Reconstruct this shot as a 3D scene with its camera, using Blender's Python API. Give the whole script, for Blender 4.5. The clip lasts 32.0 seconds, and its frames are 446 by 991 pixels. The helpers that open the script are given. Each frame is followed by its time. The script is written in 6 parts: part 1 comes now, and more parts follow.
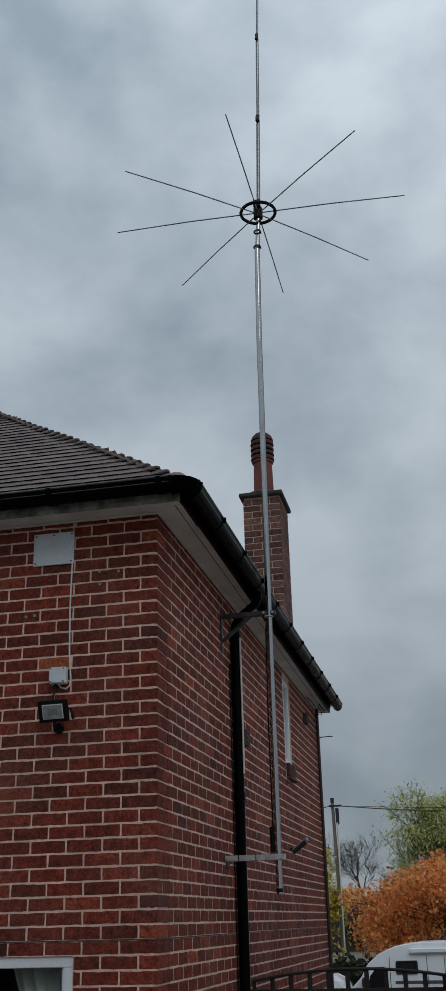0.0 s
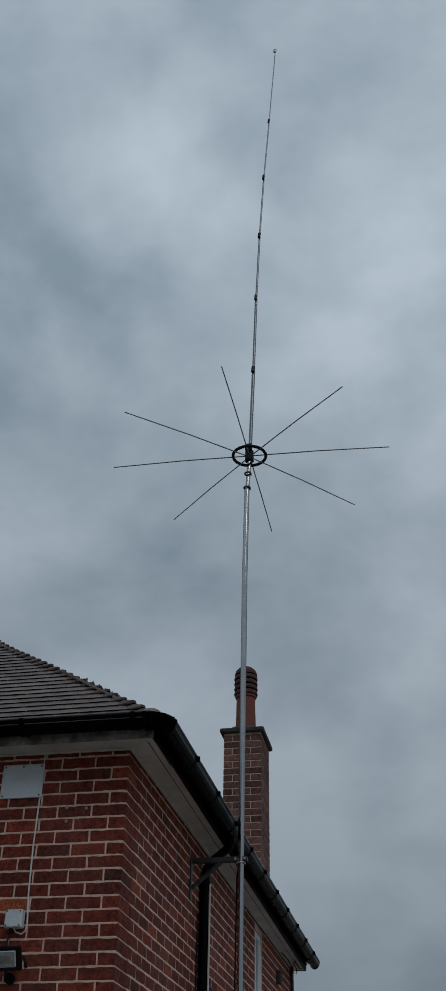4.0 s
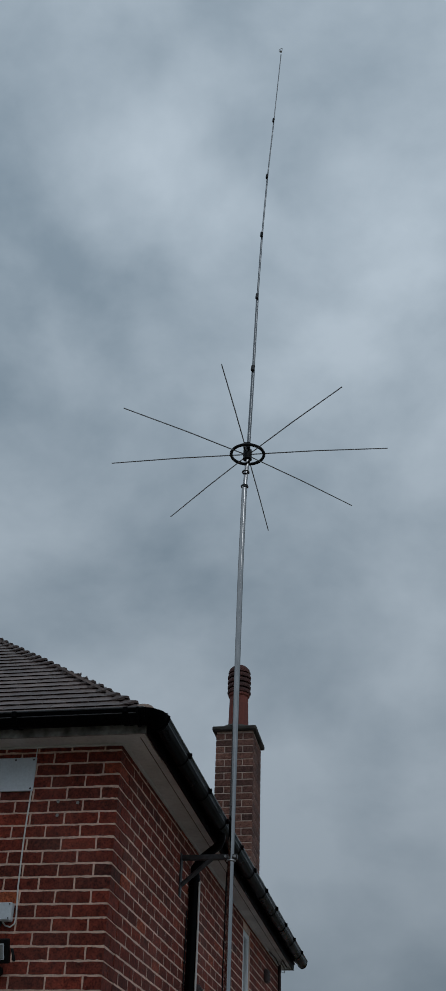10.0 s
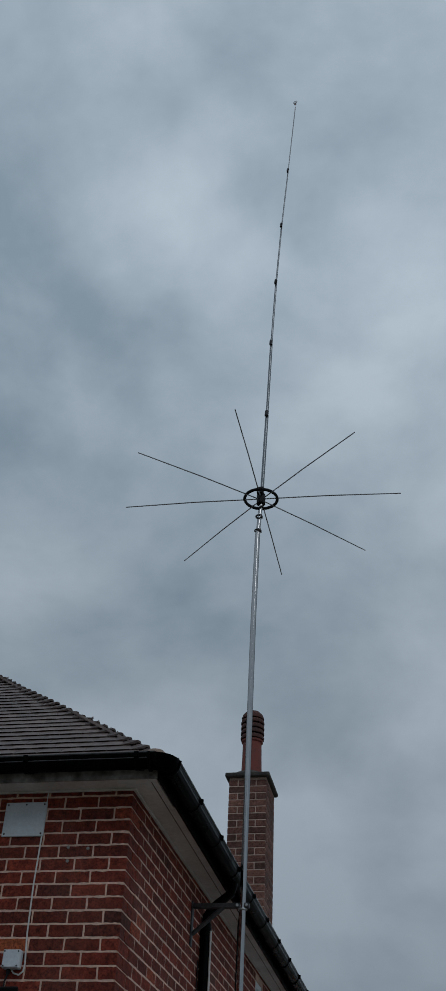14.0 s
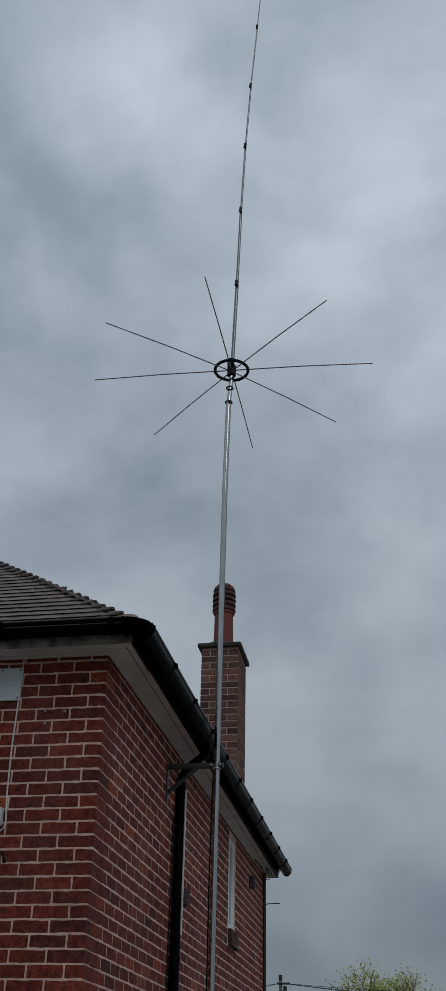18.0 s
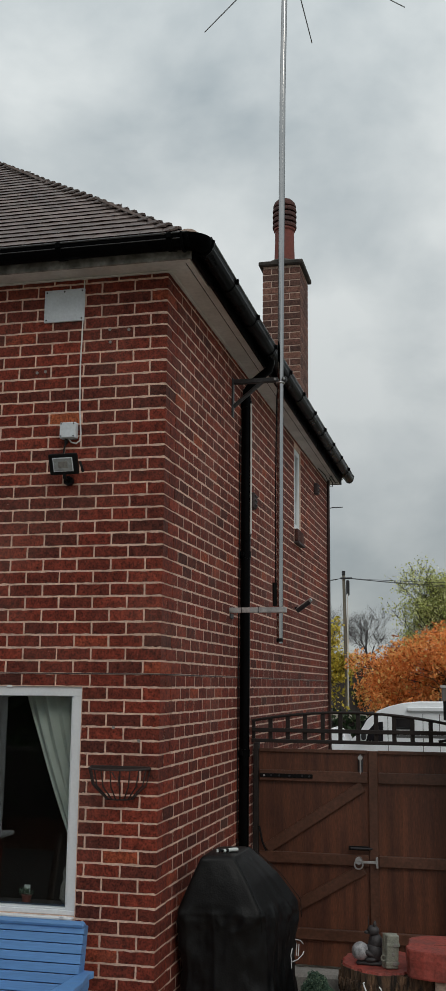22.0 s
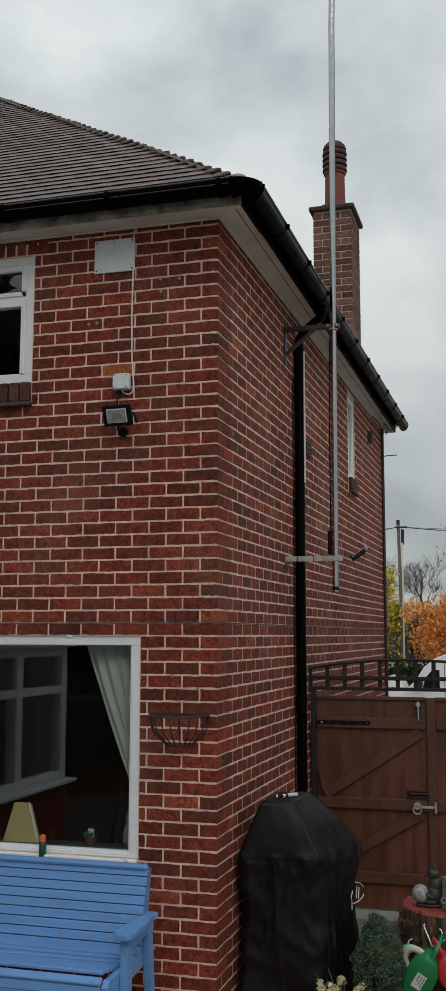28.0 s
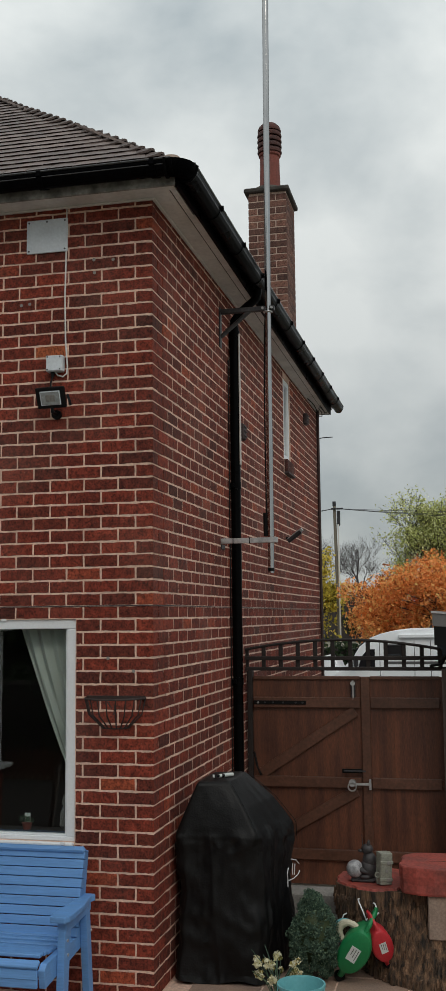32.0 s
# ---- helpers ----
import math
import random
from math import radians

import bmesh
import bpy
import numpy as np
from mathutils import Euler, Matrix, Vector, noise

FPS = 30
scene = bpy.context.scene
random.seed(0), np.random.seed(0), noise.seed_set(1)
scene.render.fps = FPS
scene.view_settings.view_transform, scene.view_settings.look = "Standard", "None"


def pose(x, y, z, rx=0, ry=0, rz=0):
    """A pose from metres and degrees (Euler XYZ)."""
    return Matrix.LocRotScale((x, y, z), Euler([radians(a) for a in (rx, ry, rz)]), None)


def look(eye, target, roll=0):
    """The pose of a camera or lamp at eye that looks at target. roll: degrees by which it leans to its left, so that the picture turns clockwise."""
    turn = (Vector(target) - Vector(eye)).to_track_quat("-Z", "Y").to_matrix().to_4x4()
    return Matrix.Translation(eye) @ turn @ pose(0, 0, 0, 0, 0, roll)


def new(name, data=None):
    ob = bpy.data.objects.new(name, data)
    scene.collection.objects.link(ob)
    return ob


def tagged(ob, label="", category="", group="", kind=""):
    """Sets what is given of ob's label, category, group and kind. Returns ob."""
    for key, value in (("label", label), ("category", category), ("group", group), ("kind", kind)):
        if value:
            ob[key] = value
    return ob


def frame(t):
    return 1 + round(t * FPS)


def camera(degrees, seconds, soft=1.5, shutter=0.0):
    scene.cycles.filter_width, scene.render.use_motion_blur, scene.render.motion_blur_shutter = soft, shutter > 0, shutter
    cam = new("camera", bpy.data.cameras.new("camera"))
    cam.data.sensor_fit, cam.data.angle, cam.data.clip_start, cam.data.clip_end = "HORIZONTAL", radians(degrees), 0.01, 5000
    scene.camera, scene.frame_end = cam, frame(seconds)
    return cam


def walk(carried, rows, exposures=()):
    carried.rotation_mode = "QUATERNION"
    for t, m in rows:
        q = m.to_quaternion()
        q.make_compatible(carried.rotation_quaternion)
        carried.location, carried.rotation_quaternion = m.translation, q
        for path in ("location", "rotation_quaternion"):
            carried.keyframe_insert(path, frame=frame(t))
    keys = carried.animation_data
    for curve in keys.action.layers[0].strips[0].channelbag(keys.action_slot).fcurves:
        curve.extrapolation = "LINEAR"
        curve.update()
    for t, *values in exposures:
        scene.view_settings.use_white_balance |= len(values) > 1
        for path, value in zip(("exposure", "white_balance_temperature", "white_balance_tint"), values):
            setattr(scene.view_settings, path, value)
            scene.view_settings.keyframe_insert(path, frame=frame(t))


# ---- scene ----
cam = camera(24.1, 32.0, soft=0.4)
PATH = [
    (0, (1.809, -6.411, 2.471), (1.428, -4.599, 3.228), -1.5),
    (0.5, (1.841, -6.456, 2.474), (1.469, -4.71, 3.375), 0.0),
    (1, (1.92, -6.538, 2.484), (1.548, -4.861, 3.509), 1.4),
    (1.5, (1.944, -6.544, 2.487), (1.572, -4.89, 3.548), 2.0),
    (2, (1.936, -6.558, 2.496), (1.569, -4.913, 3.572), 1.9),
    (2.5, (1.937, -6.571, 2.488), (1.585, -4.94, 3.591), 1.4),
    (3, (1.953, -6.571, 2.473), (1.605, -4.949, 3.59), 1.3),
    (3.5, (1.93, -6.531, 2.487), (1.596, -4.915, 3.616), 1.0),
    (5.5, (1.968, -6.553, 2.483), (1.655, -4.939, 3.621), 1.7),
    (6, (1.953, -6.487, 2.516), (1.639, -4.869, 3.648), 1.8),
    (6.5, (1.93, -6.445, 2.529), (1.62, -4.822, 3.656), 1.8),
    (7, (1.931, -6.488, 2.491), (1.628, -4.863, 3.616), 1.6),
    (7.5, (1.939, -6.518, 2.498), (1.618, -4.895, 3.621), 2.2),
    (8, (1.956, -6.538, 2.508), (1.626, -4.915, 3.629), 2.7),
    (8.5, (1.984, -6.571, 2.475), (1.663, -4.949, 3.601), 2.6),
    (9, (1.984, -6.56, 2.483), (1.669, -4.935, 3.606), 2.6),
    (9.5, (1.942, -6.502, 2.497), (1.631, -4.879, 3.624), 2.2),
    (10, (1.931, -6.53, 2.476), (1.608, -4.914, 3.61), 2.2),
    (10.5, (1.944, -6.568, 2.455), (1.611, -4.968, 3.607), 2.5),
    (11, (1.949, -6.589, 2.455), (1.61, -5.018, 3.646), 3.1),
    (11.5, (1.953, -6.582, 2.453), (1.608, -5.025, 3.66), 3.1),
    (12, (1.964, -6.528, 2.439), (1.628, -4.975, 3.654), 2.7),
    (12.5, (1.963, -6.539, 2.465), (1.615, -4.979, 3.667), 3.8),
    (13, (1.948, -6.538, 2.479), (1.604, -4.978, 3.683), 3.9),
    (13.5, (1.942, -6.525, 2.473), (1.602, -4.965, 3.678), 3.2),
    (14, (1.959, -6.556, 2.452), (1.613, -4.995, 3.654), 3.1),
    (14.5, (1.988, -6.575, 2.463), (1.628, -5.004, 3.646), 3.5),
    (16.5, (1.97, -6.535, 2.439), (1.628, -4.907, 3.548), 2.4),
    (17, (1.923, -6.475, 2.443), (1.593, -4.839, 3.546), 1.9),
    (17.5, (1.919, -6.453, 2.436), (1.597, -4.803, 3.518), 1.8),
    (18, (1.918, -6.44, 2.393), (1.615, -4.746, 3.412), 1.3),
    (18.5, (1.901, -6.399, 2.397), (1.587, -4.637, 3.291), 1.3),
    (19, (1.904, -6.4, 2.383), (1.566, -4.567, 3.106), 1.2),
    (19.5, (1.905, -6.414, 2.34), (1.572, -4.495, 2.797), 0.6),
    (20, (1.908, -6.391, 2.34), (1.539, -4.459, 2.705), 0.7),
    (20.5, (1.905, -6.397, 2.336), (1.498, -4.472, 2.694), 0.5),
    (21, (1.905, -6.386, 2.332), (1.478, -4.465, 2.691), 0.4),
    (21.5, (1.907, -6.402, 2.34), (1.46, -4.486, 2.697), 0.7),
    (22, (1.914, -6.4, 2.333), (1.459, -4.485, 2.689), 0.6),
    (22.5, (1.917, -6.408, 2.331), (1.451, -4.496, 2.689), 0.6),
    (23, (1.923, -6.425, 2.327), (1.453, -4.515, 2.691), 0.5),
    (23.5, (1.919, -6.418, 2.329), (1.44, -4.51, 2.69), 0.5),
    (24, (1.909, -6.406, 2.329), (1.418, -4.498, 2.677), 0.4),
    (24.5, (1.919, -6.406, 2.323), (1.43, -4.498, 2.674), 0.4),
    (25, (1.916, -6.395, 2.324), (1.415, -4.49, 2.673), 0.3),
    (25.5, (1.891, -6.389, 2.324), (1.363, -4.491, 2.665), 0.4),
    (27.5, (1.89, -6.384, 2.322), (1.329, -4.483, 2.594), 0.2),
    (28, (1.897, -6.385, 2.318), (1.342, -4.482, 2.582), 0.1),
    (28.5, (1.9, -6.383, 2.317), (1.355, -4.475, 2.566), 0.0),
    (29, (1.908, -6.387, 2.32), (1.384, -4.473, 2.564), -0.2),
    (29.5, (1.908, -6.385, 2.321), (1.399, -4.466, 2.564), -0.3),
    (30, (1.905, -6.378, 2.319), (1.41, -4.455, 2.553), -0.4),
    (30.5, (1.907, -6.382, 2.316), (1.422, -4.455, 2.546), -0.4),
    (31, (1.908, -6.378, 2.317), (1.434, -4.449, 2.541), -0.5),
    (31.5, (1.909, -6.387, 2.315), (1.451, -4.453, 2.541), -0.5),
    (32, (1.915, -6.388, 2.317), (1.474, -4.451, 2.547), -0.6),
]
EXPO = [(0.0, -0.34, 6050, 10), (1.2, -0.66, 5950, 9), (6.0, -0.77, 5850, 8), (14.0, -0.78, 5800, 8), (17.5, -0.65, 5950, 9), (19.0, -0.38, 6050, 10), (20.0, 0.16, 6650, 10), (23.0, 0.16, 6750, 10), (28.0, 0.26, 6800, 10), (32.0, 0.30, 6850, 10)]
walk(cam, [(t, look(eye, target, roll)) for t, eye, target, roll in PATH], EXPO)

# ---- light: overcast sky, faint wide sun ----
world = bpy.data.worlds.new("overcast_sky")
scene.world = world
world.use_nodes = True
wn, wl = world.node_tree.nodes, world.node_tree.links
wn.clear()
w_out = wn.new("ShaderNodeOutputWorld")
w_bg = wn.new("ShaderNodeBackground")
w_sky = wn.new("ShaderNodeTexSky")
w_sky.sky_type, w_sky.sun_disc = "NISHITA", False
w_sky.sun_elevation, w_sky.sun_rotation = radians(42), radians(160)
w_gain = wn.new("ShaderNodeVectorMath")
w_gain.operation = "SCALE"
w_gain.inputs["Scale"].default_value = 0.08
wl.new(w_sky.outputs[0], w_gain.inputs[0])
w_co = wn.new("ShaderNodeTexCoord")
w_map = wn.new("ShaderNodeMapping")
w_map.inputs["Scale"].default_value = (1.0, 1.0, 1.35)
w_map.inputs["Location"].default_value = (0.23, 0.1, 0.15)
wl.new(w_co.outputs["Generated"], w_map.inputs["Vector"])
w_big = wn.new("ShaderNodeTexNoise")
w_big.inputs["Scale"].default_value, w_big.inputs["Detail"].default_value = 4.3, 8.0
w_big.inputs["Roughness"].default_value, w_big.inputs["Distortion"].default_value = 0.5, 0.12
wl.new(w_map.outputs[0], w_big.inputs["Vector"])
w_ramp = wn.new("ShaderNodeValToRGB")
w_ramp.color_ramp.elements[0].position, w_ramp.color_ramp.elements[0].color = 0.33, (0.36, 0.425, 0.465, 1)
w_ramp.color_ramp.elements[1].position, w_ramp.color_ramp.elements[1].color = 0.66, (0.73, 0.785, 0.805, 1)
wl.new(w_big.outputs["Fac"], w_ramp.inputs[0])
# clouds are thicker and greyer low down
w_sep = wn.new("ShaderNodeSeparateXYZ")
wl.new(w_co.outputs["Generated"], w_sep.inputs[0])
w_low = wn.new("ShaderNodeMapRange")
w_low.inputs["From Min"].default_value, w_low.inputs["From Max"].default_value = 0.05, 0.75
w_low.inputs["To Min"].default_value, w_low.inputs["To Max"].default_value = 0.54, 1.22
wl.new(w_sep.outputs["Z"], w_low.inputs["Value"])
w_dim = wn.new("ShaderNodeVectorMath")
w_dim.operation = "SCALE"
wl.new(w_ramp.outputs[0], w_dim.inputs[0])
wl.new(w_low.outputs[0], w_dim.inputs["Scale"])
w_mix = wn.new("ShaderNodeMix")
w_mix.data_type = "RGBA"
w_mix.inputs[0].default_value = 0.93
wl.new(w_gain.outputs[0], w_mix.inputs[6])
wl.new(w_dim.outputs[0], w_mix.inputs[7])
wl.new(w_mix.outputs[2], w_bg.inputs["Color"])
w_bg.inputs["Strength"].default_value = 1.0
wl.new(w_bg.outputs[0], w_out.inputs["Surface"])

sun = new("sun", bpy.data.lights.new("sun", "SUN"))
sun.data.energy, sun.data.angle, sun.data.color = 0.5, radians(25), (1.0, 0.96, 0.9)
sun.matrix_world = look((9, -16, 17), (0, 0, 0))


# ---- materials ----
def mat(name, base, rough=0.6, metal=0.0, scale=6.0, vary=0.25, fine=60.0, bump=0.15, tint=None, island=0.0, spec=0.5, streak=None, dist=0.004):
    """A surface with broad and fine variation; tint: the second colour of the broad variation."""
    m = bpy.data.materials.new(name)
    m.use_nodes = True
    n, l = m.node_tree.nodes, m.node_tree.links
    p = n["Principled BSDF"]
    p.inputs["Roughness"].default_value, p.inputs["Metallic"].default_value = rough, metal
    p.inputs["Specular IOR Level"].default_value = spec
    co = n.new("ShaderNodeTexCoord")
    mp = n.new("ShaderNodeMapping")
    if streak:
        mp.inputs["Scale"].default_value = streak
    l.new(co.outputs["Object"], mp.inputs["Vector"])
    broad = n.new("ShaderNodeTexNoise")
    broad.inputs["Scale"].default_value, broad.inputs["Detail"].default_value = scale, 6
    grain = n.new("ShaderNodeTexNoise")
    grain.inputs["Scale"].default_value, grain.inputs["Detail"].default_value = fine, 4
    l.new(mp.outputs[0], broad.inputs["Vector"])
    l.new(mp.outputs[0], grain.inputs["Vector"])
    ramp = n.new("ShaderNodeValToRGB")
    b = Vector(base)
    t = Vector(tint) if tint else b * (1 - vary)
    ramp.color_ramp.elements[0].position, ramp.color_ramp.elements[0].color = 0.33, (*t, 1)
    ramp.color_ramp.elements[1].position, ramp.color_ramp.elements[1].color = 0.66, (*b, 1)
    l.new(broad.outputs["Fac"], ramp.inputs[0])
    mul = n.new("ShaderNodeMix")
    mul.data_type, mul.blend_type = "RGBA", "MULTIPLY"
    mul.inputs[0].default_value = 1.0
    sc = n.new("ShaderNodeMapRange")
    sc.inputs["To Min"].default_value, sc.inputs["To Max"].default_value = 1 - vary, 1 + vary * 0.6
    sc.inputs["From Min"].default_value, sc.inputs["From Max"].default_value = 0.25, 0.75
    l.new(grain.outputs["Fac"], sc.inputs["Value"])
    l.new(ramp.outputs[0], mul.inputs[6])
    l.new(sc.outputs[0], mul.inputs[7])
    last = mul.outputs[2]
    if island:
        geo, info = n.new("ShaderNodeNewGeometry"), n.new("ShaderNodeObjectInfo")
        add = n.new("ShaderNodeMath")
        add.operation = "ADD"
        fr = n.new("ShaderNodeMath")
        fr.operation = "FRACT"
        l.new(geo.outputs["Random Per Island"], add.inputs[0])
        l.new(info.outputs["Random"], add.inputs[1])
        l.new(add.outputs[0], fr.inputs[0])
        rg = n.new("ShaderNodeMapRange")
        rg.inputs["To Min"].default_value, rg.inputs["To Max"].default_value = 1 - island, 1 + island
        l.new(fr.outputs[0], rg.inputs["Value"])
        m2 = n.new("ShaderNodeMix")
        m2.data_type, m2.blend_type = "RGBA", "MULTIPLY"
        m2.inputs[0].default_value = 1.0
        l.new(last, m2.inputs[6])
        l.new(rg.outputs[0], m2.inputs[7])
        last = m2.outputs[2]
    l.new(last, p.inputs["Base Color"])
    rr = n.new("ShaderNodeMapRange")
    rr.inputs["To Min"].default_value, rr.inputs["To Max"].default_value = max(0.03, rough - 0.12), min(1, rough + 0.12)
    l.new(broad.outputs["Fac"], rr.inputs["Value"])
    l.new(rr.outputs[0], p.inputs["Roughness"])
    if bump:
        bp = n.new("ShaderNodeBump")
        bp.inputs["Strength"].default_value, bp.inputs["Distance"].default_value = bump, dist
        l.new(grain.outputs["Fac"], bp.inputs["Height"])
        l.new(bp.outputs[0], p.inputs["Normal"])
    return m


def brick_mat(name, stops, mottled=0.35):
    """Fired clay: each brick takes its own place on the ramp, with mottling and pits."""
    m = bpy.data.materials.new(name)
    m.use_nodes = True
    n, l = m.node_tree.nodes, m.node_tree.links
    p = n["Principled BSDF"]
    p.inputs["Roughness"].default_value = 0.85
    p.inputs["Specular IOR Level"].default_value = 0.3
    geo, info, co = n.new("ShaderNodeNewGeometry"), n.new("ShaderNodeObjectInfo"), n.new("ShaderNodeTexCoord")
    add = n.new("ShaderNodeMath")
    add.operation = "ADD"
    fr = n.new("ShaderNodeMath")
    fr.operation = "FRACT"
    l.new(geo.outputs["Random Per Island"], add.inputs[0])
    l.new(info.outputs["Random"], add.inputs[1])
    l.new(add.outputs[0], fr.inputs[0])
    ramp = n.new("ShaderNodeValToRGB")
    e = ramp.color_ramp.elements
    e[0].position, e[0].color = stops[0][0], (*stops[0][1], 1)
    e[1].position, e[1].color = stops[-1][0], (*stops[-1][1], 1)
    for pos, col in stops[1:-1]:
        x = e.new(pos)
        x.color = (*col, 1)
    l.new(fr.outputs[0], ramp.inputs[0])
    # shift the texture from brick to brick
    vec = n.new("ShaderNodeVectorMath")
    vec.operation = "ADD"
    comb = n.new("ShaderNodeCombineXYZ")
    far = n.new("ShaderNodeMath")
    far.operation = "MULTIPLY"
    far.inputs[1].default_value = 37.0
    l.new(fr.outputs[0], far.inputs[0])
    l.new(far.outputs[0], comb.inputs[0])
    l.new(far.outputs[0], comb.inputs[1])
    l.new(co.outputs["Object"], vec.inputs[0])
    l.new(comb.outputs[0], vec.inputs[1])
    mott = n.new("ShaderNodeTexNoise")
    mott.inputs["Scale"].default_value, mott.inputs["Detail"].default_value = 26, 7
    mott.inputs["Roughness"].default_value = 0.65
    l.new(vec.outputs[0], mott.inputs["Vector"])
    pits = n.new("ShaderNodeTexNoise")
    pits.inputs["Scale"].default_value, pits.inputs["Detail"].default_value = 85, 4
    l.new(vec.outputs[0], pits.inputs["Vector"])
    rg = n.new("ShaderNodeMapRange")
    rg.inputs["From Min"].default_value, rg.inputs["From Max"].default_value = 0.3, 0.7
    rg.inputs["To Min"].default_value, rg.inputs["To Max"].default_value = 1 - mottled, 1 + mottled
    l.new(mott.outputs["Fac"], rg.inputs["Value"])
    m2 = n.new("ShaderNodeMix")
    m2.data_type, m2.blend_type = "RGBA", "MULTIPLY"
    m2.inputs[0].default_value = 1.0
    l.new(ramp.outputs[0], m2.inputs[6])
    l.new(rg.outputs[0], m2.inputs[7])
    pr = n.new("ShaderNodeMapRange")
    pr.inputs["From Min"].default_value, pr.inputs["From Max"].default_value = 0.3, 0.55
    pr.inputs["To Min"].default_value, pr.inputs["To Max"].default_value = 0.40, 1.20
    l.new(pits.outputs["Fac"], pr.inputs["Value"])
    m3 = n.new("ShaderNodeMix")
    m3.data_type, m3.blend_type = "RGBA", "MULTIPLY"
    m3.inputs[0].default_value = 1.0
    l.new(m2.outputs[2], m3.inputs[6])
    l.new(pr.outputs[0], m3.inputs[7])
    # pale bloom of salts in broad patches, and loose specks
    bloom = n.new("ShaderNodeTexNoise")
    bloom.inputs["Scale"].default_value, bloom.inputs["Detail"].default_value = 1.3, 5
    l.new(geo.outputs["Position"], bloom.inputs["Vector"])
    br = n.new("ShaderNodeMapRange")
    br.inputs["From Min"].default_value, br.inputs["From Max"].default_value = 0.5, 0.75
    br.inputs["To Min"].default_value, br.inputs["To Max"].default_value = 0.0, 0.13
    l.new(bloom.outputs["Fac"], br.inputs["Value"])
    salt = n.new("ShaderNodeTexNoise")
    salt.inputs["Scale"].default_value, salt.inputs["Detail"].default_value = 48, 3
    l.new(geo.outputs["Position"], salt.inputs["Vector"])
    sr = n.new("ShaderNodeMapRange")
    sr.inputs["From Min"].default_value, sr.inputs["From Max"].default_value = 0.70, 0.78
    sr.inputs["To Min"].default_value, sr.inputs["To Max"].default_value = 0.0, 0.55
    l.new(salt.outputs["Fac"], sr.inputs["Value"])
    both = n.new("ShaderNodeMath")
    both.operation = "ADD"
    both.use_clamp = True
    l.new(br.outputs[0], both.inputs[0])
    l.new(sr.outputs[0], both.inputs[1])
    m4 = n.new("ShaderNodeMix")
    m4.data_type = "RGBA"
    m4.inputs[7].default_value = (0.46, 0.30, 0.245, 1)
    l.new(both.outputs[0], m4.inputs[0])
    l.new(m3.outputs[2], m4.inputs[6])
    l.new(m4.outputs[2], p.inputs["Base Color"])
    bp = n.new("ShaderNodeBump")
    bp.inputs["Strength"].default_value, bp.inputs["Distance"].default_value = 0.45, 0.004
    l.new(pits.outputs["Fac"], bp.inputs["Height"])
    l.new(bp.outputs[0], p.inputs["Normal"])
    return m


def leaf_mat(name, stops):
    m = bpy.data.materials.new(name)
    m.use_nodes = True
    n, l = m.node_tree.nodes, m.node_tree.links
    p = n["Principled BSDF"]
    p.inputs["Roughness"].default_value = 0.6
    p.inputs["Specular IOR Level"].default_value = 0.3
    geo = n.new("ShaderNodeNewGeometry")
    ramp = n.new("ShaderNodeValToRGB")
    e = ramp.color_ramp.elements
    e[0].position, e[0].color = stops[0][0], (*stops[0][1], 1)
    e[1].position, e[1].color = stops[-1][0], (*stops[-1][1], 1)
    for pos, col in stops[1:-1]:
        x = e.new(pos)
        x.color = (*col, 1)
    l.new(geo.outputs["Random Per Island"], ramp.inputs[0])
    l.new(ramp.outputs[0], p.inputs["Base Color"])
    tr = n.new("ShaderNodeBsdfTranslucent")
    l.new(ramp.outputs[0], tr.inputs["Color"])
    mx = n.new("ShaderNodeMixShader")
    mx.inputs[0].default_value = 0.35
    l.new(p.outputs[0], mx.inputs[1])
    l.new(tr.outputs[0], mx.inputs[2])
    l.new(mx.outputs[0], n["Material Output"].inputs["Surface"])
    return m


def glass_mat(name, tint=(0.9, 0.95, 0.95)):
    """A thin window pane: mostly clear, with the sheen of glass."""
    m = bpy.data.materials.new(name)
    m.use_nodes = True
    n, l = m.node_tree.nodes, m.node_tree.links
    n.remove(n["Principled BSDF"])
    tr, gl, mx = n.new("ShaderNodeBsdfTransparent"), n.new("ShaderNodeBsdfGlossy"), n.new("ShaderNodeMixShader")
    tr.inputs["Color"].default_value = (*tint, 1)
    gl.inputs["Roughness"].default_value = 0.01
    lw, pw, sc = n.new("ShaderNodeLayerWeight"), n.new("ShaderNodeMath"), n.new("ShaderNodeMapRange")
    pw.operation = "POWER"
    pw.inputs[1].default_value = 4.0
    sc.inputs["To Min"].default_value, sc.inputs["To Max"].default_value = 0.085, 0.95
    l.new(lw.outputs["Facing"], pw.inputs[0])
    l.new(pw.outputs[0], sc.inputs["Value"])
    l.new(sc.outputs[0], mx.inputs[0])
    l.new(tr.outputs[0], mx.inputs[1])
    l.new(gl.outputs[0], mx.inputs[2])
    l.new(mx.outputs[0], n["Material Output"].inputs["Surface"])
    return m


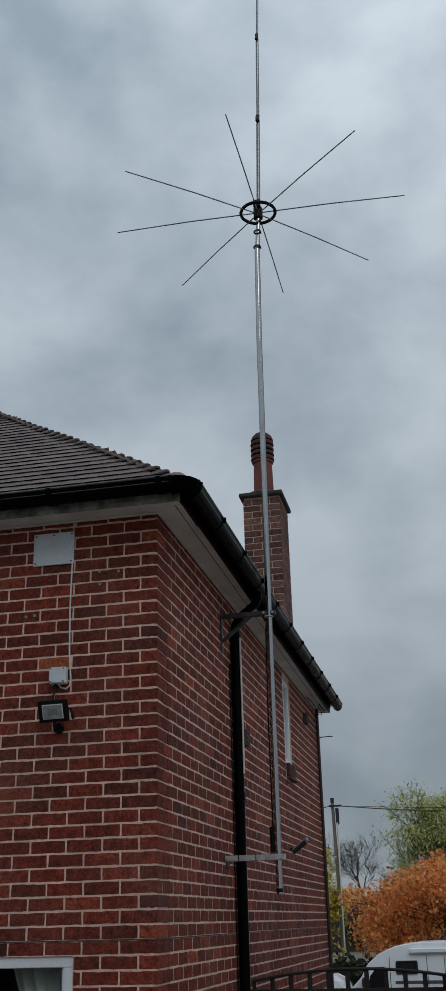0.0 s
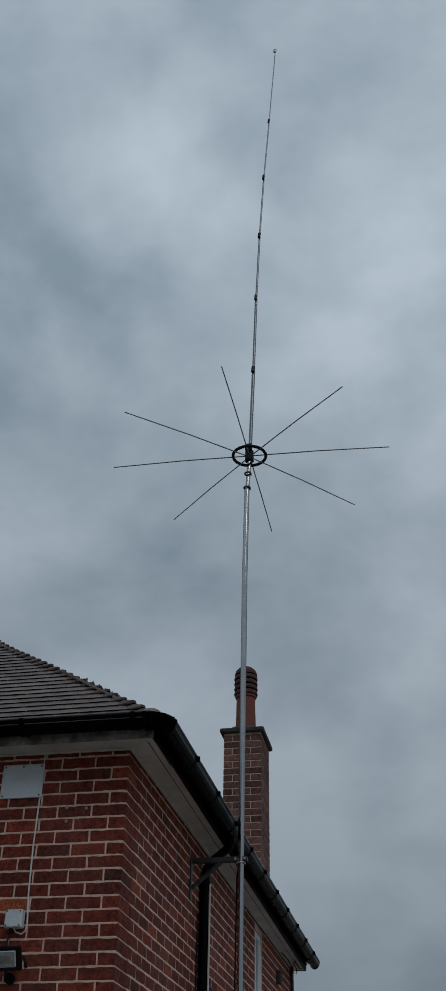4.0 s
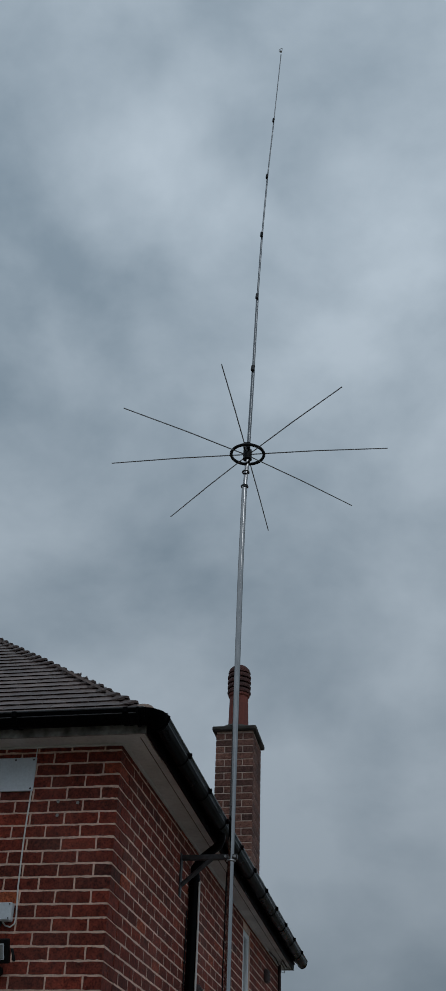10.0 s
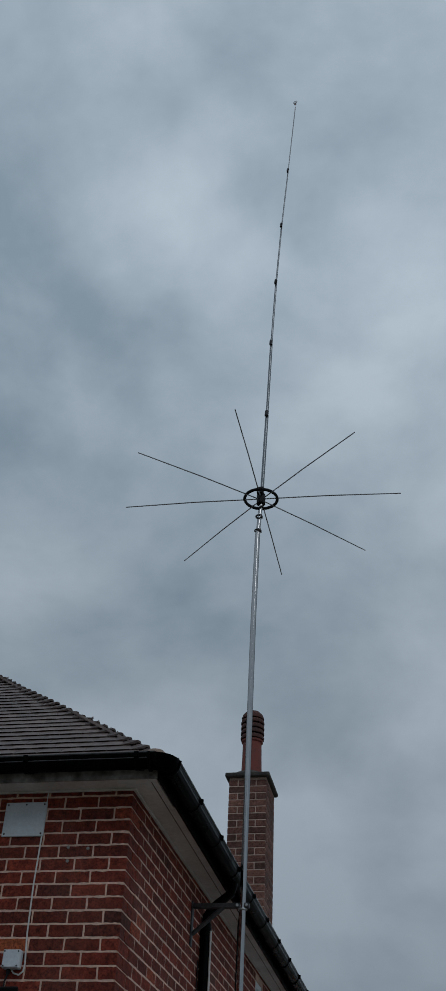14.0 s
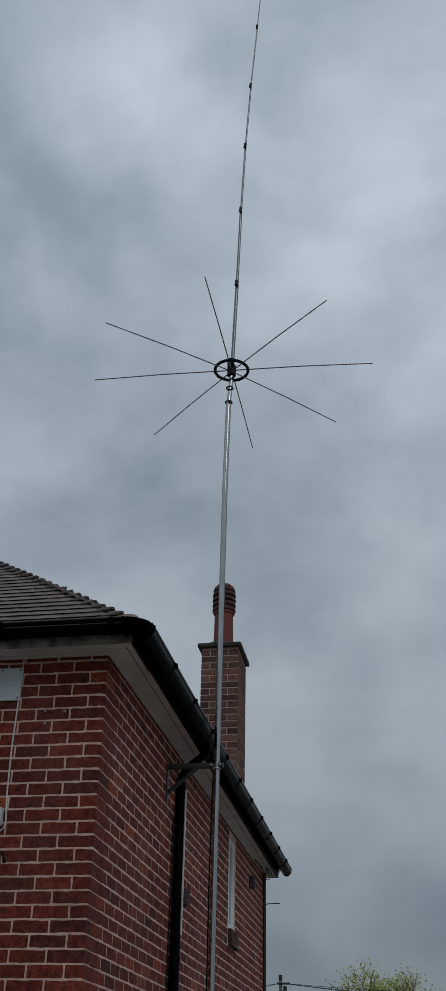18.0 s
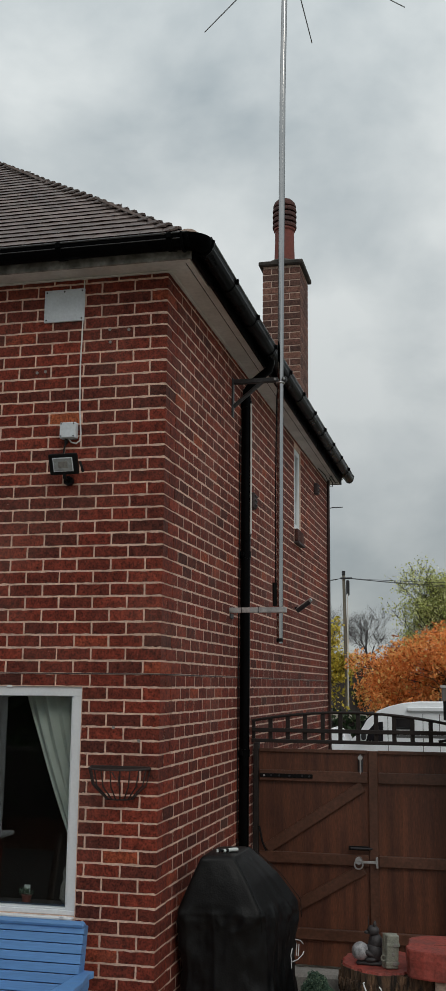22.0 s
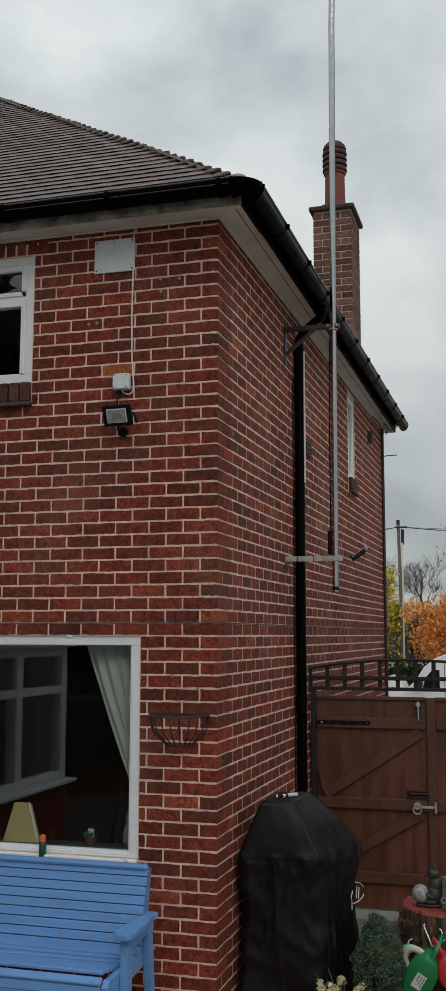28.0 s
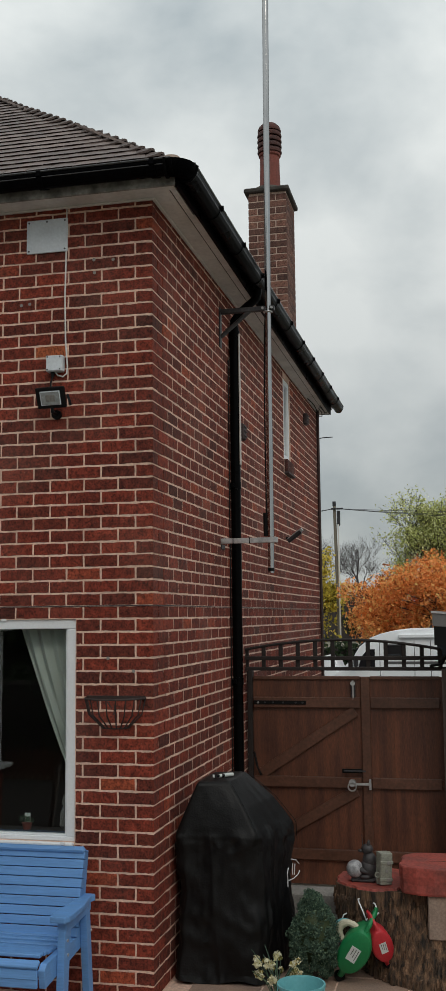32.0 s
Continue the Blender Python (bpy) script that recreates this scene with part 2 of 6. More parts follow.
BRICK = brick_mat("red_brick", [(0.0, (0.075, 0.020, 0.014)), (0.03, (0.106, 0.0235, 0.0155)), (0.2, (0.124, 0.0252, 0.0155)), (0.5, (0.146, 0.0262, 0.0155)), (0.78, (0.171, 0.030, 0.017)), (0.95, (0.214, 0.038, 0.021)), (1.0, (0.29, 0.062, 0.028))], 0.6)
FIRED_BRICK = brick_mat("orange_brick", [(0.0, (0.27, 0.062, 0.026)), (1.0, (0.34, 0.088, 0.034))], 0.5)
SILL_BRICK = brick_mat("dark_sill_brick", [(0.0, (0.055, 0.024, 0.022)), (1.0, (0.115, 0.042, 0.034))], 0.4)
CHIM_BRICK = brick_mat("weathered_brick", [(0.0, (0.085, 0.044, 0.036)), (0.5, (0.150, 0.070, 0.054)), (1.0, (0.215, 0.105, 0.078))], 0.5)
MORTAR = mat("mortar", (0.82, 0.565, 0.445), 0.95, scale=3.5, vary=0.30, fine=45, bump=0.5)
CHIM_MORTAR = mat("sooty_mortar", (0.66, 0.50, 0.42), 0.95, scale=5, vary=0.35, fine=100, bump=0.4)
PIPE_BROWN = mat("brown_pipe", (0.045, 0.022, 0.019), 0.5, scale=4, vary=0.3, bump=0.02)
LEAD = mat("lead_tray", (0.07, 0.05, 0.05), 0.7)
WHITE_PVC = mat("white_upvc", (0.80, 0.82, 0.84), 0.35, scale=3, vary=0.06, bump=0.0)
OLD_WHITE = mat("weathered_white_board", (0.74, 0.72, 0.69), 0.6, scale=4, vary=0.12, fine=30, tint=(0.58, 0.56, 0.53), bump=0.05)
GRIMY = mat("grimy_fascia_paint", (0.40, 0.385, 0.36), 0.7, scale=7, vary=0.4, fine=30, tint=(0.13, 0.12, 0.11), bump=0.1)
PLATE_WHITE = mat("white_plate", (0.68, 0.72, 0.76), 0.5, scale=9, vary=0.1, bump=0.03)
CABLE_WHITE = mat("white_cable", (0.74, 0.72, 0.69), 0.5, vary=0.1, bump=0)
GUTTER = mat("black_plastic", (0.0035, 0.0035, 0.004), 0.3, scale=5, vary=0.35, fine=40, bump=0.03, spec=0.025)
# paler than the gutter: sky glint along the lips is in this colour
GUTTER_LIP = mat("glint_gutter_lip", (0.05, 0.05, 0.053), 0.2, scale=9, vary=0.3, bump=0, spec=0.8)
PIPE_BLACK = mat("black_pipe", (0.003, 0.003, 0.0033), 0.3, scale=4, vary=0.3, bump=0.01, spec=0.05)
# pale faces carry the sky's sheen, near-black tails the shade below each course
TILE = mat("clay_roof_tile", (0.20, 0.145, 0.125), 0.5, scale=2.5, vary=0.3, fine=55, tint=(0.11, 0.070, 0.057), bump=0.1, island=0.25, spec=0.5)
TILE_EDGE = mat("shaded_tile_edge", (0.010, 0.006, 0.005), 0.9, scale=1.6, vary=0.25, fine=40, tint=(0.016, 0.009, 0.007), bump=0.1, island=0.22, spec=0.1)
HIP_TILE = mat("hip_tile", (0.05, 0.026, 0.020), 0.6, scale=4, vary=0.35, fine=50, tint=(0.10, 0.07, 0.06), bump=0.5, island=0.25)
ALU = mat("aluminium_tube", (0.44, 0.437, 0.435), 0.05, 1.0, scale=2, vary=0.06, fine=8, bump=0)
ALU.node_tree.nodes["Principled BSDF"].inputs["Specular Tint"].default_value = (0.12, 0.12, 0.12, 1)   # drawn tube; grazing tint paints dark reflections along its edges
ALU_DARK = mat("dull_aluminium", (0.20, 0.21, 0.22), 0.3, 1.0, scale=3, vary=0.12, fine=8, bump=0)
GALV = mat("galvanised_steel", (0.66, 0.67, 0.68), 0.42, 0.8, scale=14, vary=0.25, fine=40, bump=0.05)
OLD_GALV = mat("weathered_zinc", (0.085, 0.085, 0.09), 0.5, 0.6, scale=14, vary=0.35, fine=40, bump=0.06)
DARK_STEEL = mat("dark_steel", (0.055, 0.055, 0.06), 0.5, 0.5, scale=10, vary=0.3, bump=0.08)
RUST = mat("rusty_iron", (0.020, 0.014, 0.013), 0.75, scale=14, vary=0.4, fine=60, bump=0.2, tint=(0.042, 0.022, 0.017))
ROD = mat("radial_rod", (0.34, 0.35, 0.36), 0.35, 0.8, scale=5, vary=0.2, bump=0)
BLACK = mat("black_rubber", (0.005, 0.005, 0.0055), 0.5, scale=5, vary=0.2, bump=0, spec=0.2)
POT_RED = mat("terracotta", (0.235, 0.062, 0.045), 0.75, scale=7, vary=0.3, fine=60, bump=0.25, tint=(0.16, 0.045, 0.035))
POT_SOOT = mat("sooty_terracotta", (0.11, 0.038, 0.030), 0.8, scale=9, vary=0.45, fine=60, bump=0.25, tint=(0.05, 0.022, 0.02))
CEMENT = mat("mossy_cement", (0.10, 0.088, 0.075), 0.95, scale=12, vary=0.5, fine=60, bump=0.8, tint=(0.04, 0.038, 0.03))
SOOTY_CAP = mat("sooty_cement", (0.085, 0.075, 0.066), 0.95, scale=7, vary=0.5, fine=50, bump=0.6, tint=(0.04, 0.036, 0.032))
GATE_WOOD = mat("brown_stained_timber", (0.168, 0.059, 0.029), 0.48, scale=2.2, vary=0.5, fine=34, bump=0.4, tint=(0.078, 0.028, 0.017), island=0.14, streak=(6, 6, 0.6))
RAIL_WOOD = mat("brown_stained_rail", (0.125, 0.054, 0.033), 0.42, scale=4, vary=0.35, fine=40, bump=0.25, island=0.15)
POST_GREY = mat("weathered_post", (0.25, 0.205, 0.185), 0.75, scale=3, vary=0.35, fine=40, bump=0.3, tint=(0.15, 0.115, 0.10), streak=(6, 6, 0.6))
TRELLIS = mat("dark_trellis_wood", (0.020, 0.013, 0.011), 0.7, scale=5, vary=0.35, fine=40, bump=0.2)
BLUE = mat("blue_painted_wood", (0.13, 0.31, 0.63), 0.45, scale=4, vary=0.14, fine=30, bump=0.12, streak=(0.4, 6, 6))
COVER = mat("black_cover_fabric", (0.0035, 0.0035, 0.004), 0.5, scale=9, vary=0.5, fine=90, bump=0.5, spec=0.26, dist=0.003)
LOGO_WHITE = mat("white_print", (0.62, 0.62, 0.62), 0.6, vary=0.05, bump=0)
CURTAIN = mat("pale_curtain", (0.88, 0.92, 0.85), 0.9, scale=14, vary=0.12, fine=220, bump=0.3)
# far darker than plaster: the shade indoors is put into this colour
ROOM = mat("shade_dark_plaster", (0.022, 0.018, 0.015), 0.95, scale=3, vary=0.2)
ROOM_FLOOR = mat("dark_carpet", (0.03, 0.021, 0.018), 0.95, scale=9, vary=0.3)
BARK = mat("rough_bark", (0.20, 0.112, 0.064), 0.95, scale=12, vary=0.6, fine=60, bump=1.0, tint=(0.025, 0.018, 0.013), streak=(2.4, 2.4, 0.45), island=0.35)
FAR_TWIG = mat("grey_branch", (0.085, 0.078, 0.08), 0.9, scale=6, vary=0.2, bump=0)
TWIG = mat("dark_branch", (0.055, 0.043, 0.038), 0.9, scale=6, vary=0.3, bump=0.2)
RED_STAIN = mat("red_stained_timber", (0.37, 0.066, 0.048), 0.65, scale=7, vary=0.4, fine=45, bump=0.6, tint=(0.20, 0.048, 0.038))
STONE = mat("grey_stone", (0.28, 0.265, 0.245), 0.95, scale=7, vary=0.3, fine=60, bump=0.5)
BLOCK = mat("buff_block", (0.33, 0.24, 0.19), 0.95, scale=8, vary=0.25, fine=70, bump=0.5)
SLAB = mat("paving_slab", (0.36, 0.235, 0.17), 0.93, scale=5, vary=0.25, fine=80, bump=0.4, tint=(0.30, 0.21, 0.165), island=0.15)
SOIL = mat("garden_ground", (0.27, 0.265, 0.20), 1.0, scale=1.3, vary=0.4, fine=40, bump=0.6, tint=(0.17, 0.14, 0.105))
GROUND_DARK = mat("dark_sheet", (0.032, 0.022, 0.016), 1.0, scale=5, vary=0.4, fine=50, bump=0.8, tint=(0.018, 0.013, 0.01))
ASPHALT = mat("asphalt", (0.055, 0.055, 0.057), 0.9, scale=2, vary=0.25, fine=120, bump=0.4)
RENDER = mat("roughcast_render", (0.43, 0.42, 0.44), 0.95, scale=3, vary=0.5, fine=48, bump=1.0, dist=0.03)
FASCIA_GREY = mat("grey_fascia", (0.16, 0.155, 0.155), 0.5, scale=4, vary=0.15, bump=0.03)
FELT = mat("pale_roof_felt", (0.5, 0.5, 0.5), 0.9, scale=6, vary=0.2, bump=0.2)
VAN_WHITE = mat("white_van_paint", (0.86, 0.88, 0.90), 0.25, scale=2, vary=0.05, bump=0)
VAN_GLASS = mat("dark_van_glass", (0.015, 0.017, 0.02), 0.08, vary=0.1, bump=0)
VAN_TRIM = mat("black_van_trim", (0.02, 0.02, 0.022), 0.5, vary=0.1, bump=0)
CAN_GREEN = mat("green_plastic", (0.006, 0.20, 0.065), 0.38, scale=5, vary=0.12, bump=0.02)
CAN_RED = mat("red_plastic", (0.52, 0.028, 0.038), 0.38, scale=5, vary=0.12, bump=0.02)
HOSE = mat("cream_hose", (0.60, 0.56, 0.42), 0.5, scale=6, vary=0.12, bump=0.05)
TEAL = mat("turquoise_plastic", (0.14, 0.42, 0.45), 0.4, scale=5, vary=0.1, bump=0.02)
LABEL = mat("pale_sticker", (0.62, 0.66, 0.64), 0.6, vary=0.06, bump=0)
INK = mat("dark_print", (0.08, 0.08, 0.08), 0.7, vary=0.05, bump=0)
RESIN = mat("dark_resin", (0.045, 0.040, 0.042), 0.55, scale=25, vary=0.4, fine=90, bump=0.4)
GLOBE = mat("pale_speckled_stone", (0.42, 0.42, 0.43), 0.6, scale=40, vary=0.3, fine=120, bump=0.3, tint=(0.2, 0.2, 0.21))
CASE_MAT = mat("grey_green_resin", (0.27, 0.275, 0.225), 0.7, scale=30, vary=0.25, fine=120, bump=0.3)
LAMP_GLASS = mat("frosted_lamp_glass", (0.34, 0.36, 0.36), 0.25, scale=20, vary=0.2, bump=0.05)
GREEN_BOTTLE = mat("green_bottle", (0.012, 0.07, 0.04), 0.2, vary=0.1, bump=0)
ORANGE = mat("orange_cap", (0.75, 0.16, 0.04), 0.4, vary=0.1, bump=0)
YELLOW_BOARD = mat("yellow_board", (0.58, 0.48, 0.22), 0.6, scale=8, vary=0.2, bump=0.05)
POLE_WOOD = mat("weathered_pole", (0.24, 0.215, 0.17), 0.9, scale=5, vary=0.3, fine=40, bump=0.4, streak=(4, 4, 0.4))
GLASS = glass_mat("window_glass", (0.92, 0.95, 0.95))
LEAF_ORANGE = leaf_mat("orange_leaves", [(0.0, (0.34, 0.10, 0.03)), (0.3, (0.84, 0.30, 0.085)), (0.8, (0.95, 0.50, 0.18)), (1.0, (0.80, 0.58, 0.19))])
LEAF_GREEN = leaf_mat("pale_green_leaves", [(0.0, (0.26, 0.29, 0.07)), (0.5, (0.55, 0.58, 0.19)), (1.0, (0.82, 0.82, 0.46))])
LEAF_YELLOW = leaf_mat("yellow_green_leaves", [(0.0, (0.22, 0.19, 0.03)), (0.5, (0.62, 0.50, 0.07)), (1.0, (0.80, 0.62, 0.12))])
LEAF_DARK = leaf_mat("dark_green_leaves", [(0.0, (0.015, 0.03, 0.014)), (0.7, (0.04, 0.065, 0.03)), (1.0, (0.07, 0.09, 0.04))])
LEAF_BOX = leaf_mat("grey_green_leaves", [(0.0, (0.03, 0.062, 0.042)), (0.7, (0.105, 0.175, 0.125)), (1.0, (0.24, 0.33, 0.21))])
LEAF_PALE = leaf_mat("pale_yellow_leaves", [(0.0, (0.14, 0.16, 0.05)), (0.3, (0.40, 0.32, 0.10)), (0.42, (0.74, 0.68, 0.40)), (1.0, (0.86, 0.85, 0.72))])


# ---- building tools ----
ORG = {}


def thing(name, at, label, category, group="", kind=""):
    ob = new(name)
    ob.location = at
    ob.empty_display_size = 0.1
    ORG[ob] = Vector(at)
    return tagged(ob, label, category, group, kind)


def setting(name, bm, material, label, category):
    """A piece of the setting, built in world coordinates."""
    me = bpy.data.meshes.new(name)
    bm.to_mesh(me)
    bm.free()
    me.materials.append(material)
    ob = new(name, me)
    ORG[ob] = Vector((0, 0, 0))
    return tagged(ob, label, category, kind="structure")


def part(name, bm, material, parent, label="", smooth=False):
    """Links a bmesh, built in world coordinates, as one mesh under a thing or part."""
    o = ORG[parent]
    bmesh.ops.translate(bm, verts=bm.verts, vec=-o)
    me = bpy.data.meshes.new(name)
    bm.to_mesh(me)
    bm.free()
    me.materials.append(material)
    if smooth:
        me.polygons.foreach_set("use_smooth", [True] * len(me.polygons))
        me.set_sharp_from_angle(angle=radians(40))
    ob = new(name, me)
    ob.parent = parent
    ORG[ob] = o
    return tagged(ob, label) if label else ob


def raw_part(name, verts, faces, material, parent, label="", kind=""):
    o = ORG[parent]
    me = bpy.data.meshes.new(name)
    me.from_pydata([(v[0] - o.x, v[1] - o.y, v[2] - o.z) for v in verts], [], faces)
    me.materials.append(material)
    ob = new(name, me)
    ob.parent = parent
    ORG[ob] = o
    return tagged(ob, label, kind=kind)


def box(x0, x1, y0, y1, z0, z1, bevel=0.0, m=None, bm=None, seg=1):
    own = bmesh.new()
    bmesh.ops.create_cube(own, size=1.0)
    bmesh.ops.scale(own, vec=(x1 - x0, y1 - y0, z1 - z0), verts=own.verts)
    bmesh.ops.translate(own, vec=((x0 + x1) / 2, (y0 + y1) / 2, (z0 + z1) / 2), verts=own.verts)
    if bevel:
        bmesh.ops.bevel(own, geom=own.edges[:], offset=bevel, segments=seg, affect="EDGES", profile=0.6)
    if m is not None:
        bmesh.ops.transform(own, matrix=m, verts=own.verts)
    if bm is None:
        return own
    me = bpy.data.meshes.new("tmp")
    own.to_mesh(me)
    own.free()
    bm.from_mesh(me)
    bpy.data.meshes.remove(me)
    return bm


def tube(points, radii, seg=12, bm=None, cap=True, flat=1.0):
    """A tube along points; radii: one for all, or one each."""
    bm = bm or bmesh.new()
    pts = [Vector(p) for p in points]
    if not isinstance(radii, (list, tuple)):
        radii = [radii] * len(pts)
    rings = []
    up = None
    for i, p in enumerate(pts):
        d = (pts[min(i + 1, len(pts) - 1)] - pts[max(i - 1, 0)]).normalized()
        if up is None:
            up = d.orthogonal().normalized()
        up = (up - d * up.dot(d)).normalized()
        side = d.cross(up)
        rings.append([bm.verts.new(p + radii[i] * (math.cos(a) * up + flat * math.sin(a) * side)) for a in (2 * math.pi * k / seg for k in range(seg))])
    for a, b in zip(rings, rings[1:]):
        for k in range(seg):
            bm.faces.new((a[k], a[(k + 1) % seg], b[(k + 1) % seg], b[k]))
    if cap:
        bm.faces.new(rings[0][::-1])
        bm.faces.new(rings[-1])
    return bm


def ring(center, radius, r, seg=32, sub=8, normal=(0, 0, 1)):
    bm = bmesh.new()
    n = Vector(normal).normalized()
    u = n.orthogonal().normalized()
    v = n.cross(u)
    c = Vector(center)
    rows = []
    for i in range(seg):
        a = 2 * math.pi * i / seg
        d = math.cos(a) * u + math.sin(a) * v
        rows.append([bm.verts.new(c + d * (radius + r * math.cos(b)) + n * r * math.sin(b)) for b in (2 * math.pi * k / sub for k in range(sub))])
    for i in range(seg):
        a, b = rows[i], rows[(i + 1) % seg]
        for k in range(sub):
            bm.faces.new((a[k], b[k], b[(k + 1) % sub], a[(k + 1) % sub]))
    return bm


def lathe(profile, center, seg=24, sx=1.0, sy=1.0):
    """Turns (radius, height) pairs round the upright axis through center."""
    bm = bmesh.new()
    c = Vector(center)
    rows = [[bm.verts.new(c + Vector((r * sx * math.cos(a), r * sy * math.sin(a), z))) for a in (2 * math.pi * k / seg for k in range(seg))] for r, z in profile]
    for a, b in zip(rows, rows[1:]):
        for k in range(seg):
            bm.faces.new((a[k], a[(k + 1) % seg], b[(k + 1) % seg], b[k]))
    bm.faces.new(rows[0][::-1])
    bm.faces.new(rows[-1])
    return bm


def prism(outline, axis, lo, hi, bevel=0.0):
    """A flat outline of (a, b) pairs pushed along an axis: x -> (y, z), y -> (x, z), z -> (x, y)."""
    bm = bmesh.new()
    def at(a, b, c):
        return {"x": (c, a, b), "y": (a, c, b), "z": (a, b, c)}[axis]
    lo_v = [bm.verts.new(at(a, b, lo)) for a, b in outline]
    hi_v = [bm.verts.new(at(a, b, hi)) for a, b in outline]
    bm.faces.new(lo_v[::-1])
    bm.faces.new(hi_v)
    for i in range(len(outline)):
        j = (i + 1) % len(outline)
        bm.faces.new((lo_v[i], lo_v[j], hi_v[j], hi_v[i]))
    bmesh.ops.recalc_face_normals(bm, faces=bm.faces)
    if bevel:
        bmesh.ops.bevel(bm, geom=bm.edges[:], offset=bevel, segments=2, affect="EDGES", profile=0.6)
    return bm


# ---- setting: ground ----
bm = bmesh.new()
bmesh.ops.create_grid(bm, x_segments=60, y_segments=60, size=400)
for v in bm.verts:
    v.co.z = -0.03 if abs(v.co.x) < 60 and abs(v.co.y) < 60 else -0.03 - 0.002 * (v.co.length - 60)
ground = setting("ground", bm, SOIL, "rough grass and soil reaching to the horizon", "ground")
road = setting("road", box(-200, 200, 13.5, 20.5, -0.028, 0.0), ASPHALT, "dark asphalt road beyond the gate", "road")

# ---- setting: house walls ----
C, P = 0.0825, 0.234          # brick course and stretcher pitch
JOINT = 0.0106
LEN, DEEP, TOP = 9.0, 7.70, 5.12
SKEW = 0.0072                 # the side wall runs a little out of square
WIN_LOW = (-2.9, -0.52, 0.918, 2.31)
WIN_UP = (-2.9, -1.342, 4.042, 4.952)
WIN_SIDE = (4.93, 5.37, 4.05, 4.975)


def wall_core(holes, along):
    """Mortared core of a wall round its holes: boxes that butt end to end."""
    bm = bmesh.new()
    lo, hi = (-LEN, 0.0) if along == "x" else (0.0, DEEP)
    cuts = sorted({lo, hi, *[h for w in holes for h in w[:2]]})
    for a, b in zip(cuts, cuts[1:]):
        zs = [0.0 - 0.1]
        for w in sorted(holes, key=lambda w: w[2]):
            if w[0] <= a and b <= w[1]:
                zs += [w[2], w[3]]
        zs.append(TOP)
        for z0, z1 in zip(zs[::2], zs[1::2]):
            if along == "x":
                box(a, min(b, -0.0032), 0.0006, 0.27, z0, z1, bm=bm)
            else:
                box(-0.27, -0.0003, max(a, 0.2705), b, z0, z1, bm=bm)
    return bm


wall_front = setting("wall_front", wall_core([WIN_LOW, WIN_UP], "x"), MORTAR, "red brick house wall with pale mortar joints", "wall")
wall_side = setting("wall_side", wall_core([WIN_SIDE], "y"), MORTAR, "long red brick side wall of the house", "wall")
wall_side.rotation_euler.z = -SKEW
wall_back = setting("wall_back", box(-LEN, -0.22, DEEP - 0.25, DEEP - 0.006, -0.1, TOP), BRICK, "plain brick wall at the back of the house", "wall")
wall_party = setting("wall_party", box(-LEN - 0.2, -LEN - 0.004, 0.006, DEEP, -0.1, TOP), BRICK, "plain brick wall towards the neighbouring half", "wall")
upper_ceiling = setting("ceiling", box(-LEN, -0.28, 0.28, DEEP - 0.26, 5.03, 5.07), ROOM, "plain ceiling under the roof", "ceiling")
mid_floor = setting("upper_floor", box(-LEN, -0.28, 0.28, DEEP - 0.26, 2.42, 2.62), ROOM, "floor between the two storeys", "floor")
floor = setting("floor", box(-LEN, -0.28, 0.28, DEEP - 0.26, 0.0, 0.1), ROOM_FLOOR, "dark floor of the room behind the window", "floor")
room_back = setting("wall_room_back", box(-LEN, -0.28, 3.6, 3.7, 0.1, 2.42), ROOM, "back wall of the room, coloured shade-dark", "wall")
room_side = setting("wall_room_side", box(-5.0, -4.9, 0.28, 3.59, 0.1, 2.42), ROOM, "side wall of the room, coloured shade-dark", "wall")
upper_back = setting("wall_upper_back", box(-LEN, -0.28, 3.6, 3.7, 2.62, 5.02), ROOM, "back wall of the upper room, coloured shade-dark", "wall")


